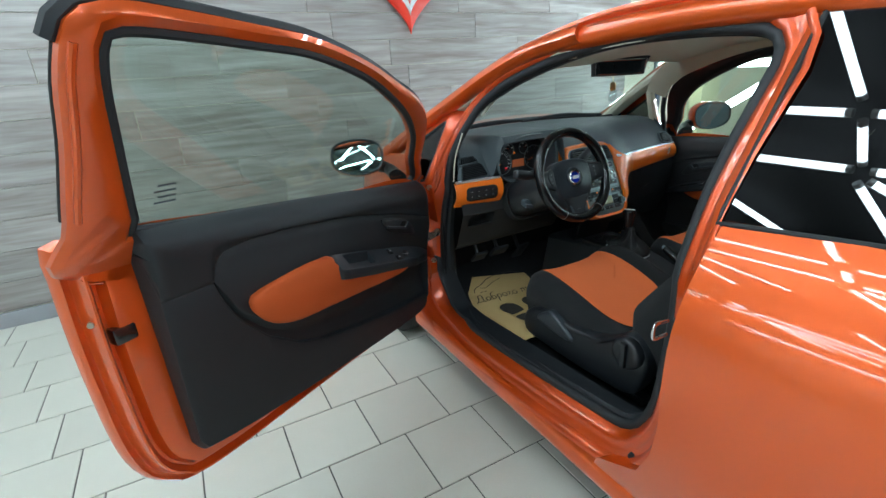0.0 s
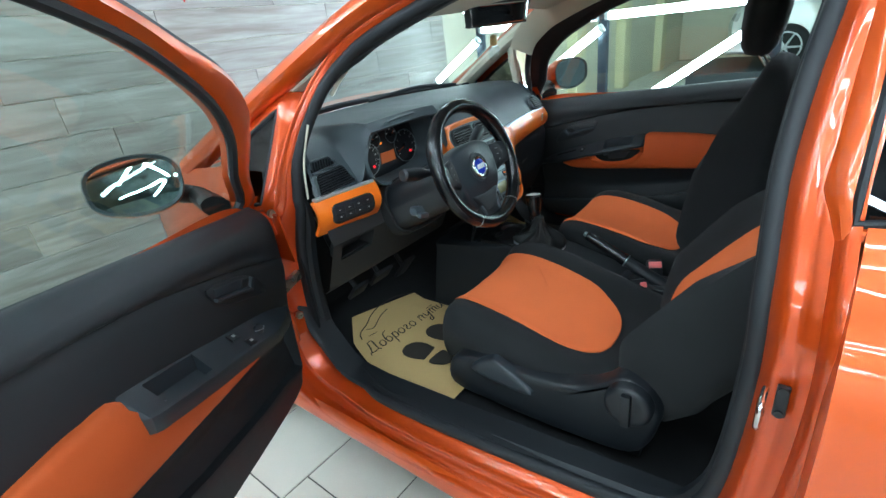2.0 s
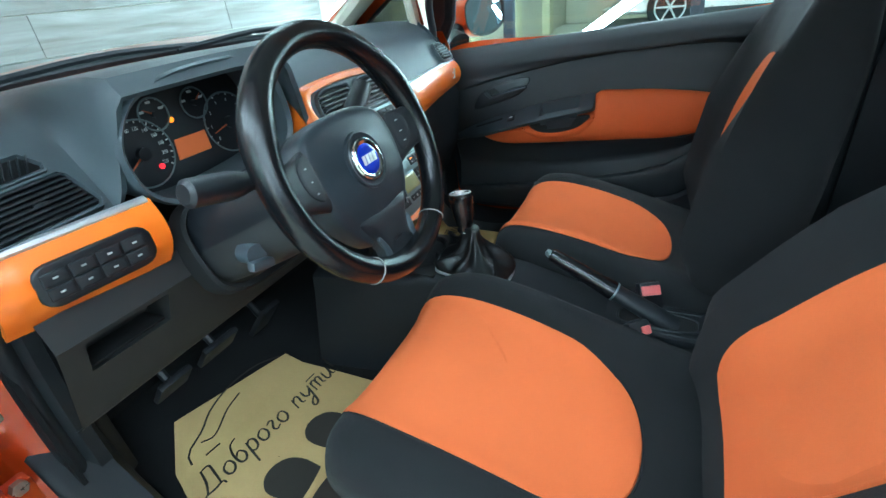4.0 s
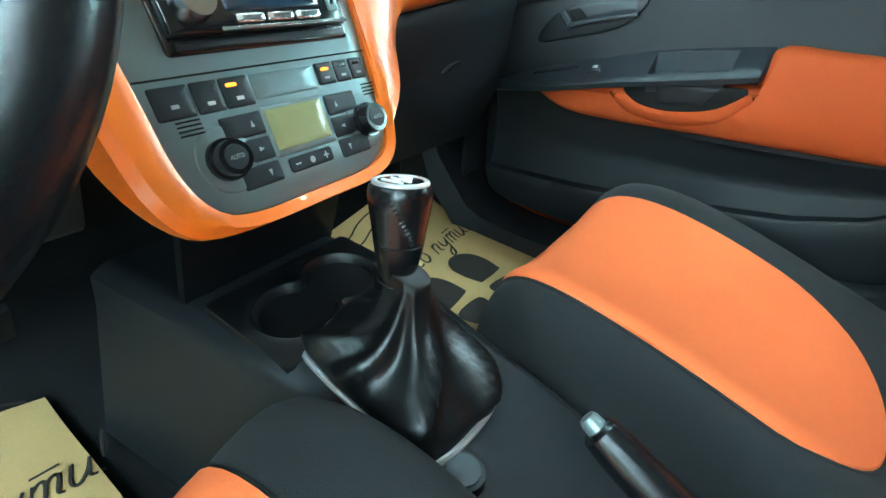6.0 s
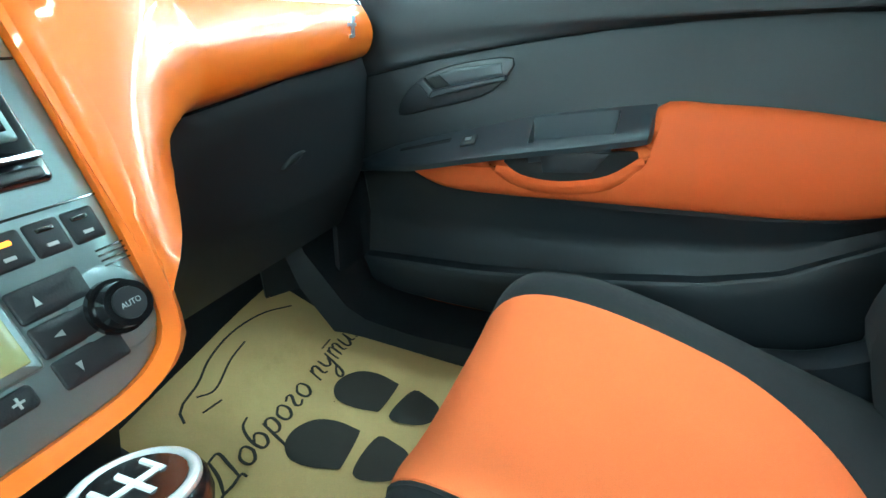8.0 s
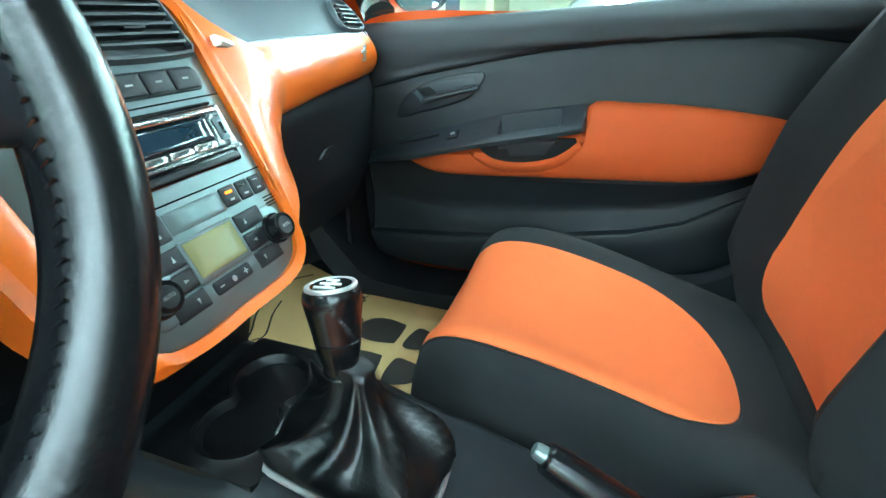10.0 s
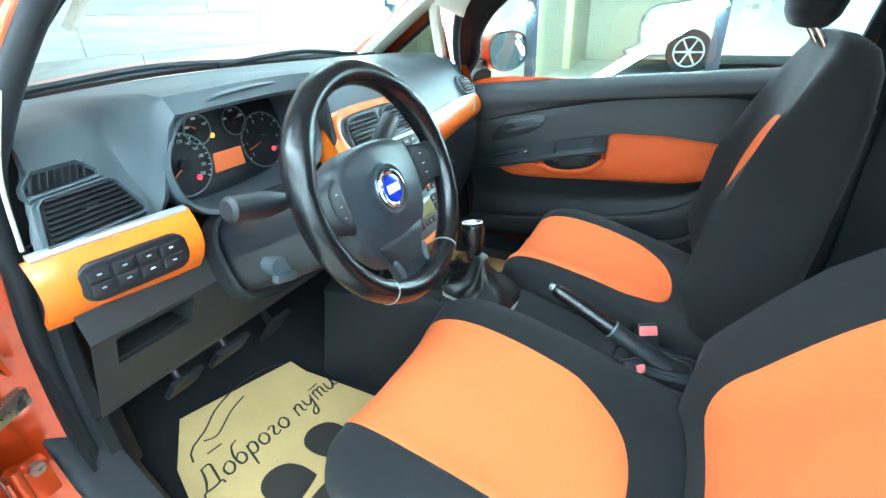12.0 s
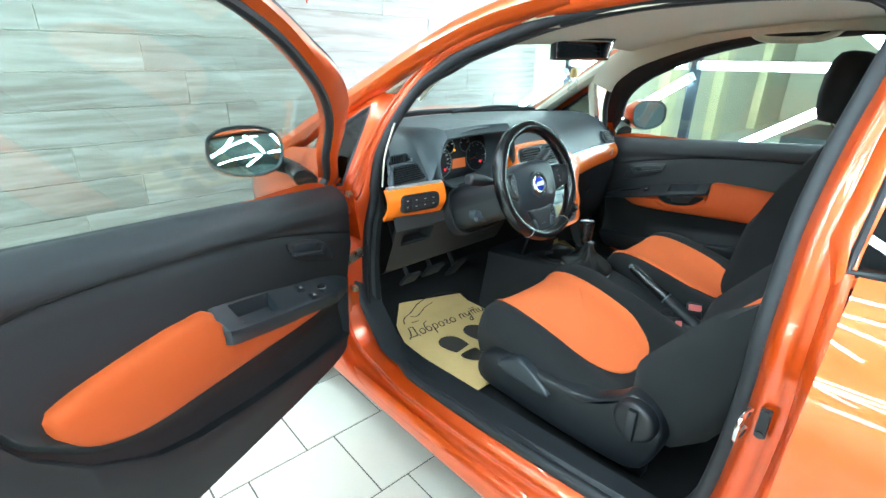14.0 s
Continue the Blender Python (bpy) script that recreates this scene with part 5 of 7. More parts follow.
def gauge(cx, cz, r, a0, a1, ticks, needle):
    bm = bmesh.new()
    tube(bm, [dial_face(cx + r * math.cos(t), cz + r * math.sin(t), 0.006) for t in np.linspace(0, 2 * math.pi, 40, endpoint=False)], 0.0016, 6, True)
    part("gauge_ring", bm, STACK, binnacle, "grey ring round a round gauge")
    bm = bmesh.new()
    digits = []
    for k in range(ticks):
        a = radians(a0 + (a1 - a0) * k / (ticks - 1))
        q = Vector((math.cos(a), math.sin(a)))
        long = k % 2 == 0
        for rr, wd in ((0.90 if long else 0.93, 0.0012),):
            p0, p1 = q * r * rr, q * r * 0.98
            tube(bm, [dial_face(cx + p0.x, cz + p0.y, 0.0045), dial_face(cx + p1.x, cz + p1.y, 0.0045)], wd * (1 if long else 0.6), 4)
        if long and r > 0.04:
            c = q * r * 0.74
            text = str(20 * (k // 2) if ticks > 16 else k // 2)
            digits.append((text, cx + c.x - 0.0022 * len(text), cz + c.y - 0.0026))
        elif long:
            c = q * r * 0.73
            slab(bm, rect(cx + c.x - 0.0045, cx + c.x + 0.0045, cz + c.y - 0.002, cz + c.y + 0.002), dial_face, 0.003, 0.0038, 0.0002, 2)
    part("gauge_marks", bm, WHITE_PRINT, binnacle, "white scale marks")
    for text, u, v in digits:
        lettering("gauge_digits", text, 0.0085, lambda x, y, z, u=u, v=v: dial_face(u + 0.85 * x, v + y, 0.0042 + z), WHITE_PRINT, binnacle, thick=0.0001)
    bm = bmesh.new()
    a = radians(needle)
    tube(bm, [dial_face(cx - 0.12 * r * math.cos(a), cz - 0.12 * r * math.sin(a), 0.008), dial_face(cx + 0.8 * r * math.cos(a), cz + 0.8 * r * math.sin(a), 0.008)], [0.0022, 0.0008], 5)
    part("needle", bm, NEEDLE, binnacle, "orange gauge needle")
    bm = bmesh.new()
    cyl(bm, dial_face(cx, cz, 0.003), dial_face(cx, cz, 0.012), 0.2 * r, seg=18)
    part("needle_hub", bm, DARK_PLASTIC, binnacle)


gauge(-0.425, 1.0, 0.054, 215, -35, 23, 212)
gauge(-0.240, 1.003, 0.054, 215, -35, 15, 195)
gauge(-0.378, 1.052, 0.026, 160, 20, 5, 150)
gauge(-0.297, 1.052, 0.026, 160, 20, 5, 40)
bm = bmesh.new()
slab(bm, [(-0.368, 0.970), (-0.298, 0.970), (-0.298, 1.004), (-0.362, 1.004)], dial_face, 0.002, 0.005, 0.001, 2)
part("trip_display", bm, ORANGE_LCD, binnacle, "dim orange trip display")
for cx, cz, m in ((-0.403, 0.972, RED_GLOW), (-0.218, 0.980, RED_GLOW), (-0.352, 1.036, AMBER_GLOW)):
    bm = bmesh.new()
    cyl(bm, dial_face(cx, cz, 0.003), dial_face(cx, cz, 0.006), 0.0045, seg=12)
    part("warning_lamp", bm, m, binnacle)


# fascia, strips and lower panels
def fascia_y(x):
    return float(np.interp(x, (-0.70, -0.5, 0.14, 0.18, 0.3, 0.5, 0.70), (0.585, 0.556, 0.50, 0.508, 0.545, 0.575, 0.592)))


bm = bmesh.new()
def right_fascia(u, v):
    x = 0.140 + 0.560 * u
    top = 0.957 + 0.016 * max(0, 1 - (x - 0.14) / 0.12) ** 2 * 4 * (1 if x < 0.26 else 0)
    low = float(np.interp(x, (0.14, 0.165, 0.19, 0.22, 0.26, 0.70), (0.765, 0.79, 0.825, 0.846, 0.853, 0.880)))
    z = top + (low - top) * v
    bul = 0.020 * math.sin(math.pi * min(1, v * 1.05)) - 0.035 * max(0, v - 0.8) / 0.2
    k = min(1.0, max(0.0, (x - 0.155) / 0.15))
    k = k * k * (3 - 2 * k)
    return (x, (fascia_y(x) - bul) * k + (0.419 + 0.5 * (z - 0.778) + 0.002) * (1 - k), z)
sheet(bm, right_fascia, 56, 22, 0.012)
part("fascia", bm, ORANGE_TRIM, dash, "bright orange lacquered passenger fascia")
bm = bmesh.new()
sheet(bm, lambda u, v: (-0.713 + 0.213 * u, fascia_y(-0.713 + 0.213 * u) - 0.022 * math.sin(math.pi * v) + 0.006 * max(0, 0.1 - u) / 0.1 + 0.01 * v, 0.955 - 0.093 * v + 0.004 * u), 16, 14, 0.012)
part("fascia", bm, ORANGE_TRIM, dash, "bright orange lacquered driver fascia")
bm = bmesh.new()
tube(bm, smooth_line([(x, fascia_y(x) - 0.004, 0.962 + 0.012 * max(0, 1 - (x - 0.165) / 0.08) ** 2 * (x < 0.245)) for x in np.linspace(0.165, 0.700, 14)], 30), 0.008, 8, flat=0.8)
part("trim_strip", bm, SILVER, dash, "satin silver trim strip")
bm = bmesh.new()
tube(bm, [(x, fascia_y(x) - 0.006, 0.963) for x in np.linspace(-0.708, -0.505, 8)], 0.0085, 8, flat=0.8)
part("trim_strip", bm, SILVER, dash, "satin silver trim strip")
# passenger side mark on the fascia: a small plain metal plate
bm = bmesh.new()
for cx, cz, wx, wz in ((0.627, 0.929, 0.008, 0.024), (0.629, 0.943, 0.009, 0.007), (0.625, 0.934, 0.022, 0.005), (0.622, 0.918, 0.012, 0.005)):
    box(bm, (cx, 0.5515, cz), (wx, 0.003, wz), 0.001)
part("fascia_badge", bm, SILVER, dash, "small satin silver mark")
# switch bank left of the wheel
def left_face(u, v, w):
    return (u, fascia_y(u) - 0.024 - w, v)
bm = bmesh.new()
slab(bm, rect(-0.676, -0.527, 0.880, 0.940, 0.022), left_face, -0.01, 0.006, 0.003, 4)
bank = part("switch_bank", bm, DARK_PLASTIC, dash, "black bank of light switches")
for i in range(4):
    for j in range(2):
        bm = bmesh.new()
        u0 = -0.666 + i * 0.0325
        slab(bm, rect(u0, u0 + 0.0305, 0.890 + 0.0205 * j, 0.909 + 0.0205 * j, 0.002), left_face, 0.005, 0.0075, 0.0015, 2)
        part("push_switch", bm, BLACK_PLASTIC, bank)
        bm = bmesh.new()
        slab(bm, rect(u0 + 0.012, u0 + 0.018, 0.899 + 0.0205 * j, 0.9015 + 0.0205 * j), left_face, 0.0073, 0.0082, 0.0002, 2)
        part("switch_mark", bm, GREY_PRINT, bank)


def vent(name, place, outline, slats, parent, label=""):
    """A vent mouth, its inner shade a black plate, with a rim and separate slats; slats: list of (u0, u1, v)."""
    bm = bmesh.new()
    o = np.array(outline)
    loft(bm, [[place(u, v, -0.002) for u, v in offset_line(o, 0.006)], [place(u, v, 0.0085) for u, v in offset_line(o, 0.0035)], [place(u, v, 0.0085) for u, v in offset_line(o, 0.001)], [place(u, v, 0.001) for u, v in offset_line(o, -0.002)]], True, False)
    ob = part(name, bm, DASH_SKIN, parent, label)
    # black plate painted for the shade behind the slats
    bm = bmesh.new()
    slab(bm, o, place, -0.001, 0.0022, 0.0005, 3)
    part("vent_shade", bm, RECESS_SHADE, ob)
    for u0, u1, v0, v1 in slats:
        bm = bmesh.new()
        loft(bm, [[place(u, v + dv, w) for dv, w in ((-0.0011, 0.011), (0.0011, 0.0115), (0.0005, 0.003), (-0.0015, 0.003))] for u, v in ((u0, v0), (u1, v1))], True, True)
        part("vent_slat", bm, DARK_PLASTIC, ob)
    return ob


def pad_face(u, v, w):
    """The sloping rear face of the dash pad."""
    s = float(np.interp(v, REAR[:, 1][:10], REAR[:, 0][:10]))
    return (u, s - 0.004 - w * 0.85 - 0.012 * (u / 0.7) ** 2 * 0, v + w * 0.5 - 0.012 * (u / 0.7) ** 2)


low = dense([(-0.682, 0.977), (-0.550, 0.979), (-0.545, 0.985), (-0.560, 1.023), (-0.568, 1.028), (-0.656, 1.026), (-0.664, 1.020)], 6)
side_vent = vent("air_vent", pad_face, low, [(-0.676 + 0.0028 * k, -0.551 - 0.0021 * k, 0.982 + 0.0060 * k, 0.983 + 0.0060 * k) for k in range(8)], dash, "black side air vent with slats")
bm = bmesh.new()
box(bm, pad_face(-0.61, 1.004, 0.006), (0.018, 0.012, 0.006), 0.002)
part("vent_tab", bm, BLACK_PLASTIC, side_vent)
up = dense([(-0.668, 1.034), (-0.576, 1.037), (-0.573, 1.042), (-0.588, 1.058), (-0.645, 1.058), (-0.664, 1.044)], 6)
vent("demist_vent", pad_face, up, [(-0.660 + 0.0095 * k, -0.648 + 0.0095 * k, 1.038, 1.055) for k in range(8)], dash, "small black demister vent")
ur = smooth_line([(0.605, 0.985), (0.675, 0.985), (0.678, 1.0), (0.655, 1.028), (0.612, 1.028), (0.60, 1.01)], 32, True)
vent("air_vent", pad_face, ur, [(0.612, 0.672 - 0.003 * k, 0.991 + 0.0075 * k, 0.991 + 0.0075 * k) for k in range(5)], dash, "black passenger air vent with slats")

# lower dash
def lower_at(u, v):
    return (-0.690 + 0.575 * u, float(np.interp(v, (0, 0.2, 0.9, 1), (0.572, 0.560, 0.632, 0.665))) - 0.03 * u * (1 - v), float(np.interp(v, (0, 0.2, 0.9, 1), (0.866, 0.82, 0.648, 0.632))))


low_u = sorted(np.linspace(0, 1, 20).tolist() + [0.061, 0.066, 0.280, 0.285])
low_v = sorted(np.linspace(0, 1, 16).tolist() + [0.235, 0.247, 0.455, 0.467])


def lower_grid(a, b):
    u, v = low_u[int(round(a * (len(low_u) - 1)))], low_v[int(round(b * (len(low_v) - 1)))]
    x, y, z = lower_at(u, v)
    return (x, y + (0.055 if 0.064 < u < 0.282 and 0.24 < v < 0.46 else 0.0), z)


bm = bmesh.new()
sheet(bm, lower_grid, len(low_u) - 1, len(low_v) - 1)
lower = part("lower_panel", bm, GREY_DASH, dash, "dark grey lower dashboard panel with an open coin tray", 25)
# tray floor coloured black for the shade in the pocket
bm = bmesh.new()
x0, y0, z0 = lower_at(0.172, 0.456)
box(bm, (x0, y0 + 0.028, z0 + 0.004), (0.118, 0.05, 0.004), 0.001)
part("coin_tray", bm, RECESS_SHADE, lower, "coin tray floor blackened for the shade inside")
bm = bmesh.new()
sheet(bm, lambda u, v: (-0.085 + 0.21 * u, float(np.interp(v, (0, 1), (0.47, 0.52))), 0.74 - 0.17 * v), 10, 8, 0.012)
part("stack_backing", bm, SHADED_TRAY, dash)
bm = bmesh.new()
sheet(bm, lambda u, v: (0.120 + 0.58 * u, float(np.interp(v, (0, 0.1, 0.6, 1), (0.60, 0.585, 0.60, 0.66))) - 0.075 * math.exp(-(u / 0.16) ** 2), (0.875 + 0.015 * u) - 0.30 * v - 0.02 * v * u), 24, 18, 0.012)
glove = part("glovebox", bm, BLACK_PLASTIC, dash, "black glovebox lid")
bm = bmesh.new()
slab(bm, smooth_line([(0.47, 0.748), (0.50, 0.750), (0.525, 0.763), (0.495, 0.763)], 24, True), lambda u, v, w: (u, 0.590 - w, v), -0.01, 0.012, 0.004, 3)
part("glovebox_latch", bm, DARK_PLASTIC, glove)
bm = bmesh.new()
tube(bm, [(0.155, 0.497, 0.842), (0.19, 0.525, 0.848), (0.30, 0.562, 0.851), (0.50, 0.582, 0.866), (0.70, 0.596, 0.878)], 0.003, 6)
part("glovebox_edge", bm, GLOSS_BLACK, glove)

# ---- centre stack ----
def stk(u, v, w):
    return (u, 0.419 + (v - 0.778) * 0.5 - w * 0.894, v + w * 0.447)


BEZEL = smooth_line([(0.02, 0.721), (-0.06, 0.722), (-0.105, 0.731), (-0.128, 0.765), (-0.138, 0.83), (-0.152, 0.92), (-0.165, 0.985), (-0.152, 1.028), (-0.12, 1.042), (0.02, 1.046), (0.12, 1.036),
                     (0.160, 0.995), (0.172, 0.93), (0.172, 0.87), (0.160, 0.81), (0.150, 0.765), (0.138, 0.737), (0.10, 0.723)], 100, True)
FACE = smooth_line([(0.02, 0.733), (-0.045, 0.733), (-0.080, 0.743), (-0.098, 0.775), (-0.103, 0.83), (-0.112, 0.92), (-0.138, 0.985), (-0.130, 1.013), (-0.10, 1.026), (0.02, 1.030), (0.105, 1.022),
                    (0.138, 0.99), (0.140, 0.93), (0.139, 0.87), (0.136, 0.81), (0.130, 0.765), (0.118, 0.745), (0.085, 0.734)], 100, True)
stack = thing("centre_stack", (0.02, 0.44, 0.72), "grey metallic centre console with orange bezel, radio and climate panel", "car console")
bm = bmesh.new()
loft(bm, [[stk(u, v, float(np.interp(v, (0.735, 0.80), (-0.014, -0.06)))) for u, v in BEZEL], [stk(u, v, 0.0) for u, v in BEZEL], [stk(u, v, 0.010) for u, v in offset_line(BEZEL, -0.008)], [stk(u, v, 0.012) for u, v in offset_line(FACE, 0.010)],
          [stk(u, v, 0.008) for u, v in FACE], [stk(u, v, -0.01) for u, v in FACE]], True, False)
part("bezel", bm, ORANGE_TRIM, stack, "bright orange lacquered bezel")
bm = bmesh.new()
slab(bm, FACE, stk, -0.008, 0.003, 0.002, 6)
face = part("face_panel", bm, STACK, stack, "grey metallic face panel")
# grey underside and flanks
bm = bmesh.new()
loft(bm, [[stk(u, v, -0.002) for u, v in offset_line(BEZEL, -0.002)], [(u * 0.95, 0.46 + (v - 0.72) * 0.5, max(v, 0.69) - 0.005) for u, v in offset_line(BEZEL, -0.01)],
          [(u * 0.9, 0.56 + (v - 0.72) * 0.5, max(v * 0.98, 0.66)) for u, v in offset_line(BEZEL, -0.02)]], True, False)
part("stack_body", bm, GREY_DASH, stack)
for u0, u1 in ((-0.118, 0.004), (0.022, 0.128)):
    mouth = smooth_line([(u0 + 0.006, 0.962), (u1 - 0.004, 0.962), (u1, 0.972), (u1 - 0.012, 1.012), (u1 - 0.03, 1.019), (u0 + 0.02, 1.019), (u0 + 0.002, 1.006), (u0, 0.972)] if u0 > 0 else
                        [(u0 + 0.012, 0.962), (u1 - 0.002, 0.962), (u1, 0.972), (u1 - 0.004, 1.012), (u1 - 0.012, 1.019), (u0 + 0.03, 1.019), (u0 + 0.006, 1.006), (u0, 0.975)], 40, True)
    v_ob = vent("centre_vent", lambda u, v, w: stk(u, v, w + 0.003), mouth, [(u0 + 0.006, u1 - 0.004 - 0.002 * k, 0.969 + 0.0083 * k, 0.969 + 0.0083 * k) for k in range(6)], face, "black centre air vent with slats")
    bm = bmesh.new()
    box(bm, stk((u0 + u1) / 2, 0.985, 0.008), (0.026, 0.01, 0.007), 0.003, Matrix.Rotation(radians(-27), 3, "X"))
    part("vent_tab", bm, BLACK_PLASTIC, stack)


def key(u0, u1, v0, v1, material, name="key", mark=None, r=0.002, h=0.0046, parent=None, mark_mat=None):
    bm = bmesh.new()
    slab(bm, rect(u0, u1, v0, v1, r), stk, 0.0, h, 0.0015, 2)
    ob = part(name, bm, material, parent or face)
    if mark:
        bm = bmesh.new()
        cu, cv = (u0 + u1) / 2 + mark[0], (v0 + v1) / 2 + mark[1]
        if len(mark) > 4:
            slab(bm, mark[4](cu, cv), stk, h - 0.0005, h + 0.0005, 0.0002, 2)
        else:
            slab(bm, rect(cu - mark[2], cu + mark[2], cv - mark[3], cv + mark[3]), stk, h - 0.0005, h + 0.0006, 0.0002, 2)
        part("key_mark", bm, mark_mat or GREY_PRINT, ob)
    return ob


# hazard row
key(-0.095, 0.125, 0.926, 0.949, DARK_PLASTIC, "key_backing", r=0.008, h=0.005)
for u0, u1, m in ((-0.09, -0.048, BLACK_PLASTIC), (-0.046, 0.018, surface("pale_red_hazard_key", rgb(196, 104, 92), 0.5)), (0.021, 0.052, BLACK_PLASTIC), (0.054, 0.085, BLACK_PLASTIC), (0.087, 0.119, BLACK_PLASTIC)):
    key(u0, u1, 0.928, 0.947, m, "hazard_key" if u0 == -0.046 else "key", (0, 0, 0.004, 0.0009), h=0.0075)
# line across above the radio
bm = bmesh.new()
tube(bm, [stk(-0.106, 0.9195, 0.0032), stk(0.138, 0.9195, 0.0032)], 0.0009, 5)
tube(bm, [stk(-0.101, 0.840, 0.0032), stk(0.137, 0.840, 0.0032)], 0.0009, 5)
part("panel_gap", bm, GLOSS_BLACK, face)
# radio
bm = bmesh.new()
slab(bm, rect(-0.068, 0.121, 0.853, 0.914, 0.004), stk, 0.001, 0.006, 0.002, 3)
radio = part("radio", bm, GLOSS_BLACK, stack, "black car radio with silver trim")
for nm, r4, m, h in (("radio_front", (-0.064, 0.116, 0.864, 0.908), GLOSS_BLACK, 0.016), ("chrome_bar", (-0.062, 0.106, 0.900, 0.9055), CHROME, 0.019), ("radio_screen", (-0.012, 0.088, 0.878, 0.898), surface("deep_blue_display", rgb(34, 52, 66), 0.08, coat=1.0), 0.0175),
                     ("chrome_bar", (-0.02, 0.113, 0.8645, 0.8665), CHROME, 0.019)):
    bm = bmesh.new()
    slab(bm, rect(*r4, 0.002), stk, 0.004, h, 0.002, 3)
    part(nm, bm, m, radio)
for k in range(3):
    bm = bmesh.new()
    slab(bm, rect(-0.006 + 0.031 * k, 0.022 + 0.031 * k, 0.869, 0.8755, 0.002), stk, 0.014, 0.019, 0.001, 2)
    part("preset_key", bm, CHROME, radio)
bm = bmesh.new()
slab(bm, rect(0.097, 0.109, 0.874, 0.896, 0.002), stk, 0.014, 0.018, 0.001, 2)
part("usb_cover", bm, STACK, radio)
bm = bmesh.new()
slab(bm, rect(0.1005, 0.1055, 0.879, 0.891, 0.001), stk, 0.0178, 0.0186, 0.0002, 2)
part("usb_slot", bm, GLOSS_BLACK, radio)
bm = bmesh.new()
cyl(bm, stk(-0.040, 0.884, 0.012), stk(-0.040, 0.884, 0.034), 0.0165, 0.0145, 24)
part("volume_knob", bm, CHROME, radio, "chrome volume knob")
bm = bmesh.new()
slab(bm, rect(-0.060, 0.116, 0.8555, 0.8615, 0.002), stk, 0.004, 0.009, 0.001, 2)
part("radio_sill", bm, DARK_PLASTIC, radio)
# climate panel
key(-0.094, -0.062, 0.812, 0.835, DARK_PLASTIC, "key", (0, -0.003, 0.0032, 0.0014))
for k, (u0, u1) in enumerate(((-0.061, -0.036), (-0.036, -0.008))):
    key(u0, u1, 0.812, 0.835, DARK_PLASTIC, "key", (0, -0.005, 0.0034, 0.0014))
key(-0.007, 0.0645, 0.814, 0.8345, STACK, "blank_plate", h=0.0036)
for k, u0 in enumerate((0.066, 0.090, 0.111)):
    key(u0, u0 + (0.0225 if k == 0 else 0.0195), 0.816, 0.835, DARK_PLASTIC, "key", (0, -0.004, 0.003, 0.001))
for u, v, m in ((-0.026, 0.829, AMBER_GLOW), (0.077, 0.829, AMBER_GLOW), (0.100, 0.830, GLOSS_BLACK), (0.120, 0.830, GLOSS_BLACK)):
    bm = bmesh.new()
    slab(bm, rect(u - 0.005, u + 0.005, v - 0.0013, v + 0.0013, 0.001), stk, 0.003, 0.0054, 0.0003, 2)
    part("key_lamp", bm, m, face)
def wedge(a):
    def f(cu, cv):
        t = radians(a)
        pts = [(0.003, 0), (-0.0025, 0.0018), (-0.0025, -0.0018)]
        return [(cu + x * math.cos(t) - y * math.sin(t), cv + x * math.sin(t) + y * math.cos(t)) for x, y in pts]
    return f
for s, cu in ((1, -0.055), (-1, 0.110)):
    bm = bmesh.new()
    slab(bm, ellipse(cu, 0.777, 0.026, 0.026, 36), stk, 0.0, 0.0042, 0.002, 3)
    part("dial_surround", bm, STACK, face)
    u0, u1 = sorted((cu + s * 0.006, cu + s * 0.046))
    for k, (v0, v1, a) in enumerate(((0.789, 0.807, 90), (0.769, 0.787, 0 if s > 0 else 180), (0.750, 0.767, -90))):
        key(u0, u1, v0, v1, DARK_PLASTIC, "key", (s * 0.008, 0, 0, 0, wedge(a)), h=0.0046)
    bm = bmesh.new()
    cyl(bm, stk(cu, 0.777, 0.003), stk(cu, 0.777, 0.009), 0.0185, 0.0178, 30)
    cyl(bm, stk(cu, 0.777, 0.009), stk(cu, 0.777, 0.021), 0.0158, 0.0145, 30)
    dial = part("climate_dial", bm, GLOSS_BLACK, stack, "black rubber-ringed climate dial")
    bm = bmesh.new()
    cyl(bm, stk(cu, 0.777, 0.0205), stk(cu, 0.777, 0.0222), 0.0105, 0.0100, 24)
    part("dial_cap", bm, DARK_PLASTIC, dial)
    lettering("dial_text", "AUTO", 0.0046, lambda x, y, z, cu=cu: stk(cu - 0.0062 + x, 0.7754 + y, 0.0225 + z), GREY_PRINT, dial, thick=0.0001)
    for k in range(4):
        bm = bmesh.new()
        uu = cu - s * 0.018
        tube(bm, [stk(uu - 0.010, 0.800 + 0.0032 * k, 0.0036), stk(uu + 0.010, 0.800 + 0.0032 * k, 0.0036)], 0.0008, 4)
        part("sensor_slot", bm, GLOSS_BLACK, face)
bm = bmesh.new()
slab(bm, rect(-0.010, 0.062, 0.767, 0.8085, 0.002), stk, 0.0, 0.006, 0.002, 3)
part("lcd_frame", bm, STACK, face)
bm = bmesh.new()
slab(bm, rect(-0.0065, 0.0575, 0.7725, 0.8055, 0.001), stk, 0.004, 0.0068, 0.0005, 3)
part("lcd", bm, LCD, stack, "blank olive climate display")
key(0.000, 0.052, 0.752, 0.7645, BLACK_PLASTIC, "fan_key", r=0.003, h=0.0046)
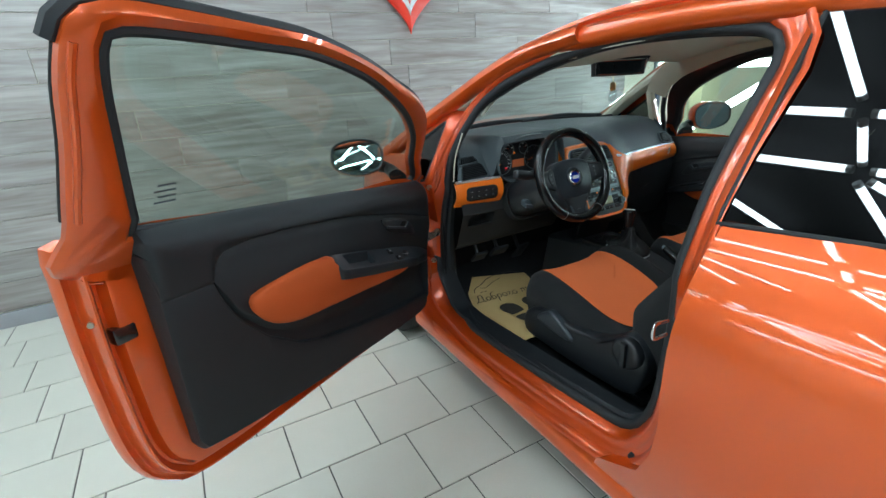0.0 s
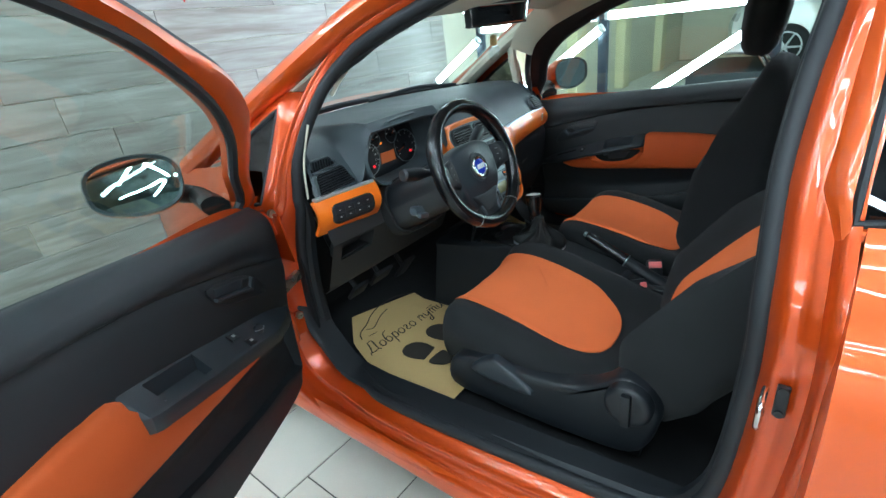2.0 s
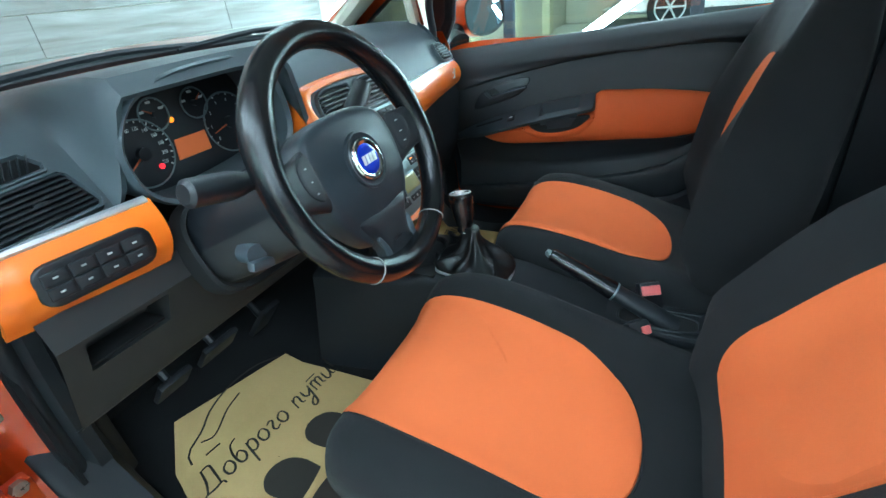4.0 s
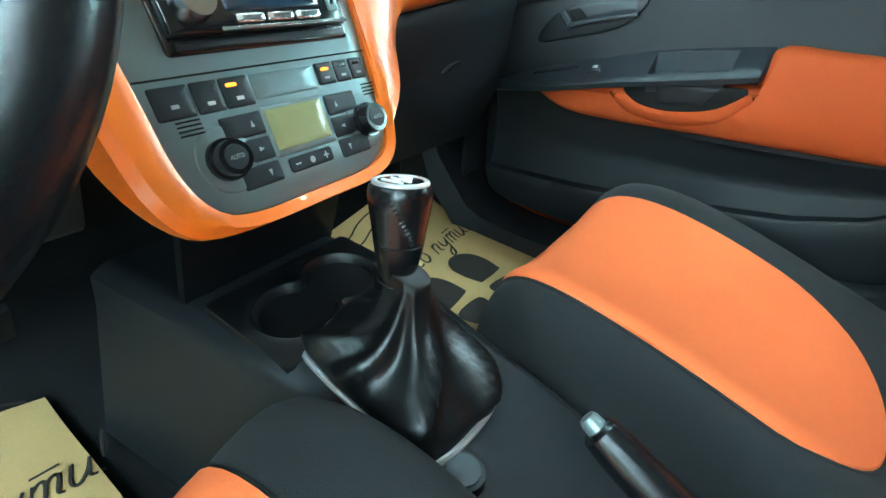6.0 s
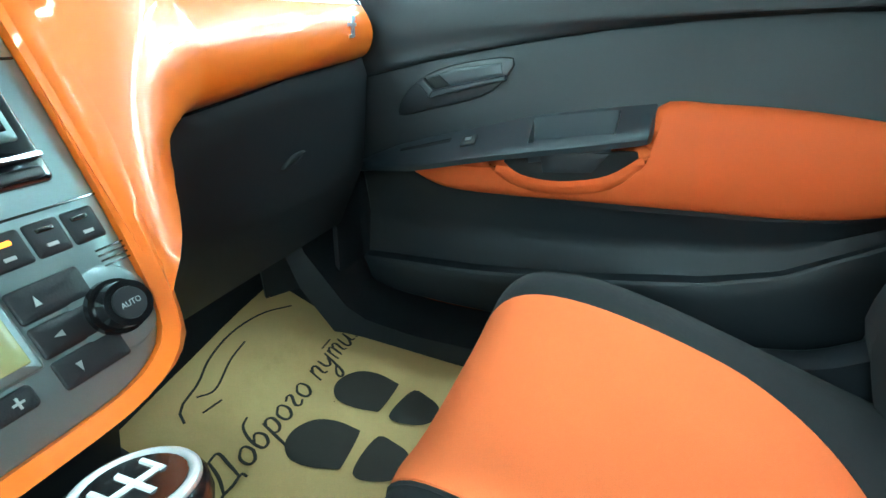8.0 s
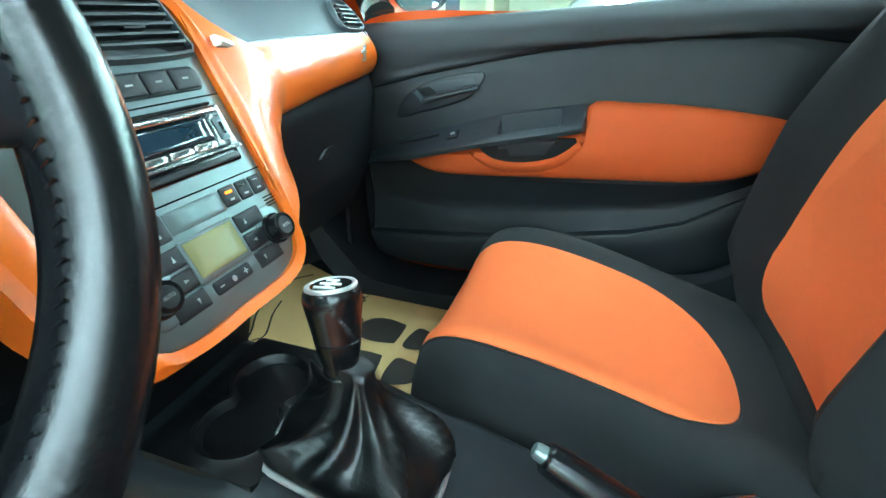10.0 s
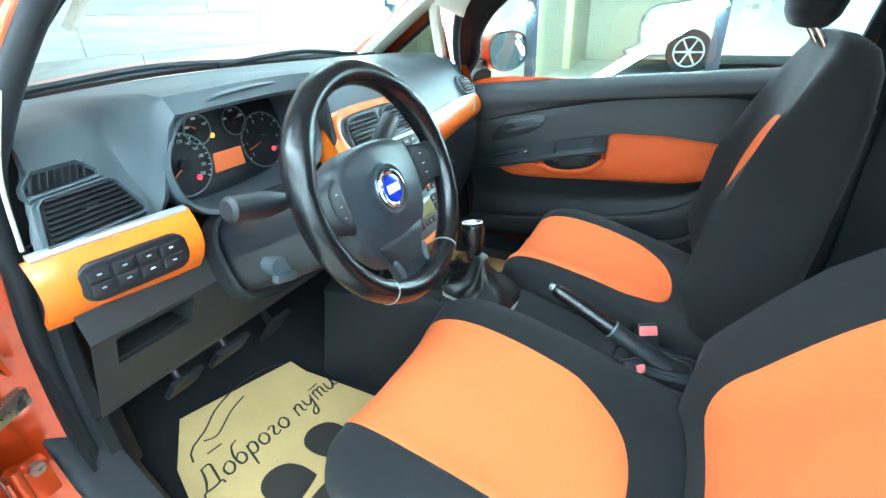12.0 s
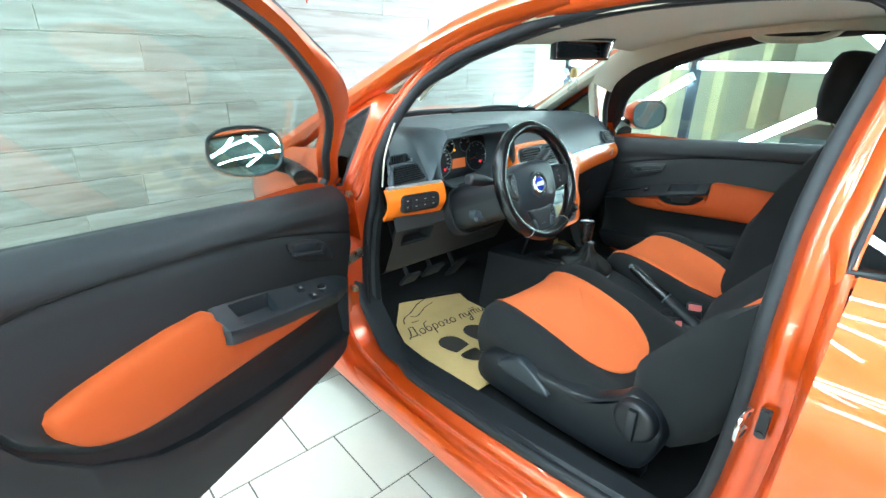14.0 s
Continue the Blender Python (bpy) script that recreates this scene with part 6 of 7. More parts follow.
for u, kind in ((0.009, 0), (0.026, 1), (0.043, 2)):
    bm = bmesh.new()
    if kind == 1:
        slab(bm, ellipse(u, 0.758, 0.0030, 0.0030, 12), stk, 0.003, 0.0051, 0.0002, 2)
    else:
        slab(bm, rect(u - 0.003, u + 0.003, 0.7575, 0.7588), stk, 0.003, 0.0051, 0.0002, 2)
        if kind == 2:
            slab(bm, rect(u - 0.0007, u + 0.0007, 0.7551, 0.7612), stk, 0.003, 0.0051, 0.0002, 2)
    part("fan_mark", bm, GREY_PRINT, face)

# ---- steering wheel ----
WC = Vector((-0.349, 0.2715, 0.993))
WN = Vector((0, -math.cos(radians(20.8)), math.sin(radians(20.8))))
WU = Vector((0, math.sin(radians(20.8)), math.cos(radians(20.8))))


def whl(u, v, w):
    return WC + Vector((u, 0, 0)) + WU * v + WN * w


wheel = thing("steering_wheel", tuple(WC), "black leather steering wheel with airbag pad and blue round emblem", "steering wheel")
bm = bmesh.new()
R0, r0 = 0.1705, 0.0184
rings = []
for k in range(96):
    t = 2 * math.pi * k / 96
    grip = 1 + 0.16 * math.exp(-((math.degrees(math.atan2(math.sin(t), math.cos(t))) - 28) / 13) ** 2) + 0.16 * math.exp(-((math.degrees(math.atan2(math.sin(t), math.cos(t))) - 152) / 13) ** 2)
    cen, rad = (R0 * math.cos(t), R0 * math.sin(t)), Vector((math.cos(t), math.sin(t)))
    rings.append([whl(cen[0] + r0 * grip * math.cos(a) * rad.x, cen[1] + r0 * grip * math.cos(a) * rad.y, r0 * grip * 1.12 * math.sin(a)) for a in (2 * math.pi * j / 16 for j in range(16))])
loft(bm, rings, True, False, True)
rim = part("rim", bm, LEATHER, wheel, "worn black leather rim")
for a in (-58, -122, 15, 165):
    bm = bmesh.new()
    t = radians(a)
    tube(bm, [whl((R0 + r0 * math.cos(b)) * math.cos(t), (R0 + r0 * math.cos(b)) * math.sin(t), r0 * 1.12 * math.sin(b)) for b in (2 * math.pi * j / 16 for j in range(16))], 0.0012, 5, True)
    part("rim_seam", bm, surface("grey_rim_stitch", rgb(130, 128, 124), 0.6) if a < 0 else LEATHER, rim)
# stitching along the inside of the grips
for a0, a1 in ((-52, 12), (168, 232)):
    bm = bmesh.new()
    for k in range(26):
        t = radians(a0 + (a1 - a0) * k / 25)
        q = radians(0.9)
        rr = R0 - r0 * 0.93
        tube(bm, [whl(rr * math.cos(t), rr * math.sin(t), 0.004), whl(rr * math.cos(t + q), rr * math.sin(t + q), 0.010)], 0.0008, 4)
    part("stitches", bm, LEATHER, rim)
# spokes
for s in (-1, 1):
    bm = bmesh.new()
    rings = []
    for u, v0, v1, d, w in ((0.03, -0.060, 0.048, 0.012, -0.026), (0.08, -0.054, 0.044, 0.012, -0.020), (0.115, -0.040, 0.036, 0.012, -0.011), (0.145, -0.032, 0.032, 0.012, -0.004), (0.168, -0.038, 0.040, 0.010, 0.0)):
        rings.append([whl(s * u, (v0 + v1) / 2 + (v1 - v0) / 2 * math.copysign(abs(math.sin(t)) ** 0.6, math.sin(t)), w + d * math.copysign(abs(math.cos(t)) ** 0.7, math.cos(t))) for t in (2 * math.pi * k / 20 for k in range(20))])
    loft(bm, rings, True, True)
    sp = part("spoke", bm, DARK_PLASTIC, wheel, "black plastic spoke")
    bm = bmesh.new()
    slab(bm, smooth_line([(s * 0.101, -0.026), (s * 0.124, -0.020), (s * 0.134, 0.0), (s * 0.128, 0.024), (s * 0.098, 0.032)], 26, True), lambda u, v, w: whl(u, v, w - 0.010 + 0.28 * (abs(u) - 0.09)), -0.004, 0.005, 0.002, 3)
    keys = part("wheel_keys", bm, BLACK_PLASTIC, sp, "black key pad on the spoke")
    for v in (0.018, 0.0, -0.016):
        bm = bmesh.new()
        slab(bm, rect(s * 0.114 - 0.0025, s * 0.114 + 0.0025, v - 0.0008, v + 0.0008), lambda u, v, w: whl(u, v, w - 0.0055 + 0.28 * (abs(u) - 0.09)), 0.0, 0.0012, 0.0003, 2)
        part("key_mark", bm, GREY_PRINT, keys)
bm = bmesh.new()
slab(bm, smooth_line([(-0.060, -0.08), (0.060, -0.08), (0.046, -0.115), (0.037, -0.138), (0.042, -0.155), (0.062, -0.166), (0.0, -0.172), (-0.062, -0.166), (-0.042, -0.155), (-0.037, -0.138), (-0.046, -0.115)], 56, True), whl, -0.030, -0.006, 0.008, 4)
part("lower_spoke", bm, DARK_PLASTIC, wheel, "black plastic lower spoke")
for s in (-1, 1):
    bm = bmesh.new()
    slab(bm, smooth_line([(s * 0.040, -0.116), (s * 0.047, -0.120), (s * 0.041, -0.138), (s * 0.046, -0.152), (s * 0.066, -0.160), (s * 0.052, -0.164), (s * 0.036, -0.157), (s * 0.031, -0.138)], 30, True), whl, -0.010, -0.0050, 0.002, 3)
    part("spoke_trim", bm, SILL_GREY, wheel, "satin grey lower spoke trim")
# airbag pad
pad = smooth_line([(0, 0.067), (-0.058, 0.062), (-0.092, 0.046), (-0.104, 0.012), (-0.101, -0.03), (-0.088, -0.074), (-0.060, -0.112), (-0.036, -0.128), (0, -0.132), (0.036, -0.128), (0.060, -0.112), (0.088, -0.074), (0.101, -0.03), (0.104, 0.012), (0.092, 0.046), (0.058, 0.062)], 80, True)


def pad_at(u, v, w):
    """The cover bulges in a broad band round the emblem and falls away to its pointed foot."""
    swell = 0.010 * math.exp(-((u + 0.003) / 0.075) ** 2 - ((v + 0.012) / 0.07) ** 2) - 0.012 * max(0.0, -v - 0.05) / 0.08
    return whl(u, v, w + (swell if w > -0.02 else 0))


bm = bmesh.new()
slab(bm, pad, pad_at, -0.048, -0.006, 0.010, 12, 0.004)
airbag = part("airbag_pad", bm, SOFT_DASH, wheel, "soft black airbag cover")
bm = bmesh.new()
loft(bm, [[whl(-0.003 + r * math.cos(t), -0.010 + r * math.sin(t), w) for t in (2 * math.pi * k / 40 for k in range(40))] for r, w in ((0.0425, 0.002), (0.0415, 0.0085), (0.0385, 0.0092), (0.0350, 0.0070), (0.0325, 0.0060))], True, False)
part("emblem_well", bm, SOFT_DASH, airbag, "raised rim round the emblem")
bm = bmesh.new()
loft(bm, [[whl(-0.003 + r * math.cos(t), -0.010 + r * math.sin(t), w) for t in (2 * math.pi * k / 40 for k in range(40))] for r, w in ((0.0325, 0.002), (0.0320, 0.0095), (0.0300, 0.0118), (0.0255, 0.0122), (0.0225, 0.0105))], True, True)
emblem = part("emblem_ring", bm, CHROME, wheel, "bright chrome emblem ring")
bm = bmesh.new()
slab(bm, ellipse(-0.003, -0.010, 0.0225, 0.0225, 36), whl, 0.0095, 0.0116, 0.0008, 4)
part("emblem_disc", bm, BLUE, emblem, "blue enamel emblem disc")
for k in range(4):
    bm = bmesh.new()
    slab(bm, rect(-0.0185 + 0.0084 * k, -0.0130 + 0.0084 * k, -0.0165, -0.0035, 0.0006), lambda u, v, w: whl(u + (v + 0.010) * 0.12, v, w), 0.0113, 0.0132, 0.0003, 2)
    part("emblem_bar", bm, RIM_PAINT, emblem, "plain silver bar")
bm = bmesh.new()
tube(bm, [pad_at(0.008 + 0.019 * math.cos(t), -0.106 + 0.0036 * math.sin(t), -0.0035) for t in (2 * math.pi * k / 28 for k in range(28))], 0.0008, 4, True)
slab(bm, rect(-0.007, 0.023, -0.1075, -0.1045), pad_at, -0.006, -0.0030, 0.0004, 2)
part("pad_mark", bm, DARK_PLASTIC, airbag)
# column, stalks, ignition
column = thing("steering_column", (-0.364, 0.42, 0.9), "grey plastic steering column shroud with two control stalks", "steering column")
FW = -WN
rings = []
for d, hw, hh, drop in ((0.045, 0.060, 0.052, 0.0), (0.065, 0.080, 0.066, 0.004), (0.12, 0.096, 0.074, 0.012), (0.20, 0.110, 0.078, 0.018), (0.27, 0.118, 0.080, 0.022), (0.34, 0.122, 0.080, 0.024)):
    c = WC + FW * d - WU * drop
    rings.append([c + Vector((hw * math.copysign(abs(math.cos(t)) ** 0.55, math.cos(t)), 0, 0)) + WU * (hh * math.copysign(abs(math.sin(t)) ** 0.6, math.sin(t)) - 0.012) for t in (2 * math.pi * (k - 8) / 48 for k in range(48))])
bm = bmesh.new()
c = WC + FW * 0.285 - WU * 0.03
loft(bm, [[c + FW * d + Vector((w * math.copysign(abs(math.cos(t)) ** 0.6, math.cos(t)), 0, 0)) + WU * (h * math.copysign(abs(math.sin(t)) ** 0.6, math.sin(t)) - 0.012) for t in (2 * math.pi * k / 40 for k in range(40))]
          for d, w, h in ((0.035, 0.136, 0.094), (0.0, 0.134, 0.092), (-0.005, 0.129, 0.088), (0.01, 0.118, 0.080))], True, False)
part("column_collar", bm, RECESS_SHADE, column, "black collar round the column")
for nm, ks, m, lb in (("upper_shroud", range(8, 33), DARK_PLASTIC, "black upper column shroud"), ("lower_shroud", list(range(32, 48)) + list(range(0, 9)), GREY_DASH, "dark grey lower column shroud")):
    bm = bmesh.new()
    loft(bm, [[r[k] for k in ks] for r in rings], False, False)
    loft(bm, [[rings[0][k] for k in ks], [rings[0][k].lerp(WC + FW * 0.04, 0.9) for k in ks]], False, False)
    part(nm, bm, m, column, lb)
for s, tip in ((-1, Vector((-0.574, 0.358, 1.016))), (1, Vector((-0.148, 0.388, 1.047)))):
    bm = bmesh.new()
    a = WC + FW * 0.085 + Vector((s * 0.07, 0, 0)) + WU * 0.02
    d = (tip - a)
    tube(bm, [a, a + d * 0.35, a + d * 0.52, a + d * 0.60, a + d * 0.97, tip], [0.010, 0.011, 0.0165, 0.0185, 0.0175, 0.012], 14)
    st = part("control_stalk", bm, DARK_PLASTIC, column, "black control stalk with a fat grip")
    dn = d.normalized()
    q = (WN - dn * WN.dot(dn)).normalized()
    for k in range(4):
        bm = bmesh.new()
        c = a + d * (0.64 + 0.08 * k) + q * 0.0158
        side = dn.cross(q)
        loft(bm, [[c + dn * x * 0.003 + side * y * 0.0022 + q * h for x, y in ((-1, -1), (1, -1), (1, 1), (-1, 1))] for h in (-0.001, 0.0012)], True, True)
        part("stalk_mark", bm, GREY_PRINT, st)
bm = bmesh.new()
cyl(bm, (-0.452, 0.445, 0.862), (-0.462, 0.410, 0.868), 0.018, 0.016, 18)
box(bm, (-0.475, 0.392, 0.862), (0.042, 0.016, 0.016), 0.006, Matrix.Rotation(radians(15), 3, "Y"))
part("tilt_lever", bm, SILL_GREY, column, "grey adjusting lever")

# ---- tunnel console, gear lever, handbrake ----
console = thing("tunnel_console", (0, 0.2, 0.34), "black tunnel console with cup holders", "car console")


def tunnel(u, v):
    y = 0.66 - 1.05 * u
    top = float(np.interp(y, (-0.39, -0.15, 0.0, 0.15, 0.36, 0.40, 0.56, 0.66), (0.50, 0.515, 0.535, 0.575, 0.612, 0.60, 0.59, 0.585)))
    hw = float(np.interp(y, (-0.39, -0.1, 0.2, 0.45, 0.66), (0.085, 0.085, 0.092, 0.115, 0.14)))
    a = 2 * v - 1
    prof = float(np.interp(abs(a), (0, 0.5, 0.62, 0.7, 1.0), (0.0, 0.0, -0.012, -0.05, -0.27)))
    xx = float(np.interp(abs(a), (0, 0.5, 0.62, 0.7, 1.0), (0.0, 0.80, 0.97, 1.0, 1.35)))
    x = 0.015 + math.copysign(hw * xx, a)
    if -0.072 < x < 0.108 and 0.344 < y < 0.452:
        top -= 0.075
    return (x, y, top + prof)


bm = bmesh.new()
sheet(bm, tunnel, 84, 64)
part("console_shell", bm, BLACK_PLASTIC, console, "black grained console moulding")
cups = []
for cx, cy, start in ((-0.024, 0.388, 10), (0.046, 0.400, 190)):
    cups += [(cx + 0.040 * math.cos(radians(start + q)), cy + 0.040 * math.sin(radians(start + q))) for q in np.linspace(42, 318, 30)]
cups = smooth_line(cups, 96, True)
mid = np.array((0.011, 0.394))


def plate_point(p):
    """Where the ray from the middle of the cups through p leaves the plate."""
    d = np.array(p) - mid
    f = min([q for q in ((-0.080 - mid[0]) / d[0] if d[0] < 0 else 9, (0.116 - mid[0]) / d[0] if d[0] > 0 else 9, (0.330 - mid[1]) / d[1] if d[1] < 0 else 9, (0.470 - mid[1]) / d[1] if d[1] > 0 else 9)])
    return mid + d * f


# plate and wells carry the overhang's shade in their colour
bm = bmesh.new()
loft(bm, [[(*plate_point(p), 0.590) for p in cups], [(*plate_point(p), 0.607) for p in cups]] + [[(u, v, z) for u, v in offset_line(cups, d)] for d, z in ((0.012, 0.611), (0.007, 0.615), (0.003, 0.615), (0.0, 0.610), (-0.002, 0.600))], True, False)
cup = part("cup_holder", bm, SHADED_TRAY, console, "black double cup holder rim, darkened for shade under the stack")
bm = bmesh.new()
loft(bm, [[(u, v, z) for u, v in offset_line(cups, d)] for d, z in ((-0.002, 0.604), (-0.004, 0.57), (-0.006, 0.546), (-0.012, 0.542))], True, True)
part("cup_well", bm, SHADED_TRAY, cup, "black cup wells darkened for shade")
for cx, cy in ((-0.024, 0.388), (0.046, 0.400)):
    bm = bmesh.new()
    tube(bm, [(cx + 0.024 * math.cos(t), cy + 0.024 * math.sin(t), 0.544) for t in (2 * math.pi * k / 24 for k in range(24))], 0.0018, 5, True)
    part("cup_ring", bm, BLACK_PLASTIC, cup)
bm = bmesh.new()
cyl(bm, (-0.045, 0.156, 0.56), (-0.045, 0.156, 0.583), 0.020, 0.0185, 26)
socket = part("socket_cover", bm, DARK_PLASTIC, console, "round power socket cover")
bm = bmesh.new()
cyl(bm, (-0.045, 0.156, 0.581), (-0.045, 0.156, 0.5855), 0.0150, 0.0145, 24)
part("socket_cap", bm, SILL_GREY, socket, "grey socket cap")

lever = thing("gear_lever", (0.0, 0.275, 0.61), "black leather gear lever with a chrome-topped knob and gaiter", "gear lever")
frame_o = smooth_line([(-0.060, 0.312), (-0.050, 0.332), (0.0, 0.344), (0.050, 0.340), (0.066, 0.318), (0.063, 0.24), (0.046, 0.190), (0.018, 0.174), (-0.046, 0.176), (-0.063, 0.198)], 96, True)
def on_top(u, v, w):
    return (u, v, 0.604 + 0.16 * (v - 0.30) + w)
bm = bmesh.new()
tube(bm, [on_top(u, v, 0.001) for u, v in offset_line(frame_o, 0.003)], 0.0034, 8, True)
part("gaiter_frame", bm, SILVER, lever, "silver gaiter frame")
bm = bmesh.new()
rings = []
fc = frame_o.mean(0)
levels = ((1.0, 0.0), (1.05, 0.008), (1.05, 0.016), (0.99, 0.024), (0.91, 0.030), (0.83, 0.035), (0.73, 0.040), (0.62, 0.045), (0.51, 0.051), (0.42, 0.058), (0.345, 0.066), (0.29, 0.075), (0.25, 0.084), (0.232, 0.093), (0.226, 0.100))


def crumple(t, i):
    """Soft leather folds that run aslant down from the collar."""
    q = i / 14
    a = t + 0.9 * q
    fold = 0.24 * math.exp(-((math.sin(1.5 * a + 0.4)) / 0.22) ** 2) + 0.20 * math.exp(-((math.sin(2.0 * a - 1.1 + 1.8 * q)) / 0.16) ** 2) + 0.05 * math.sin(5 * a + 3 * q) + 0.03 * math.sin(9 * a - 5 * q) - 0.12
    return fold * math.sin(math.pi * min(1.0, (i + 0.6) / 14.0)) ** 1.2


for i, (f, h) in enumerate(levels):
    ring = []
    for k, p in enumerate(frame_o):
        fold = crumple(2 * math.pi * k / 96, i)
        q = fc + (p - fc) * f * (1 + fold)
        ring.append(on_top(q[0] + 0.012 * i / 14, q[1] + 0.008 * i / 14, h + 0.035 * fold))
    rings.append(ring)
loft(bm, rings, True, True)
part("gaiter", bm, GAITER, lever, "folded black leather gaiter", 80)
bm = bmesh.new()
tube(bm, [Vector((0.012, 0.281, 0.690)) + Vector((0.0165 * math.cos(t), 0.0165 * math.sin(t), -0.003)) for t in (2 * math.pi * k / 24 for k in range(24))], 0.0022, 6, True)
part("gaiter_collar", bm, LEATHER, lever)
KB, KT = Vector((0.012, 0.281, 0.690)), Vector((0.028, 0.294, 0.776))
ax = (KT - KB).normalized()
bm = bmesh.new()
tube(bm, [KB + ax * h for h in (-0.006, 0.0, 0.006, 0.014, 0.024, 0.0305, 0.0315)], [0.0155, 0.0165, 0.0175, 0.0195, 0.0218, 0.0226, 0.0215], 28)
part("knob_sleeve", bm, LEATHER, lever, "black leather sleeve below the knob")
bm = bmesh.new()
tube(bm, [KB + ax * h for h in (0.0312, 0.0322, 0.040, 0.052, 0.064, 0.074, 0.081, 0.084)], [0.0218, 0.0230, 0.0238, 0.0255, 0.0275, 0.0287, 0.0276, 0.0254], 28)
knob = part("knob", bm, LEATHER, lever, "worn black leather gear knob")
side_a = (Vector((-0.75, -0.66, 0)) - ax * Vector((-0.75, -0.66, 0)).dot(ax)).normalized()
side_b = ax.cross(side_a)
for k in range(12):
    h = 0.036 + 0.0034 * k
    r = float(np.interp(h, (0.032, 0.052, 0.074), (0.0232, 0.0256, 0.0286)))
    a = 0.5 - 0.075 * k
    bm = bmesh.new()
    tube(bm, [KB + ax * (h - 0.0008) + (side_a * math.cos(a - 0.05) + side_b * math.sin(a - 0.05)) * r, KB + ax * (h + 0.0012) + (side_a * math.cos(a + 0.06) + side_b * math.sin(a + 0.06)) * (r + 0.0003)], 0.0006, 5)
    part("stitch", bm, LEATHER, knob)
bm = bmesh.new()
tube(bm, [KB + ax * 0.0848 + (side_a * math.cos(a) + side_b * math.sin(a)) * 0.0226 for a in np.linspace(0, 2 * math.pi, 40, endpoint=False)], 0.0027, 10, True)
part("knob_ring", bm, SILVER, lever, "chrome ring on the knob")
bm = bmesh.new()
tube(bm, [KB + ax * h for h in (0.0845, 0.0864)], [0.0200, 0.0200], 26)
cap = part("knob_cap", bm, GLOSS_BLACK, lever)
kx = Vector((1, 0, 0)) - ax * ax.x
kx.normalize()
ky = ax.cross(kx)
bm = bmesh.new()
for (a0, b0), (a1, b1) in (((-0.010, 0.009), (-0.010, -0.009)), ((0, 0.009), (0, -0.009)), ((0.010, 0.009), (0.010, -0.002)), ((-0.010, 0), (0.010, 0))):
    tube(bm, [KB + ax * 0.0862 + kx * a0 * 1.1 + ky * b0 * 1.25, KB + ax * 0.0862 + kx * a1 * 1.1 + ky * b1 * 1.25], 0.0018, 6)
part("shift_pattern", bm, WHITE_PRINT, cap, "white shift pattern lines")

brake = thing("handbrake", (0.0, -0.1, 0.52), "black leather-gripped handbrake lever with a silver button", "handbrake")
h0, h1 = Vector((0.0, -0.185, 0.522)), Vector((0.0, 0.088, 0.664))
hd = h1 - h0
bm = bmesh.new()
tube(bm, [h0 + hd * f for f in (0, 0.2, 0.44, 0.47)], [0.024, 0.024, 0.021, 0.020], 14, flat=0.8)
part("lever_arm", bm, BLACK_PLASTIC, brake)
bm = bmesh.new()
tube(bm, [h0 + hd * f for f in (0.46, 0.50, 0.6, 0.75, 0.9, 0.955, 0.965)], [0.0205, 0.0205, 0.0185, 0.0175, 0.0165, 0.0145, 0.011], 16)
part("grip", bm, LEATHER, brake, "black leather grip")
bm = bmesh.new()
tube(bm, [h0 + hd * f for f in (0.455, 0.468)], [0.0212, 0.0212], 16)
part("grip_ring", bm, STACK, brake)
bm = bmesh.new()
tube(bm, [h0 + hd * f for f in (0.95, 0.985, 0.998, 1.0)], [0.0085, 0.008, 0.006, 0.003], 12)
part("release_button", bm, STACK, brake, "silver release button")
bm = bmesh.new()
box(bm, (0.0, -0.145, 0.517), (0.104, 0.21, 0.026), 0.008)
panel = part("lever_panel", bm, DARK_PLASTIC, brake, "black panel round the lever slot")
# shallow black plate that paints the slot's inner shade
bm = bmesh.new()
loft(bm, [[(0.027 * f * math.copysign(abs(math.cos(a)) ** 0.6, math.cos(a)), -0.150 + 0.078 * f * math.copysign(abs(math.sin(a)) ** 0.6, math.sin(a)), z) for a in np.linspace(0, 2 * math.pi, 36, endpoint=False)] for f, z in ((1.0, 0.528), (0.98, 0.5312))], True, True)
part("slot_shade", bm, RECESS_SHADE, panel, "flat black plate for the shade in the slot")
bm = bmesh.new()
tube(bm, [(0.029 * math.copysign(abs(math.cos(a)) ** 0.6, math.cos(a)), -0.150 + 0.080 * math.copysign(abs(math.sin(a)) ** 0.6, math.sin(a)), 0.531) for a in np.linspace(0, 2 * math.pi, 40, endpoint=False)], 0.0032, 6, True)
part("slot_rim", bm, BLACK_PLASTIC, panel)
for x in (-0.041, 0.041):
    bm = bmesh.new()
    tube(bm, [(x, -0.232, 0.530), (x, -0.15, 0.530), (x, -0.065, 0.530)], 0.0024, 6)
    part("panel_rib", bm, BLACK_PLASTIC, panel)

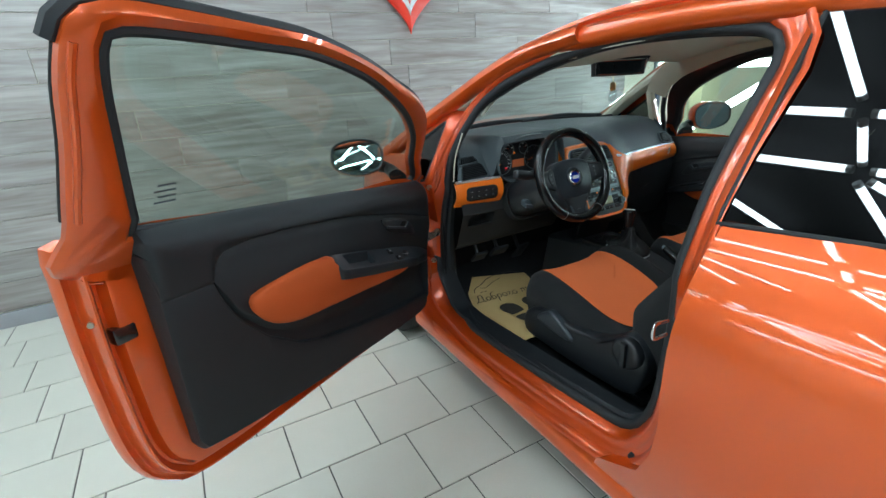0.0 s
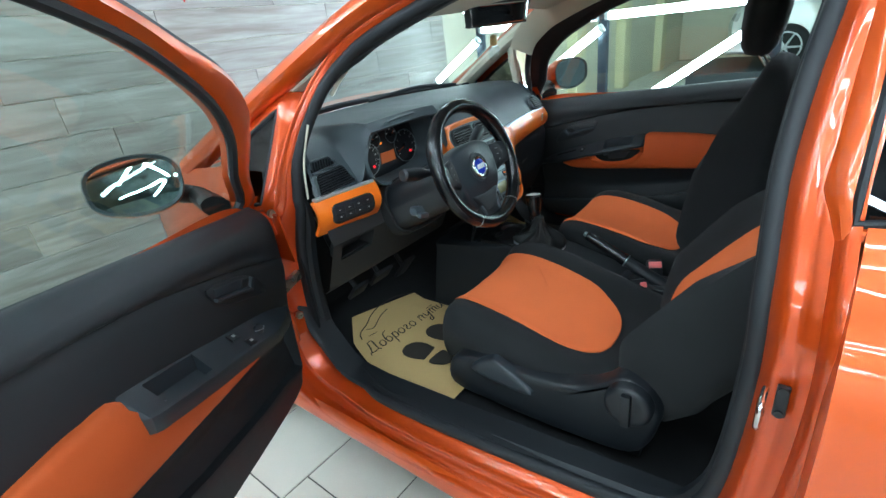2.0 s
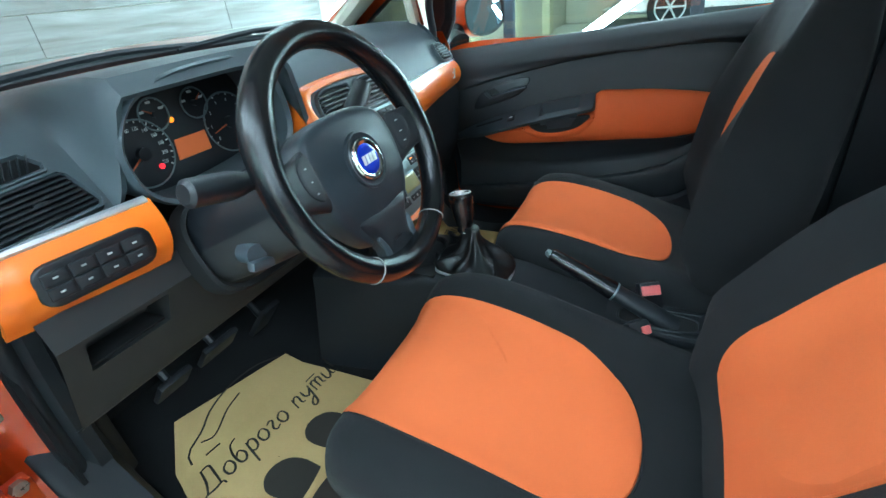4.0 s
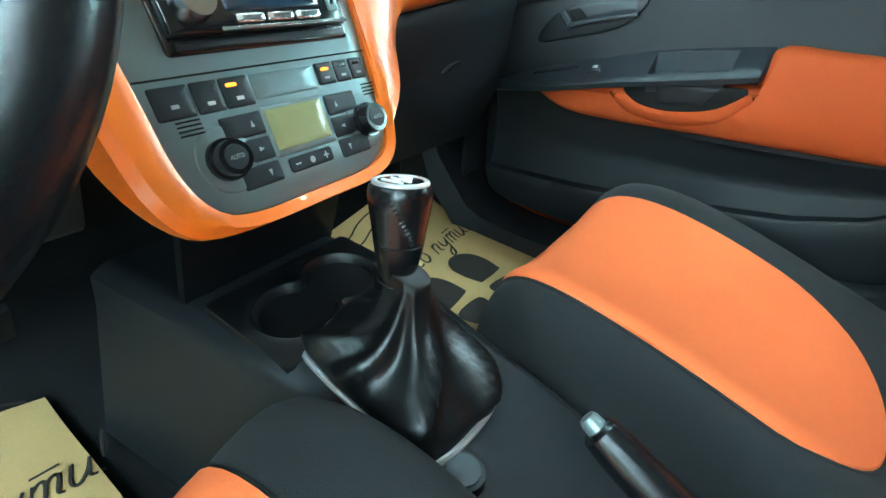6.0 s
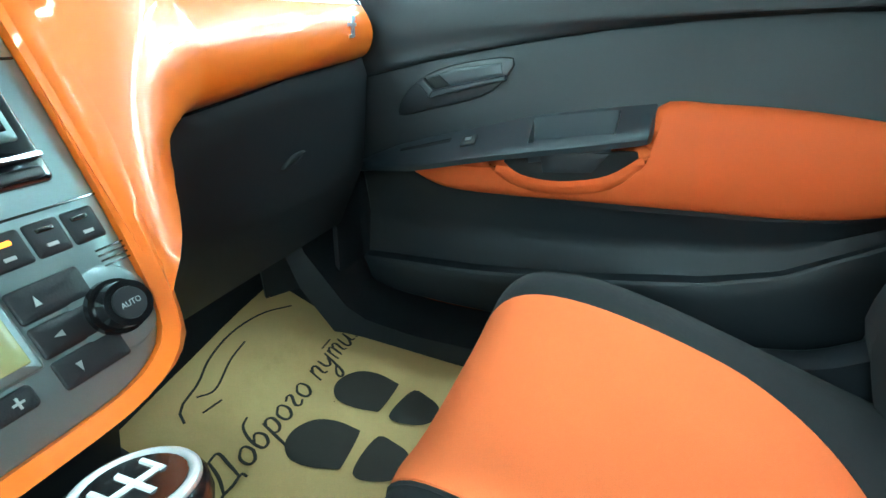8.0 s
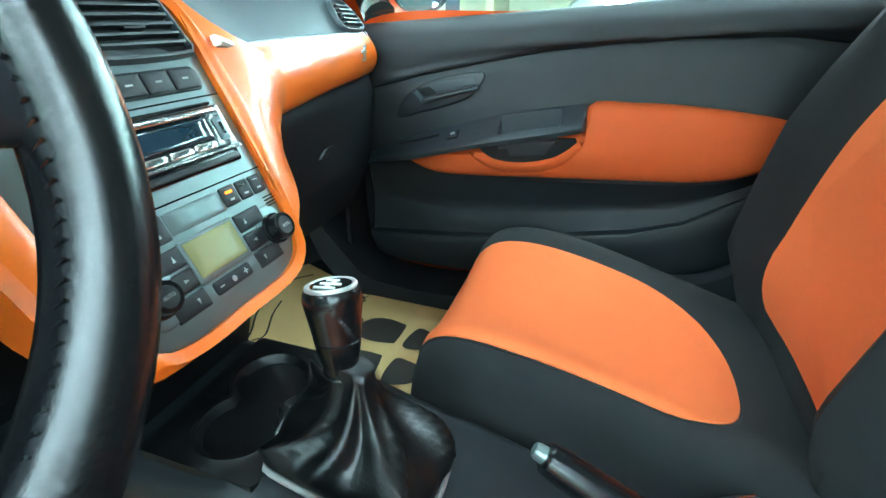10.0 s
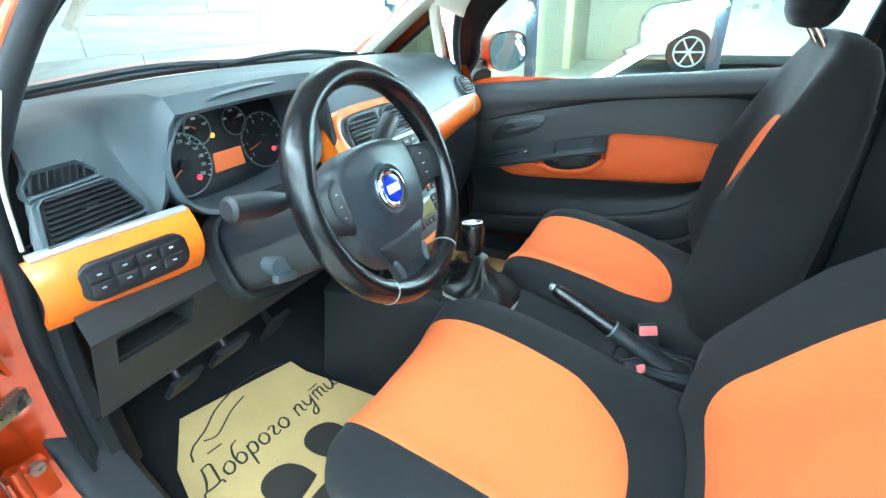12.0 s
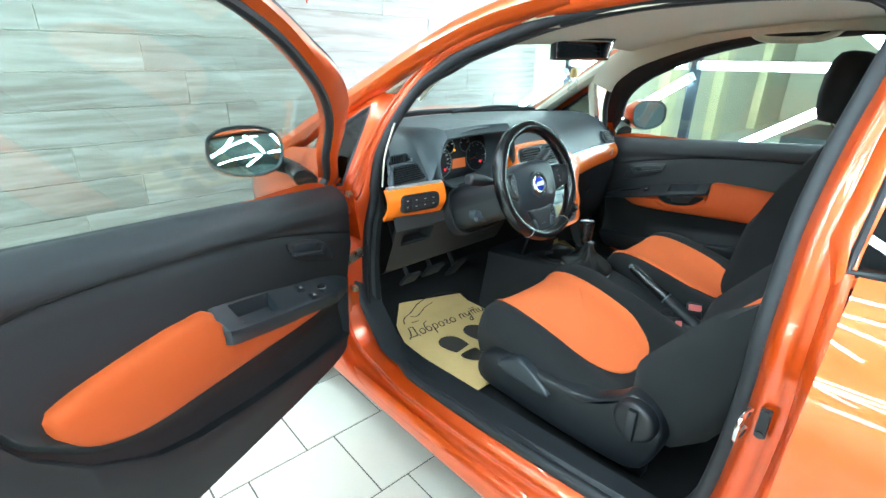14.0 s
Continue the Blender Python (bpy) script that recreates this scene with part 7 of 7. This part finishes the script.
for bx, by, bz, yaw, key in ((0.088, -0.128, 0.550, -62, 0.042), (-0.050, -0.119, 0.541, -50, 0.020)):
    bk = thing("belt_buckle", (bx, by, bz - 0.1), "black belt buckle with a red release key", "seat belt", "belt buckles")
    rot = (Matrix.Rotation(radians(yaw), 3, "Z") @ Matrix.Rotation(radians(-35), 3, "X"))
    bm = bmesh.new()
    box(bm, (bx, by, bz - 0.02), (0.048, 0.028, 0.062), 0.006, rot)
    body = part("buckle_body", bm, DARK_PLASTIC, bk)
    bm = bmesh.new()
    tube(bm, [Vector((bx, by, bz - 0.02)) + rot @ Vector((x, -0.002, 0.032)) for x in (-0.018, 0.0, 0.018)], 0.0022, 6)
    part("tongue_slot", bm, CHROME, body)
    bm = bmesh.new()
    p = Vector((bx, by, bz - 0.02)) + rot @ Vector((0.021 - key / 2, -0.011, 0.008 + key / 10))
    box(bm, p, (key, 0.014, 0.014 + key / 5), 0.003, rot)
    part("release_key", bm, RED_PLASTIC, bk, "faded red release key")
    bm = bmesh.new()
    tube(bm, [(bx, by - 0.01, bz - 0.06), (bx, by - 0.05, bz - 0.14), (bx, by - 0.07, bz - 0.21)], 0.016, 8, flat=0.4)
    part("buckle_stalk", bm, DARK_PLASTIC, bk)

# pedals
for nm, px, py, pz, w in (("clutch_pedal", -0.500, 0.730, 0.535, 0.075), ("brake_pedal", -0.385, 0.725, 0.540, 0.092), ("accelerator_pedal", -0.225, 0.755, 0.495, 0.058)):
    pd = thing(nm, (px, 0.9, 0.55), "black rubber-faced pedal under the dashboard", "pedal")
    tilt = Matrix.Rotation(radians(-50), 3, "X")
    bm = bmesh.new()
    box(bm, (px, py, pz), (w, 0.068 if nm[0] != "a" else 0.12, 0.014), 0.005, tilt)
    part("pedal_pad", bm, RUBBER, pd)
    bm = bmesh.new()
    for k in range(4):
        box(bm, Vector((px, py, pz)) + tilt @ Vector((0, -0.024 + 0.015 * k, 0.008)), (w * 0.85, 0.004, 0.004), 0.001, tilt)
    part("pedal_ribs", bm, RUBBER, pd)
    bm = bmesh.new()
    tube(bm, [(px, py + 0.01, pz), (px, py + 0.09, pz + 0.12), (px, 0.88, 0.80)], 0.009, 8)
    part("pedal_arm", bm, DARK_PLASTIC, pd)


# ---- paper floor mats ----
# pen strokes of the printed handwriting, in letter heights, and each letter's advance
SCRIPT = {" ": ((), 0.3)}
SCRIPT["Д"] = (([(0.34, 0.95), (0.24, 0.45), (0.06, 0.04)], [(0.30, 0.93), (0.60, 0.92), (0.58, 0.5), (0.52, 0.03)], [(-0.06, -0.12), (0.0, 0.04), (0.3, 0.02), (0.58, 0.04), (0.62, -0.12)]), 0.75)
SCRIPT["о"] = (([(0.24, 0.5), (0.06, 0.34), (0.08, 0.06), (0.24, 0.0), (0.38, 0.2), (0.34, 0.45), (0.22, 0.5)],), 0.45)
SCRIPT["б"] = (([(0.48, 1.0), (0.22, 0.88), (0.07, 0.45), (0.1, 0.05), (0.28, 0.02), (0.38, 0.25), (0.26, 0.48), (0.08, 0.32)],), 0.46)
SCRIPT["р"] = (([(0.12, 0.5), (0.07, 0.1), (0.0, -0.45)], [(0.08, 0.33), (0.22, 0.5), (0.37, 0.4), (0.33, 0.1), (0.18, 0.0), (0.07, 0.1)]), 0.46)
SCRIPT["г"] = (([(0.05, 0.42), (0.18, 0.5), (0.28, 0.42), (0.12, 0.14), (0.2, 0.0), (0.36, 0.07)],), 0.40)
SCRIPT["п"] = (([(0.1, 0.5), (0.02, 0.0)], [(0.06, 0.32), (0.22, 0.5), (0.33, 0.42), (0.28, 0.1), (0.39, 0.02)]), 0.46)
SCRIPT["у"] = (([(0.06, 0.5), (0.05, 0.2), (0.18, 0.1), (0.36, 0.34)], [(0.42, 0.5), (0.31, 0.05), (0.18, -0.38), (0.0, -0.44), (0.02, -0.26), (0.24, -0.08)]), 0.48)
SCRIPT["т"] = (([(0.08, 0.5), (0.02, 0.0)], [(0.06, 0.35), (0.18, 0.5), (0.27, 0.42), (0.22, 0.0)], [(0.25, 0.35), (0.38, 0.5), (0.48, 0.42), (0.43, 0.1), (0.53, 0.02)], [(0.05, 0.68), (0.52, 0.70)]), 0.6)
SCRIPT["и"] = (([(0.08, 0.5), (0.03, 0.12), (0.14, 0.0), (0.3, 0.2), (0.38, 0.5)], [(0.38, 0.5), (0.33, 0.1), (0.45, 0.02)]), 0.5)
SCRIPT["!"] = (([(0.18, 1.0), (0.12, 0.6), (0.09, 0.3)], [(0.05, 0.06), (0.055, 0.0)]), 0.2)


def make_mat(ox, label, corners, start, slope):
    mt = thing("paper_floor_mat", (ox, 0.5, 0.35), label, "floor mat", "paper floor mats")
    def lie(u, v, w=0.0):
        bump = 0.004 * math.sin(9 * u + 3 * v + 40 * ox) * math.sin(7 * v + 2) + 0.0006 * math.sin(31 * u + 5 * v)
        return (u, v, 0.348 + bump + w + 0.38 * max(0.0, v - 0.70))
    o = np.array([c for a, b in zip(corners, corners[1:] + corners[:1]) for c in [tuple(np.array(a) + (np.array(b) - np.array(a)) * k / 10) for k in range(10)]])
    bm = bmesh.new()
    c = o.mean(0)
    loft(bm, [[lie(*p, -0.001) for p in o]] + [[lie(*(c + (p - c) * f)) for p in o] for f in np.linspace(1, 0.004, 20)], True, False)
    part("paper_sheet", bm, PAPER, mt, "creased brown kraft paper sheet")
    bm = bmesh.new()
    pen = 0.0
    for letter in "Доброго пути!":
        strokes, wide = SCRIPT[letter]
        for line in strokes:
            pts = [(start[0] + 0.067 * (pen + x + 0.22 * y), start[1] + slope * 0.067 * (pen + x) + 0.067 * y) for x, y in (smooth_line(line, 5 * len(line)) if len(line) > 2 else line)]
            rad = [0.0019 + 0.0008 * math.sin(math.pi * k / max(1, len(pts) - 1)) for k in range(len(pts))]
            loft(bm, rounds([lie(*p, 0.002) for p in pts], rad, 6, flat=0.3, up=(0, 0, 1)), True, True)
        pen += wide
    part("greeting", bm, INK, mt, "handwritten greeting printed in dark ink")
    for cx, tilt in ((ox - 0.108, 4), (ox + 0.022, -4)):
        t = radians(tilt)
        def turn(pts, cx=cx, t=t):
            return [(cx + x * math.cos(t) - (y) * math.sin(t), 0.485 + x * math.sin(t) + y * math.cos(t)) for x, y in pts]
        sole = turn(np.concatenate([smooth_line([(-0.036, -0.050), (-0.046, -0.01), (-0.044, 0.028), (-0.022, 0.052), (0.008, 0.055), (0.036, 0.036), (0.046, 0.0), (0.040, -0.045)], 32), smooth_line([(0.030, -0.047), (0.0, -0.050), (-0.028, -0.051)], 6)]))
        heel = turn([(x, y - 0.105) for x, y in smooth_line([(-0.036, 0.034), (0.036, 0.030), (0.036, 0.0), (0.022, -0.03), (-0.01, -0.036), (-0.034, -0.012)], 30, True)])
        for nm, pts in (("sole_print", sole), ("heel_print", heel)):
            bm = bmesh.new()
            p = np.array(pts)
            cc = p.mean(0)
            loft(bm, [[lie(*(cc + (q - cc) * f), 0.003) for q in p] for f in (1, 0.7, 0.4, 0.05)], True, True)
            part(nm, bm, INK, mt)
    # drawn outline of a car above the greeting
    bm = bmesh.new()
    for line in ([(-0.165, 0.075), (-0.15, 0.098), (-0.10, 0.112), (-0.05, 0.135), (0.02, 0.148), (0.10, 0.142), (0.16, 0.118)], [(-0.12, 0.095), (-0.09, 0.085), (-0.03, 0.108), (0.02, 0.118)], [(-0.135, 0.068), (-0.10, 0.062)]):
        tube(bm, [lie(ox + x, 0.632 + y, 0.003) for x, y in smooth_line(line, 20)], 0.0024, 5, flat=0.25)
    part("car_outline", bm, INK, mt)
    for k, (w, h) in enumerate(((0.10, 0.009), (0.12, 0.005), (0.085, 0.005))):
        bm = bmesh.new()
        slab(bm, rect(ox - 0.16, ox - 0.16 + w, 0.262 - 0.018 * k, 0.262 - 0.018 * k + h), lambda u, v, w: lie(u, v, 0.003 + w), 0.0, 0.0004, 0.0001, 2)
        part("small_print", bm, INK, mt)


make_mat(-0.385, "creased brown paper mat with printed footprints on the driver's floor", [(-0.205, 0.745), (-0.50, 0.805), (-0.58, 0.72), (-0.648, 0.55), (-0.640, 0.235), (-0.20, 0.225)], (-0.590, 0.618), -0.10)
make_mat(0.483, "creased brown paper mat with printed footprints on the passenger floor", [(0.678, 0.826), (0.240, 0.765), (0.232, 0.255), (0.690, 0.235)], (0.243, 0.553), 0.07)

# ---- roof fittings ----
rvm = thing("rear_view_mirror", (-0.02, 0.40, 1.44), "black interior mirror on the windscreen", "mirror")
mN = Vector((-0.36, -0.92, -0.13)).normalized()
mX = Vector((0, 0, 1)).cross(mN).normalized() * -1
mX = -mX if mX.x < 0 else mX
mY = mN.cross(mX)
mY = mY if mY.z > 0 else -mY
MC = Vector((-0.015, 0.372, 1.382))
shape = smooth_line([(-0.118, 0.03), (-0.11, 0.034), (0.11, 0.034), (0.12, 0.028), (0.112, -0.03), (0.10, -0.036), (-0.10, -0.036), (-0.112, -0.03)], 44, True)
bm = bmesh.new()
slab(bm, shape, lambda u, v, w: MC + mX * u + mY * v + mN * w, -0.022, 0.006, 0.004, 4)
part("mirror_shell", bm, DARK_PLASTIC, rvm)
bm = bmesh.new()
slab(bm, offset_line(shape, -0.006), lambda u, v, w: MC + mX * u + mY * v + mN * w, 0.004, 0.0072, 0.0006, 4)
part("mirror_glass", bm, MIRROR, rvm)
bm = bmesh.new()
tube(bm, [MC - mN * 0.02, MC - mN * 0.04 + Vector((0, 0, 0.03)), (0.0, 0.435, 1.452)], [0.012, 0.014, 0.024], 10)
part("mirror_stem", bm, DARK_PLASTIC, rvm)
fresh = thing("air_freshener", (-0.03, 0.385, 1.35), "small glass scent bottle with a wooden cap on a string", "air freshener")
bm = bmesh.new()
tube(bm, [(-0.034, 0.388, 1.352), (-0.030, 0.388, 1.318)], 0.0012, 5)
part("string", bm, PAPER, fresh)
bm = bmesh.new()
tube(bm, [(-0.030, 0.388, z) for z in (1.320, 1.316, 1.292, 1.288)], [0.006, 0.011, 0.012, 0.010], 14)
part("wooden_cap", bm, surface("pale_beech_wood", rgb(205, 172, 108), 0.55, var=0.12, vscale=40), fresh)
bm = bmesh.new()
box(bm, (-0.029, 0.388, 1.265), (0.026, 0.026, 0.042), 0.004)
part("bottle", bm, pane_glass("clear_bottle_glass", (0.9, 0.93, 0.93)), fresh)
for s in (-1, 1):
    vz = thing("sun_visor", (s * 0.27, 0.36, 1.44), "light beige folding sun visor under the headliner", "sun visor", "sun visors")
    bm = bmesh.new()
    sheet(bm, lambda u, v, s=s: (s * (0.07 + 0.38 * u), 0.415 - 0.155 * v - 0.03 * u, 1.442 + 0.020 * v - 0.022 * u), 10, 8, 0.014)
    part("visor_board", bm, BEIGE, vz)
    if s > 0:
        bm = bmesh.new()
        sheet(bm, lambda u, v: (0.16 + 0.16 * u, 0.385 - 0.085 * v - 0.012 * u, 1.4275 + 0.010 * v - 0.010 * u), 4, 4, 0.003)
        part("vanity_mirror", bm, MIRROR, vz)
grab = thing("grab_handle", (0.47, -0.15, 1.44), "light beige folding grab handle over the passenger door", "grab handle")
bm = bmesh.new()
tube(bm, smooth_line([(0.462, 0.01, 1.452), (0.452, -0.01, 1.432), (0.445, -0.05, 1.420), (0.442, -0.12, 1.417), (0.445, -0.19, 1.420), (0.452, -0.23, 1.434), (0.462, -0.25, 1.455)], 24), 0.011, 10)
part("handle_bar", bm, BEIGE_PLASTIC, grab)

# ---- rear bench ----
bench = thing("rear_bench", (0, -1.0, 0.33), "black fabric rear bench with orange centre panels", "car seat")
bm = bmesh.new()
sheet(bm, lambda u, v: ((2 * v - 1) * 0.60, -0.72 - 0.48 * u, 0.565 - 0.05 * u - 0.10 * max(0, 0.12 - u) / 0.12 - 0.10 * abs(2 * v - 1) ** 8 - 0.012 * math.cos(4 * math.pi * v)), 20, 30)
part("bench_cushion", bm, FABRIC, bench)
bm = bmesh.new()
sheet(bm, lambda u, v: ((2 * v - 1) * 0.60, -1.17 - 0.17 * u + 0.02 * math.cos(4 * math.pi * v), 0.50 + 0.55 * u - 0.03 * abs(2 * v - 1) ** 6), 20, 30, 0.08)
part("bench_back", bm, FABRIC, bench)
bm = bmesh.new()
sheet(bm, lambda u, v: (0.12 + 0.30 * v, -0.745 - 0.36 * u, 0.566 - 0.05 * u - 0.10 * max(0, 0.10 - u) / 0.12 - 0.012 * math.cos(4 * math.pi * (0.6 + 0.25 * v)) + 0.004), 12, 10)
part("bench_insert", bm, ORANGE_FABRIC, bench)
bm = bmesh.new()
box(bm, (0, -0.97, 0.40), (1.24, 0.52, 0.16), 0.02)
part("bench_base", bm, CARPET, bench)
bm = bmesh.new()
sheet(bm, lambda u, v: ((2 * v - 1) * 0.58, -1.35 - 0.35 * u, 1.05 + 0.01 * u), 4, 8, 0.02)
part("parcel_shelf", bm, CARPET, bench)
belt = thing("seat_belt", (0.64, -0.42, 1.2), "black seat belt with a steel tongue on the far pillar", "seat belt")
bm = bmesh.new()
loft(bm, [[(0.56 + 0.10 * f, -0.50 - dx * 0.3, 1.30 - 0.75 * f + dz) for dx, dz in ((-0.08, 0), (0.08, 0), (0.08, 0.002), (-0.08, 0.002))] for f in np.linspace(0, 1, 8)], True, True)
part("webbing", bm, FABRIC, belt)
bm = bmesh.new()
tube(bm, [(0.60, -0.485, 0.98), (0.60, -0.525, 0.98), (0.602, -0.52, 0.94), (0.602, -0.49, 0.94)], 0.004, 6, True)
part("tongue", bm, CHROME, belt)
# black trim over the right rear jamb
for s in (-1, 1):
    bm = bmesh.new()
    sheet(bm, lambda u, v, s=s: (s * (side_x(0.42 + 1.0 * v) - 0.055 - 0.02 * math.sin(math.pi * u)), -0.485 - 0.10 * u, 0.42 + 1.0 * v), 6, 20, 0.01)
    part("pillar_trim", bm, BLACK_PLASTIC, car, "black inner pillar trim")

bm = bmesh.new()
sheet(bm, lambda u, v: (side_x(1.06 + 0.38 * v) - 0.062 - 0.015 * math.sin(math.pi * u), -0.50 - (0.07 + 0.05 * v) * u, 1.06 + 0.38 * v), 6, 14, 0.01)
part("upper_pillar_trim", bm, BEIGE_PLASTIC, car, "light beige upper pillar trim")
bm = bmesh.new()
tube(bm, smooth_line([(0.60, -0.53, 1.33), (0.575, -0.515, 1.345), (0.565, -0.545, 1.34), (0.57, -0.575, 1.325)], 14), 0.012, 8, flat=0.6)
part("belt_guide", bm, DARK_PLASTIC, belt, "black belt guide on the pillar")

# wheels of the car
for s in (-1, 1):
    for y in (1.22, -1.29):
        bm = bmesh.new()
        loft(bm, [[(s * x, y + r * math.cos(t), 0.30 + r * math.sin(t)) for t in (2 * math.pi * k / 40 for k in range(40))] for x, r in ((0.66, 0.20), (0.65, 0.27), (0.67, 0.298), (0.72, 0.30), (0.79, 0.298), (0.81, 0.27), (0.80, 0.20))], True, False)
        wh = part("wheel", bm, TYRE, car, "black tyre")
        bm = bmesh.new()
        loft(bm, [[(s * x, y + r * math.cos(t), 0.30 + r * math.sin(t)) for t in (2 * math.pi * k / 40 for k in range(40))] for x, r in ((0.70, 0.205), (0.795, 0.205), (0.80, 0.19), (0.785, 0.17), (0.79, 0.06), (0.795, 0.01))], True, True)
        part("rim", bm, SILVER, wh)


# ---- neighbouring silver car, far off beside the cream wall ----
def make_far_car(ox, oy, oz):
    fc = thing("silver_car", (ox, oy, oz), "silver hatchback parked on the far side of the garage", "car")
    def X(x, y, z):
        return (ox + y, oy - x, oz + z)
    prof = [(-2.0, 0.45), (-2.02, 0.7), (-1.85, 0.95), (-1.2, 1.05), (-0.6, 1.42), (0.1, 1.5), (0.9, 1.46), (1.5, 1.15), (1.95, 1.0), (2.0, 0.6), (1.95, 0.3), (-1.95, 0.25)]
    p = smooth_line(prof, 80, True)
    c = p.mean(0)
    bm = bmesh.new()
    loft(bm, [[X(x, w - 0.18 * max(0, z - 0.95) * math.copysign(1, w), z) for x, z in c + (p - c) * f] for w, f in ((-0.84, 0.93), (-0.87, 0.97), (-0.8, 1.0), (0.8, 1.0), (0.87, 0.97), (0.84, 0.93))], True, True)
    part("body", bm, SILVER_PAINT, fc)
    for w in (-0.86, 0.86):
        bm = bmesh.new()
        slab(bm, smooth_line([(-1.05, 1.06), (-0.55, 1.36), (0.1, 1.42), (0.85, 1.38), (1.3, 1.12), (0.2, 1.05)], 40, True), lambda u, v, q, w=w: X(u, w - 0.18 * (v - 0.95) * math.copysign(1, w) + math.copysign(q, w), v), 0, 0.012, 0.004, 3)
        part("side_window", bm, DARK_GLASS, fc)
        wd = w + math.copysign(0.06, w)
        for wx in (-1.25, 1.25):
            bm = bmesh.new()
            loft(bm, [[X(wx + r * math.cos(t), wd + d * (1 if w > 0 else -1), 0.32 + r * math.sin(t)) for t in (2 * math.pi * k / 40 for k in range(40))] for d, r in ((-0.1, 0.31), (0.005, 0.315), (0.025, 0.30), (0.022, 0.215), (0.0, 0.20), (-0.02, 0.05))], True, True)
            wh = part("wheel", bm, TYRE, fc)
            bm = bmesh.new()
            tube(bm, [X(wx + 0.205 * math.cos(t), wd + math.copysign(0.022, w), 0.32 + 0.205 * math.sin(t)) for t in (2 * math.pi * k / 32 for k in range(32))], 0.012, 6, True)
            for k in range(6):
                a = 2 * math.pi * k / 6
                tube(bm, [X(wx, wd + math.copysign(0.02, w), 0.32), X(wx + 0.2 * math.cos(a), wd + math.copysign(0.022, w), 0.32 + 0.2 * math.sin(a))], [0.035, 0.022], 6, flat=0.5)
            part("rim", bm, RIM_PAINT, wh, "silver spoked rim")
        bm = bmesh.new()
        box(bm, X(0.1, w * 1.005, 0.22), (0.03, 3.0, 0.12), 0.01)
        part("sill", bm, DARK_PLASTIC, fc)
    return fc


FAR_CAR = (7.6, 0.13 - 1.25, 0.26)
make_far_car(FAR_CAR[0] + 0.86, FAR_CAR[1], FAR_CAR[2])
bm = bmesh.new()
box(bm, (FAR_CAR[0] + 0.9, FAR_CAR[1], 0.14), (2.3, 5.0, 0.28), 0.02)
tagged(part("platform", bm, surface("dark_painted_platform", rgb(70, 74, 80), 0.6, var=0.1)), "low dark platform under the silver car", "platform")

# ---- wall boards and floor tiles ----
rng = random.Random(4)
board_mesh = {}


def board(length):
    if length not in board_mesh:
        b = bmesh.new()
        box(b, (0, 0, 0), (length - 0.003, 0.010, 0.189), 0.0015, seg=1)
        me = bpy.data.meshes.new("board")
        b.to_mesh(me)
        b.free()
        me.materials.append(PLANK)
        board_mesh[length] = me
    return board_mesh[length]


for row in range(16):
    z = 0.10 + 0.096 + row * 0.192
    x = -9.0 - 0.3 * rng.random() * 4
    while x < 2.7:
        length = rng.choice((1.2, 1.28, 1.0))
        x1 = min(x + length, 2.75)
        length = round(x1 - x, 2)
        if length > 0.1:
            ob = new("board", board(length))
            ob.location = (x + length / 2, FRONT_Y + 0.014 - 0.0005 * rng.random(), z)
            ob.parent = wall_north
        x = x1 + 0.0005

b = bmesh.new()
box(b, (0, 0, -0.006), (PITCH - 0.006, PITCH - 0.006, 0.012), 0.0012, seg=1)
tile_mesh = bpy.data.meshes.new("tile")
b.to_mesh(tile_mesh)
b.free()
tile_mesh.materials.append(TILE)
GRID = Matrix.Translation((-0.798, 0.383, 0)) @ Matrix.Rotation(radians(-1.1), 4, "Z")
rest = []
for course in range(-8, 18):
    for i in range(-30, 42):
        px = (i + 0.5) * PITCH + PITCH * (course / 3 - math.floor(course / 3))
        py = -(course + 0.5) * PITCH
        p = GRID @ Vector((px, py, 0))
        if not (WEST_X - 0.1 < p.x < EAST_X and BACK_Y < p.y < FRONT_Y + 0.1):
            continue
        if -3.4 < p.x < -0.35 and -0.75 < p.y:
            ob = new("tile", tile_mesh)
            ob.matrix_basis = Matrix.Translation((0, 0, 0.0006 * (rng.random() - 0.5))) @ GRID @ Matrix.Translation((px, py, 0))
            ob.parent = floor
        else:
            rest.append(p)
h = PITCH / 2 - 0.003
verts, faces = [], []
turn = Matrix.Rotation(radians(-1.1), 3, "Z")
for p in rest:
    k = len(verts)
    for dx, dy in ((-h, -h), (h, -h), (h, h), (-h, h)):
        q = turn @ Vector((dx, dy, 0))
        verts.append((p.x + q.x, p.y + q.y, 0.0))
    faces.append((k, k + 1, k + 2, k + 3))
    for dx, dy in ((-h, -h), (h, -h), (h, h), (-h, h)):
        q = turn @ Vector((dx, dy, 0))
        verts.append((p.x + q.x, p.y + q.y, -0.006))
    for j in range(4):
        faces.append((k + j, k + (j + 1) % 4, k + 4 + (j + 1) % 4, k + 4 + j))
me = bpy.data.meshes.new("far_tiles")
me.from_pydata(verts, [], faces)
me.materials.append(TILE)
far = new("far_tiles", me)
far.parent = floor
tagged(far, kind="stuff")
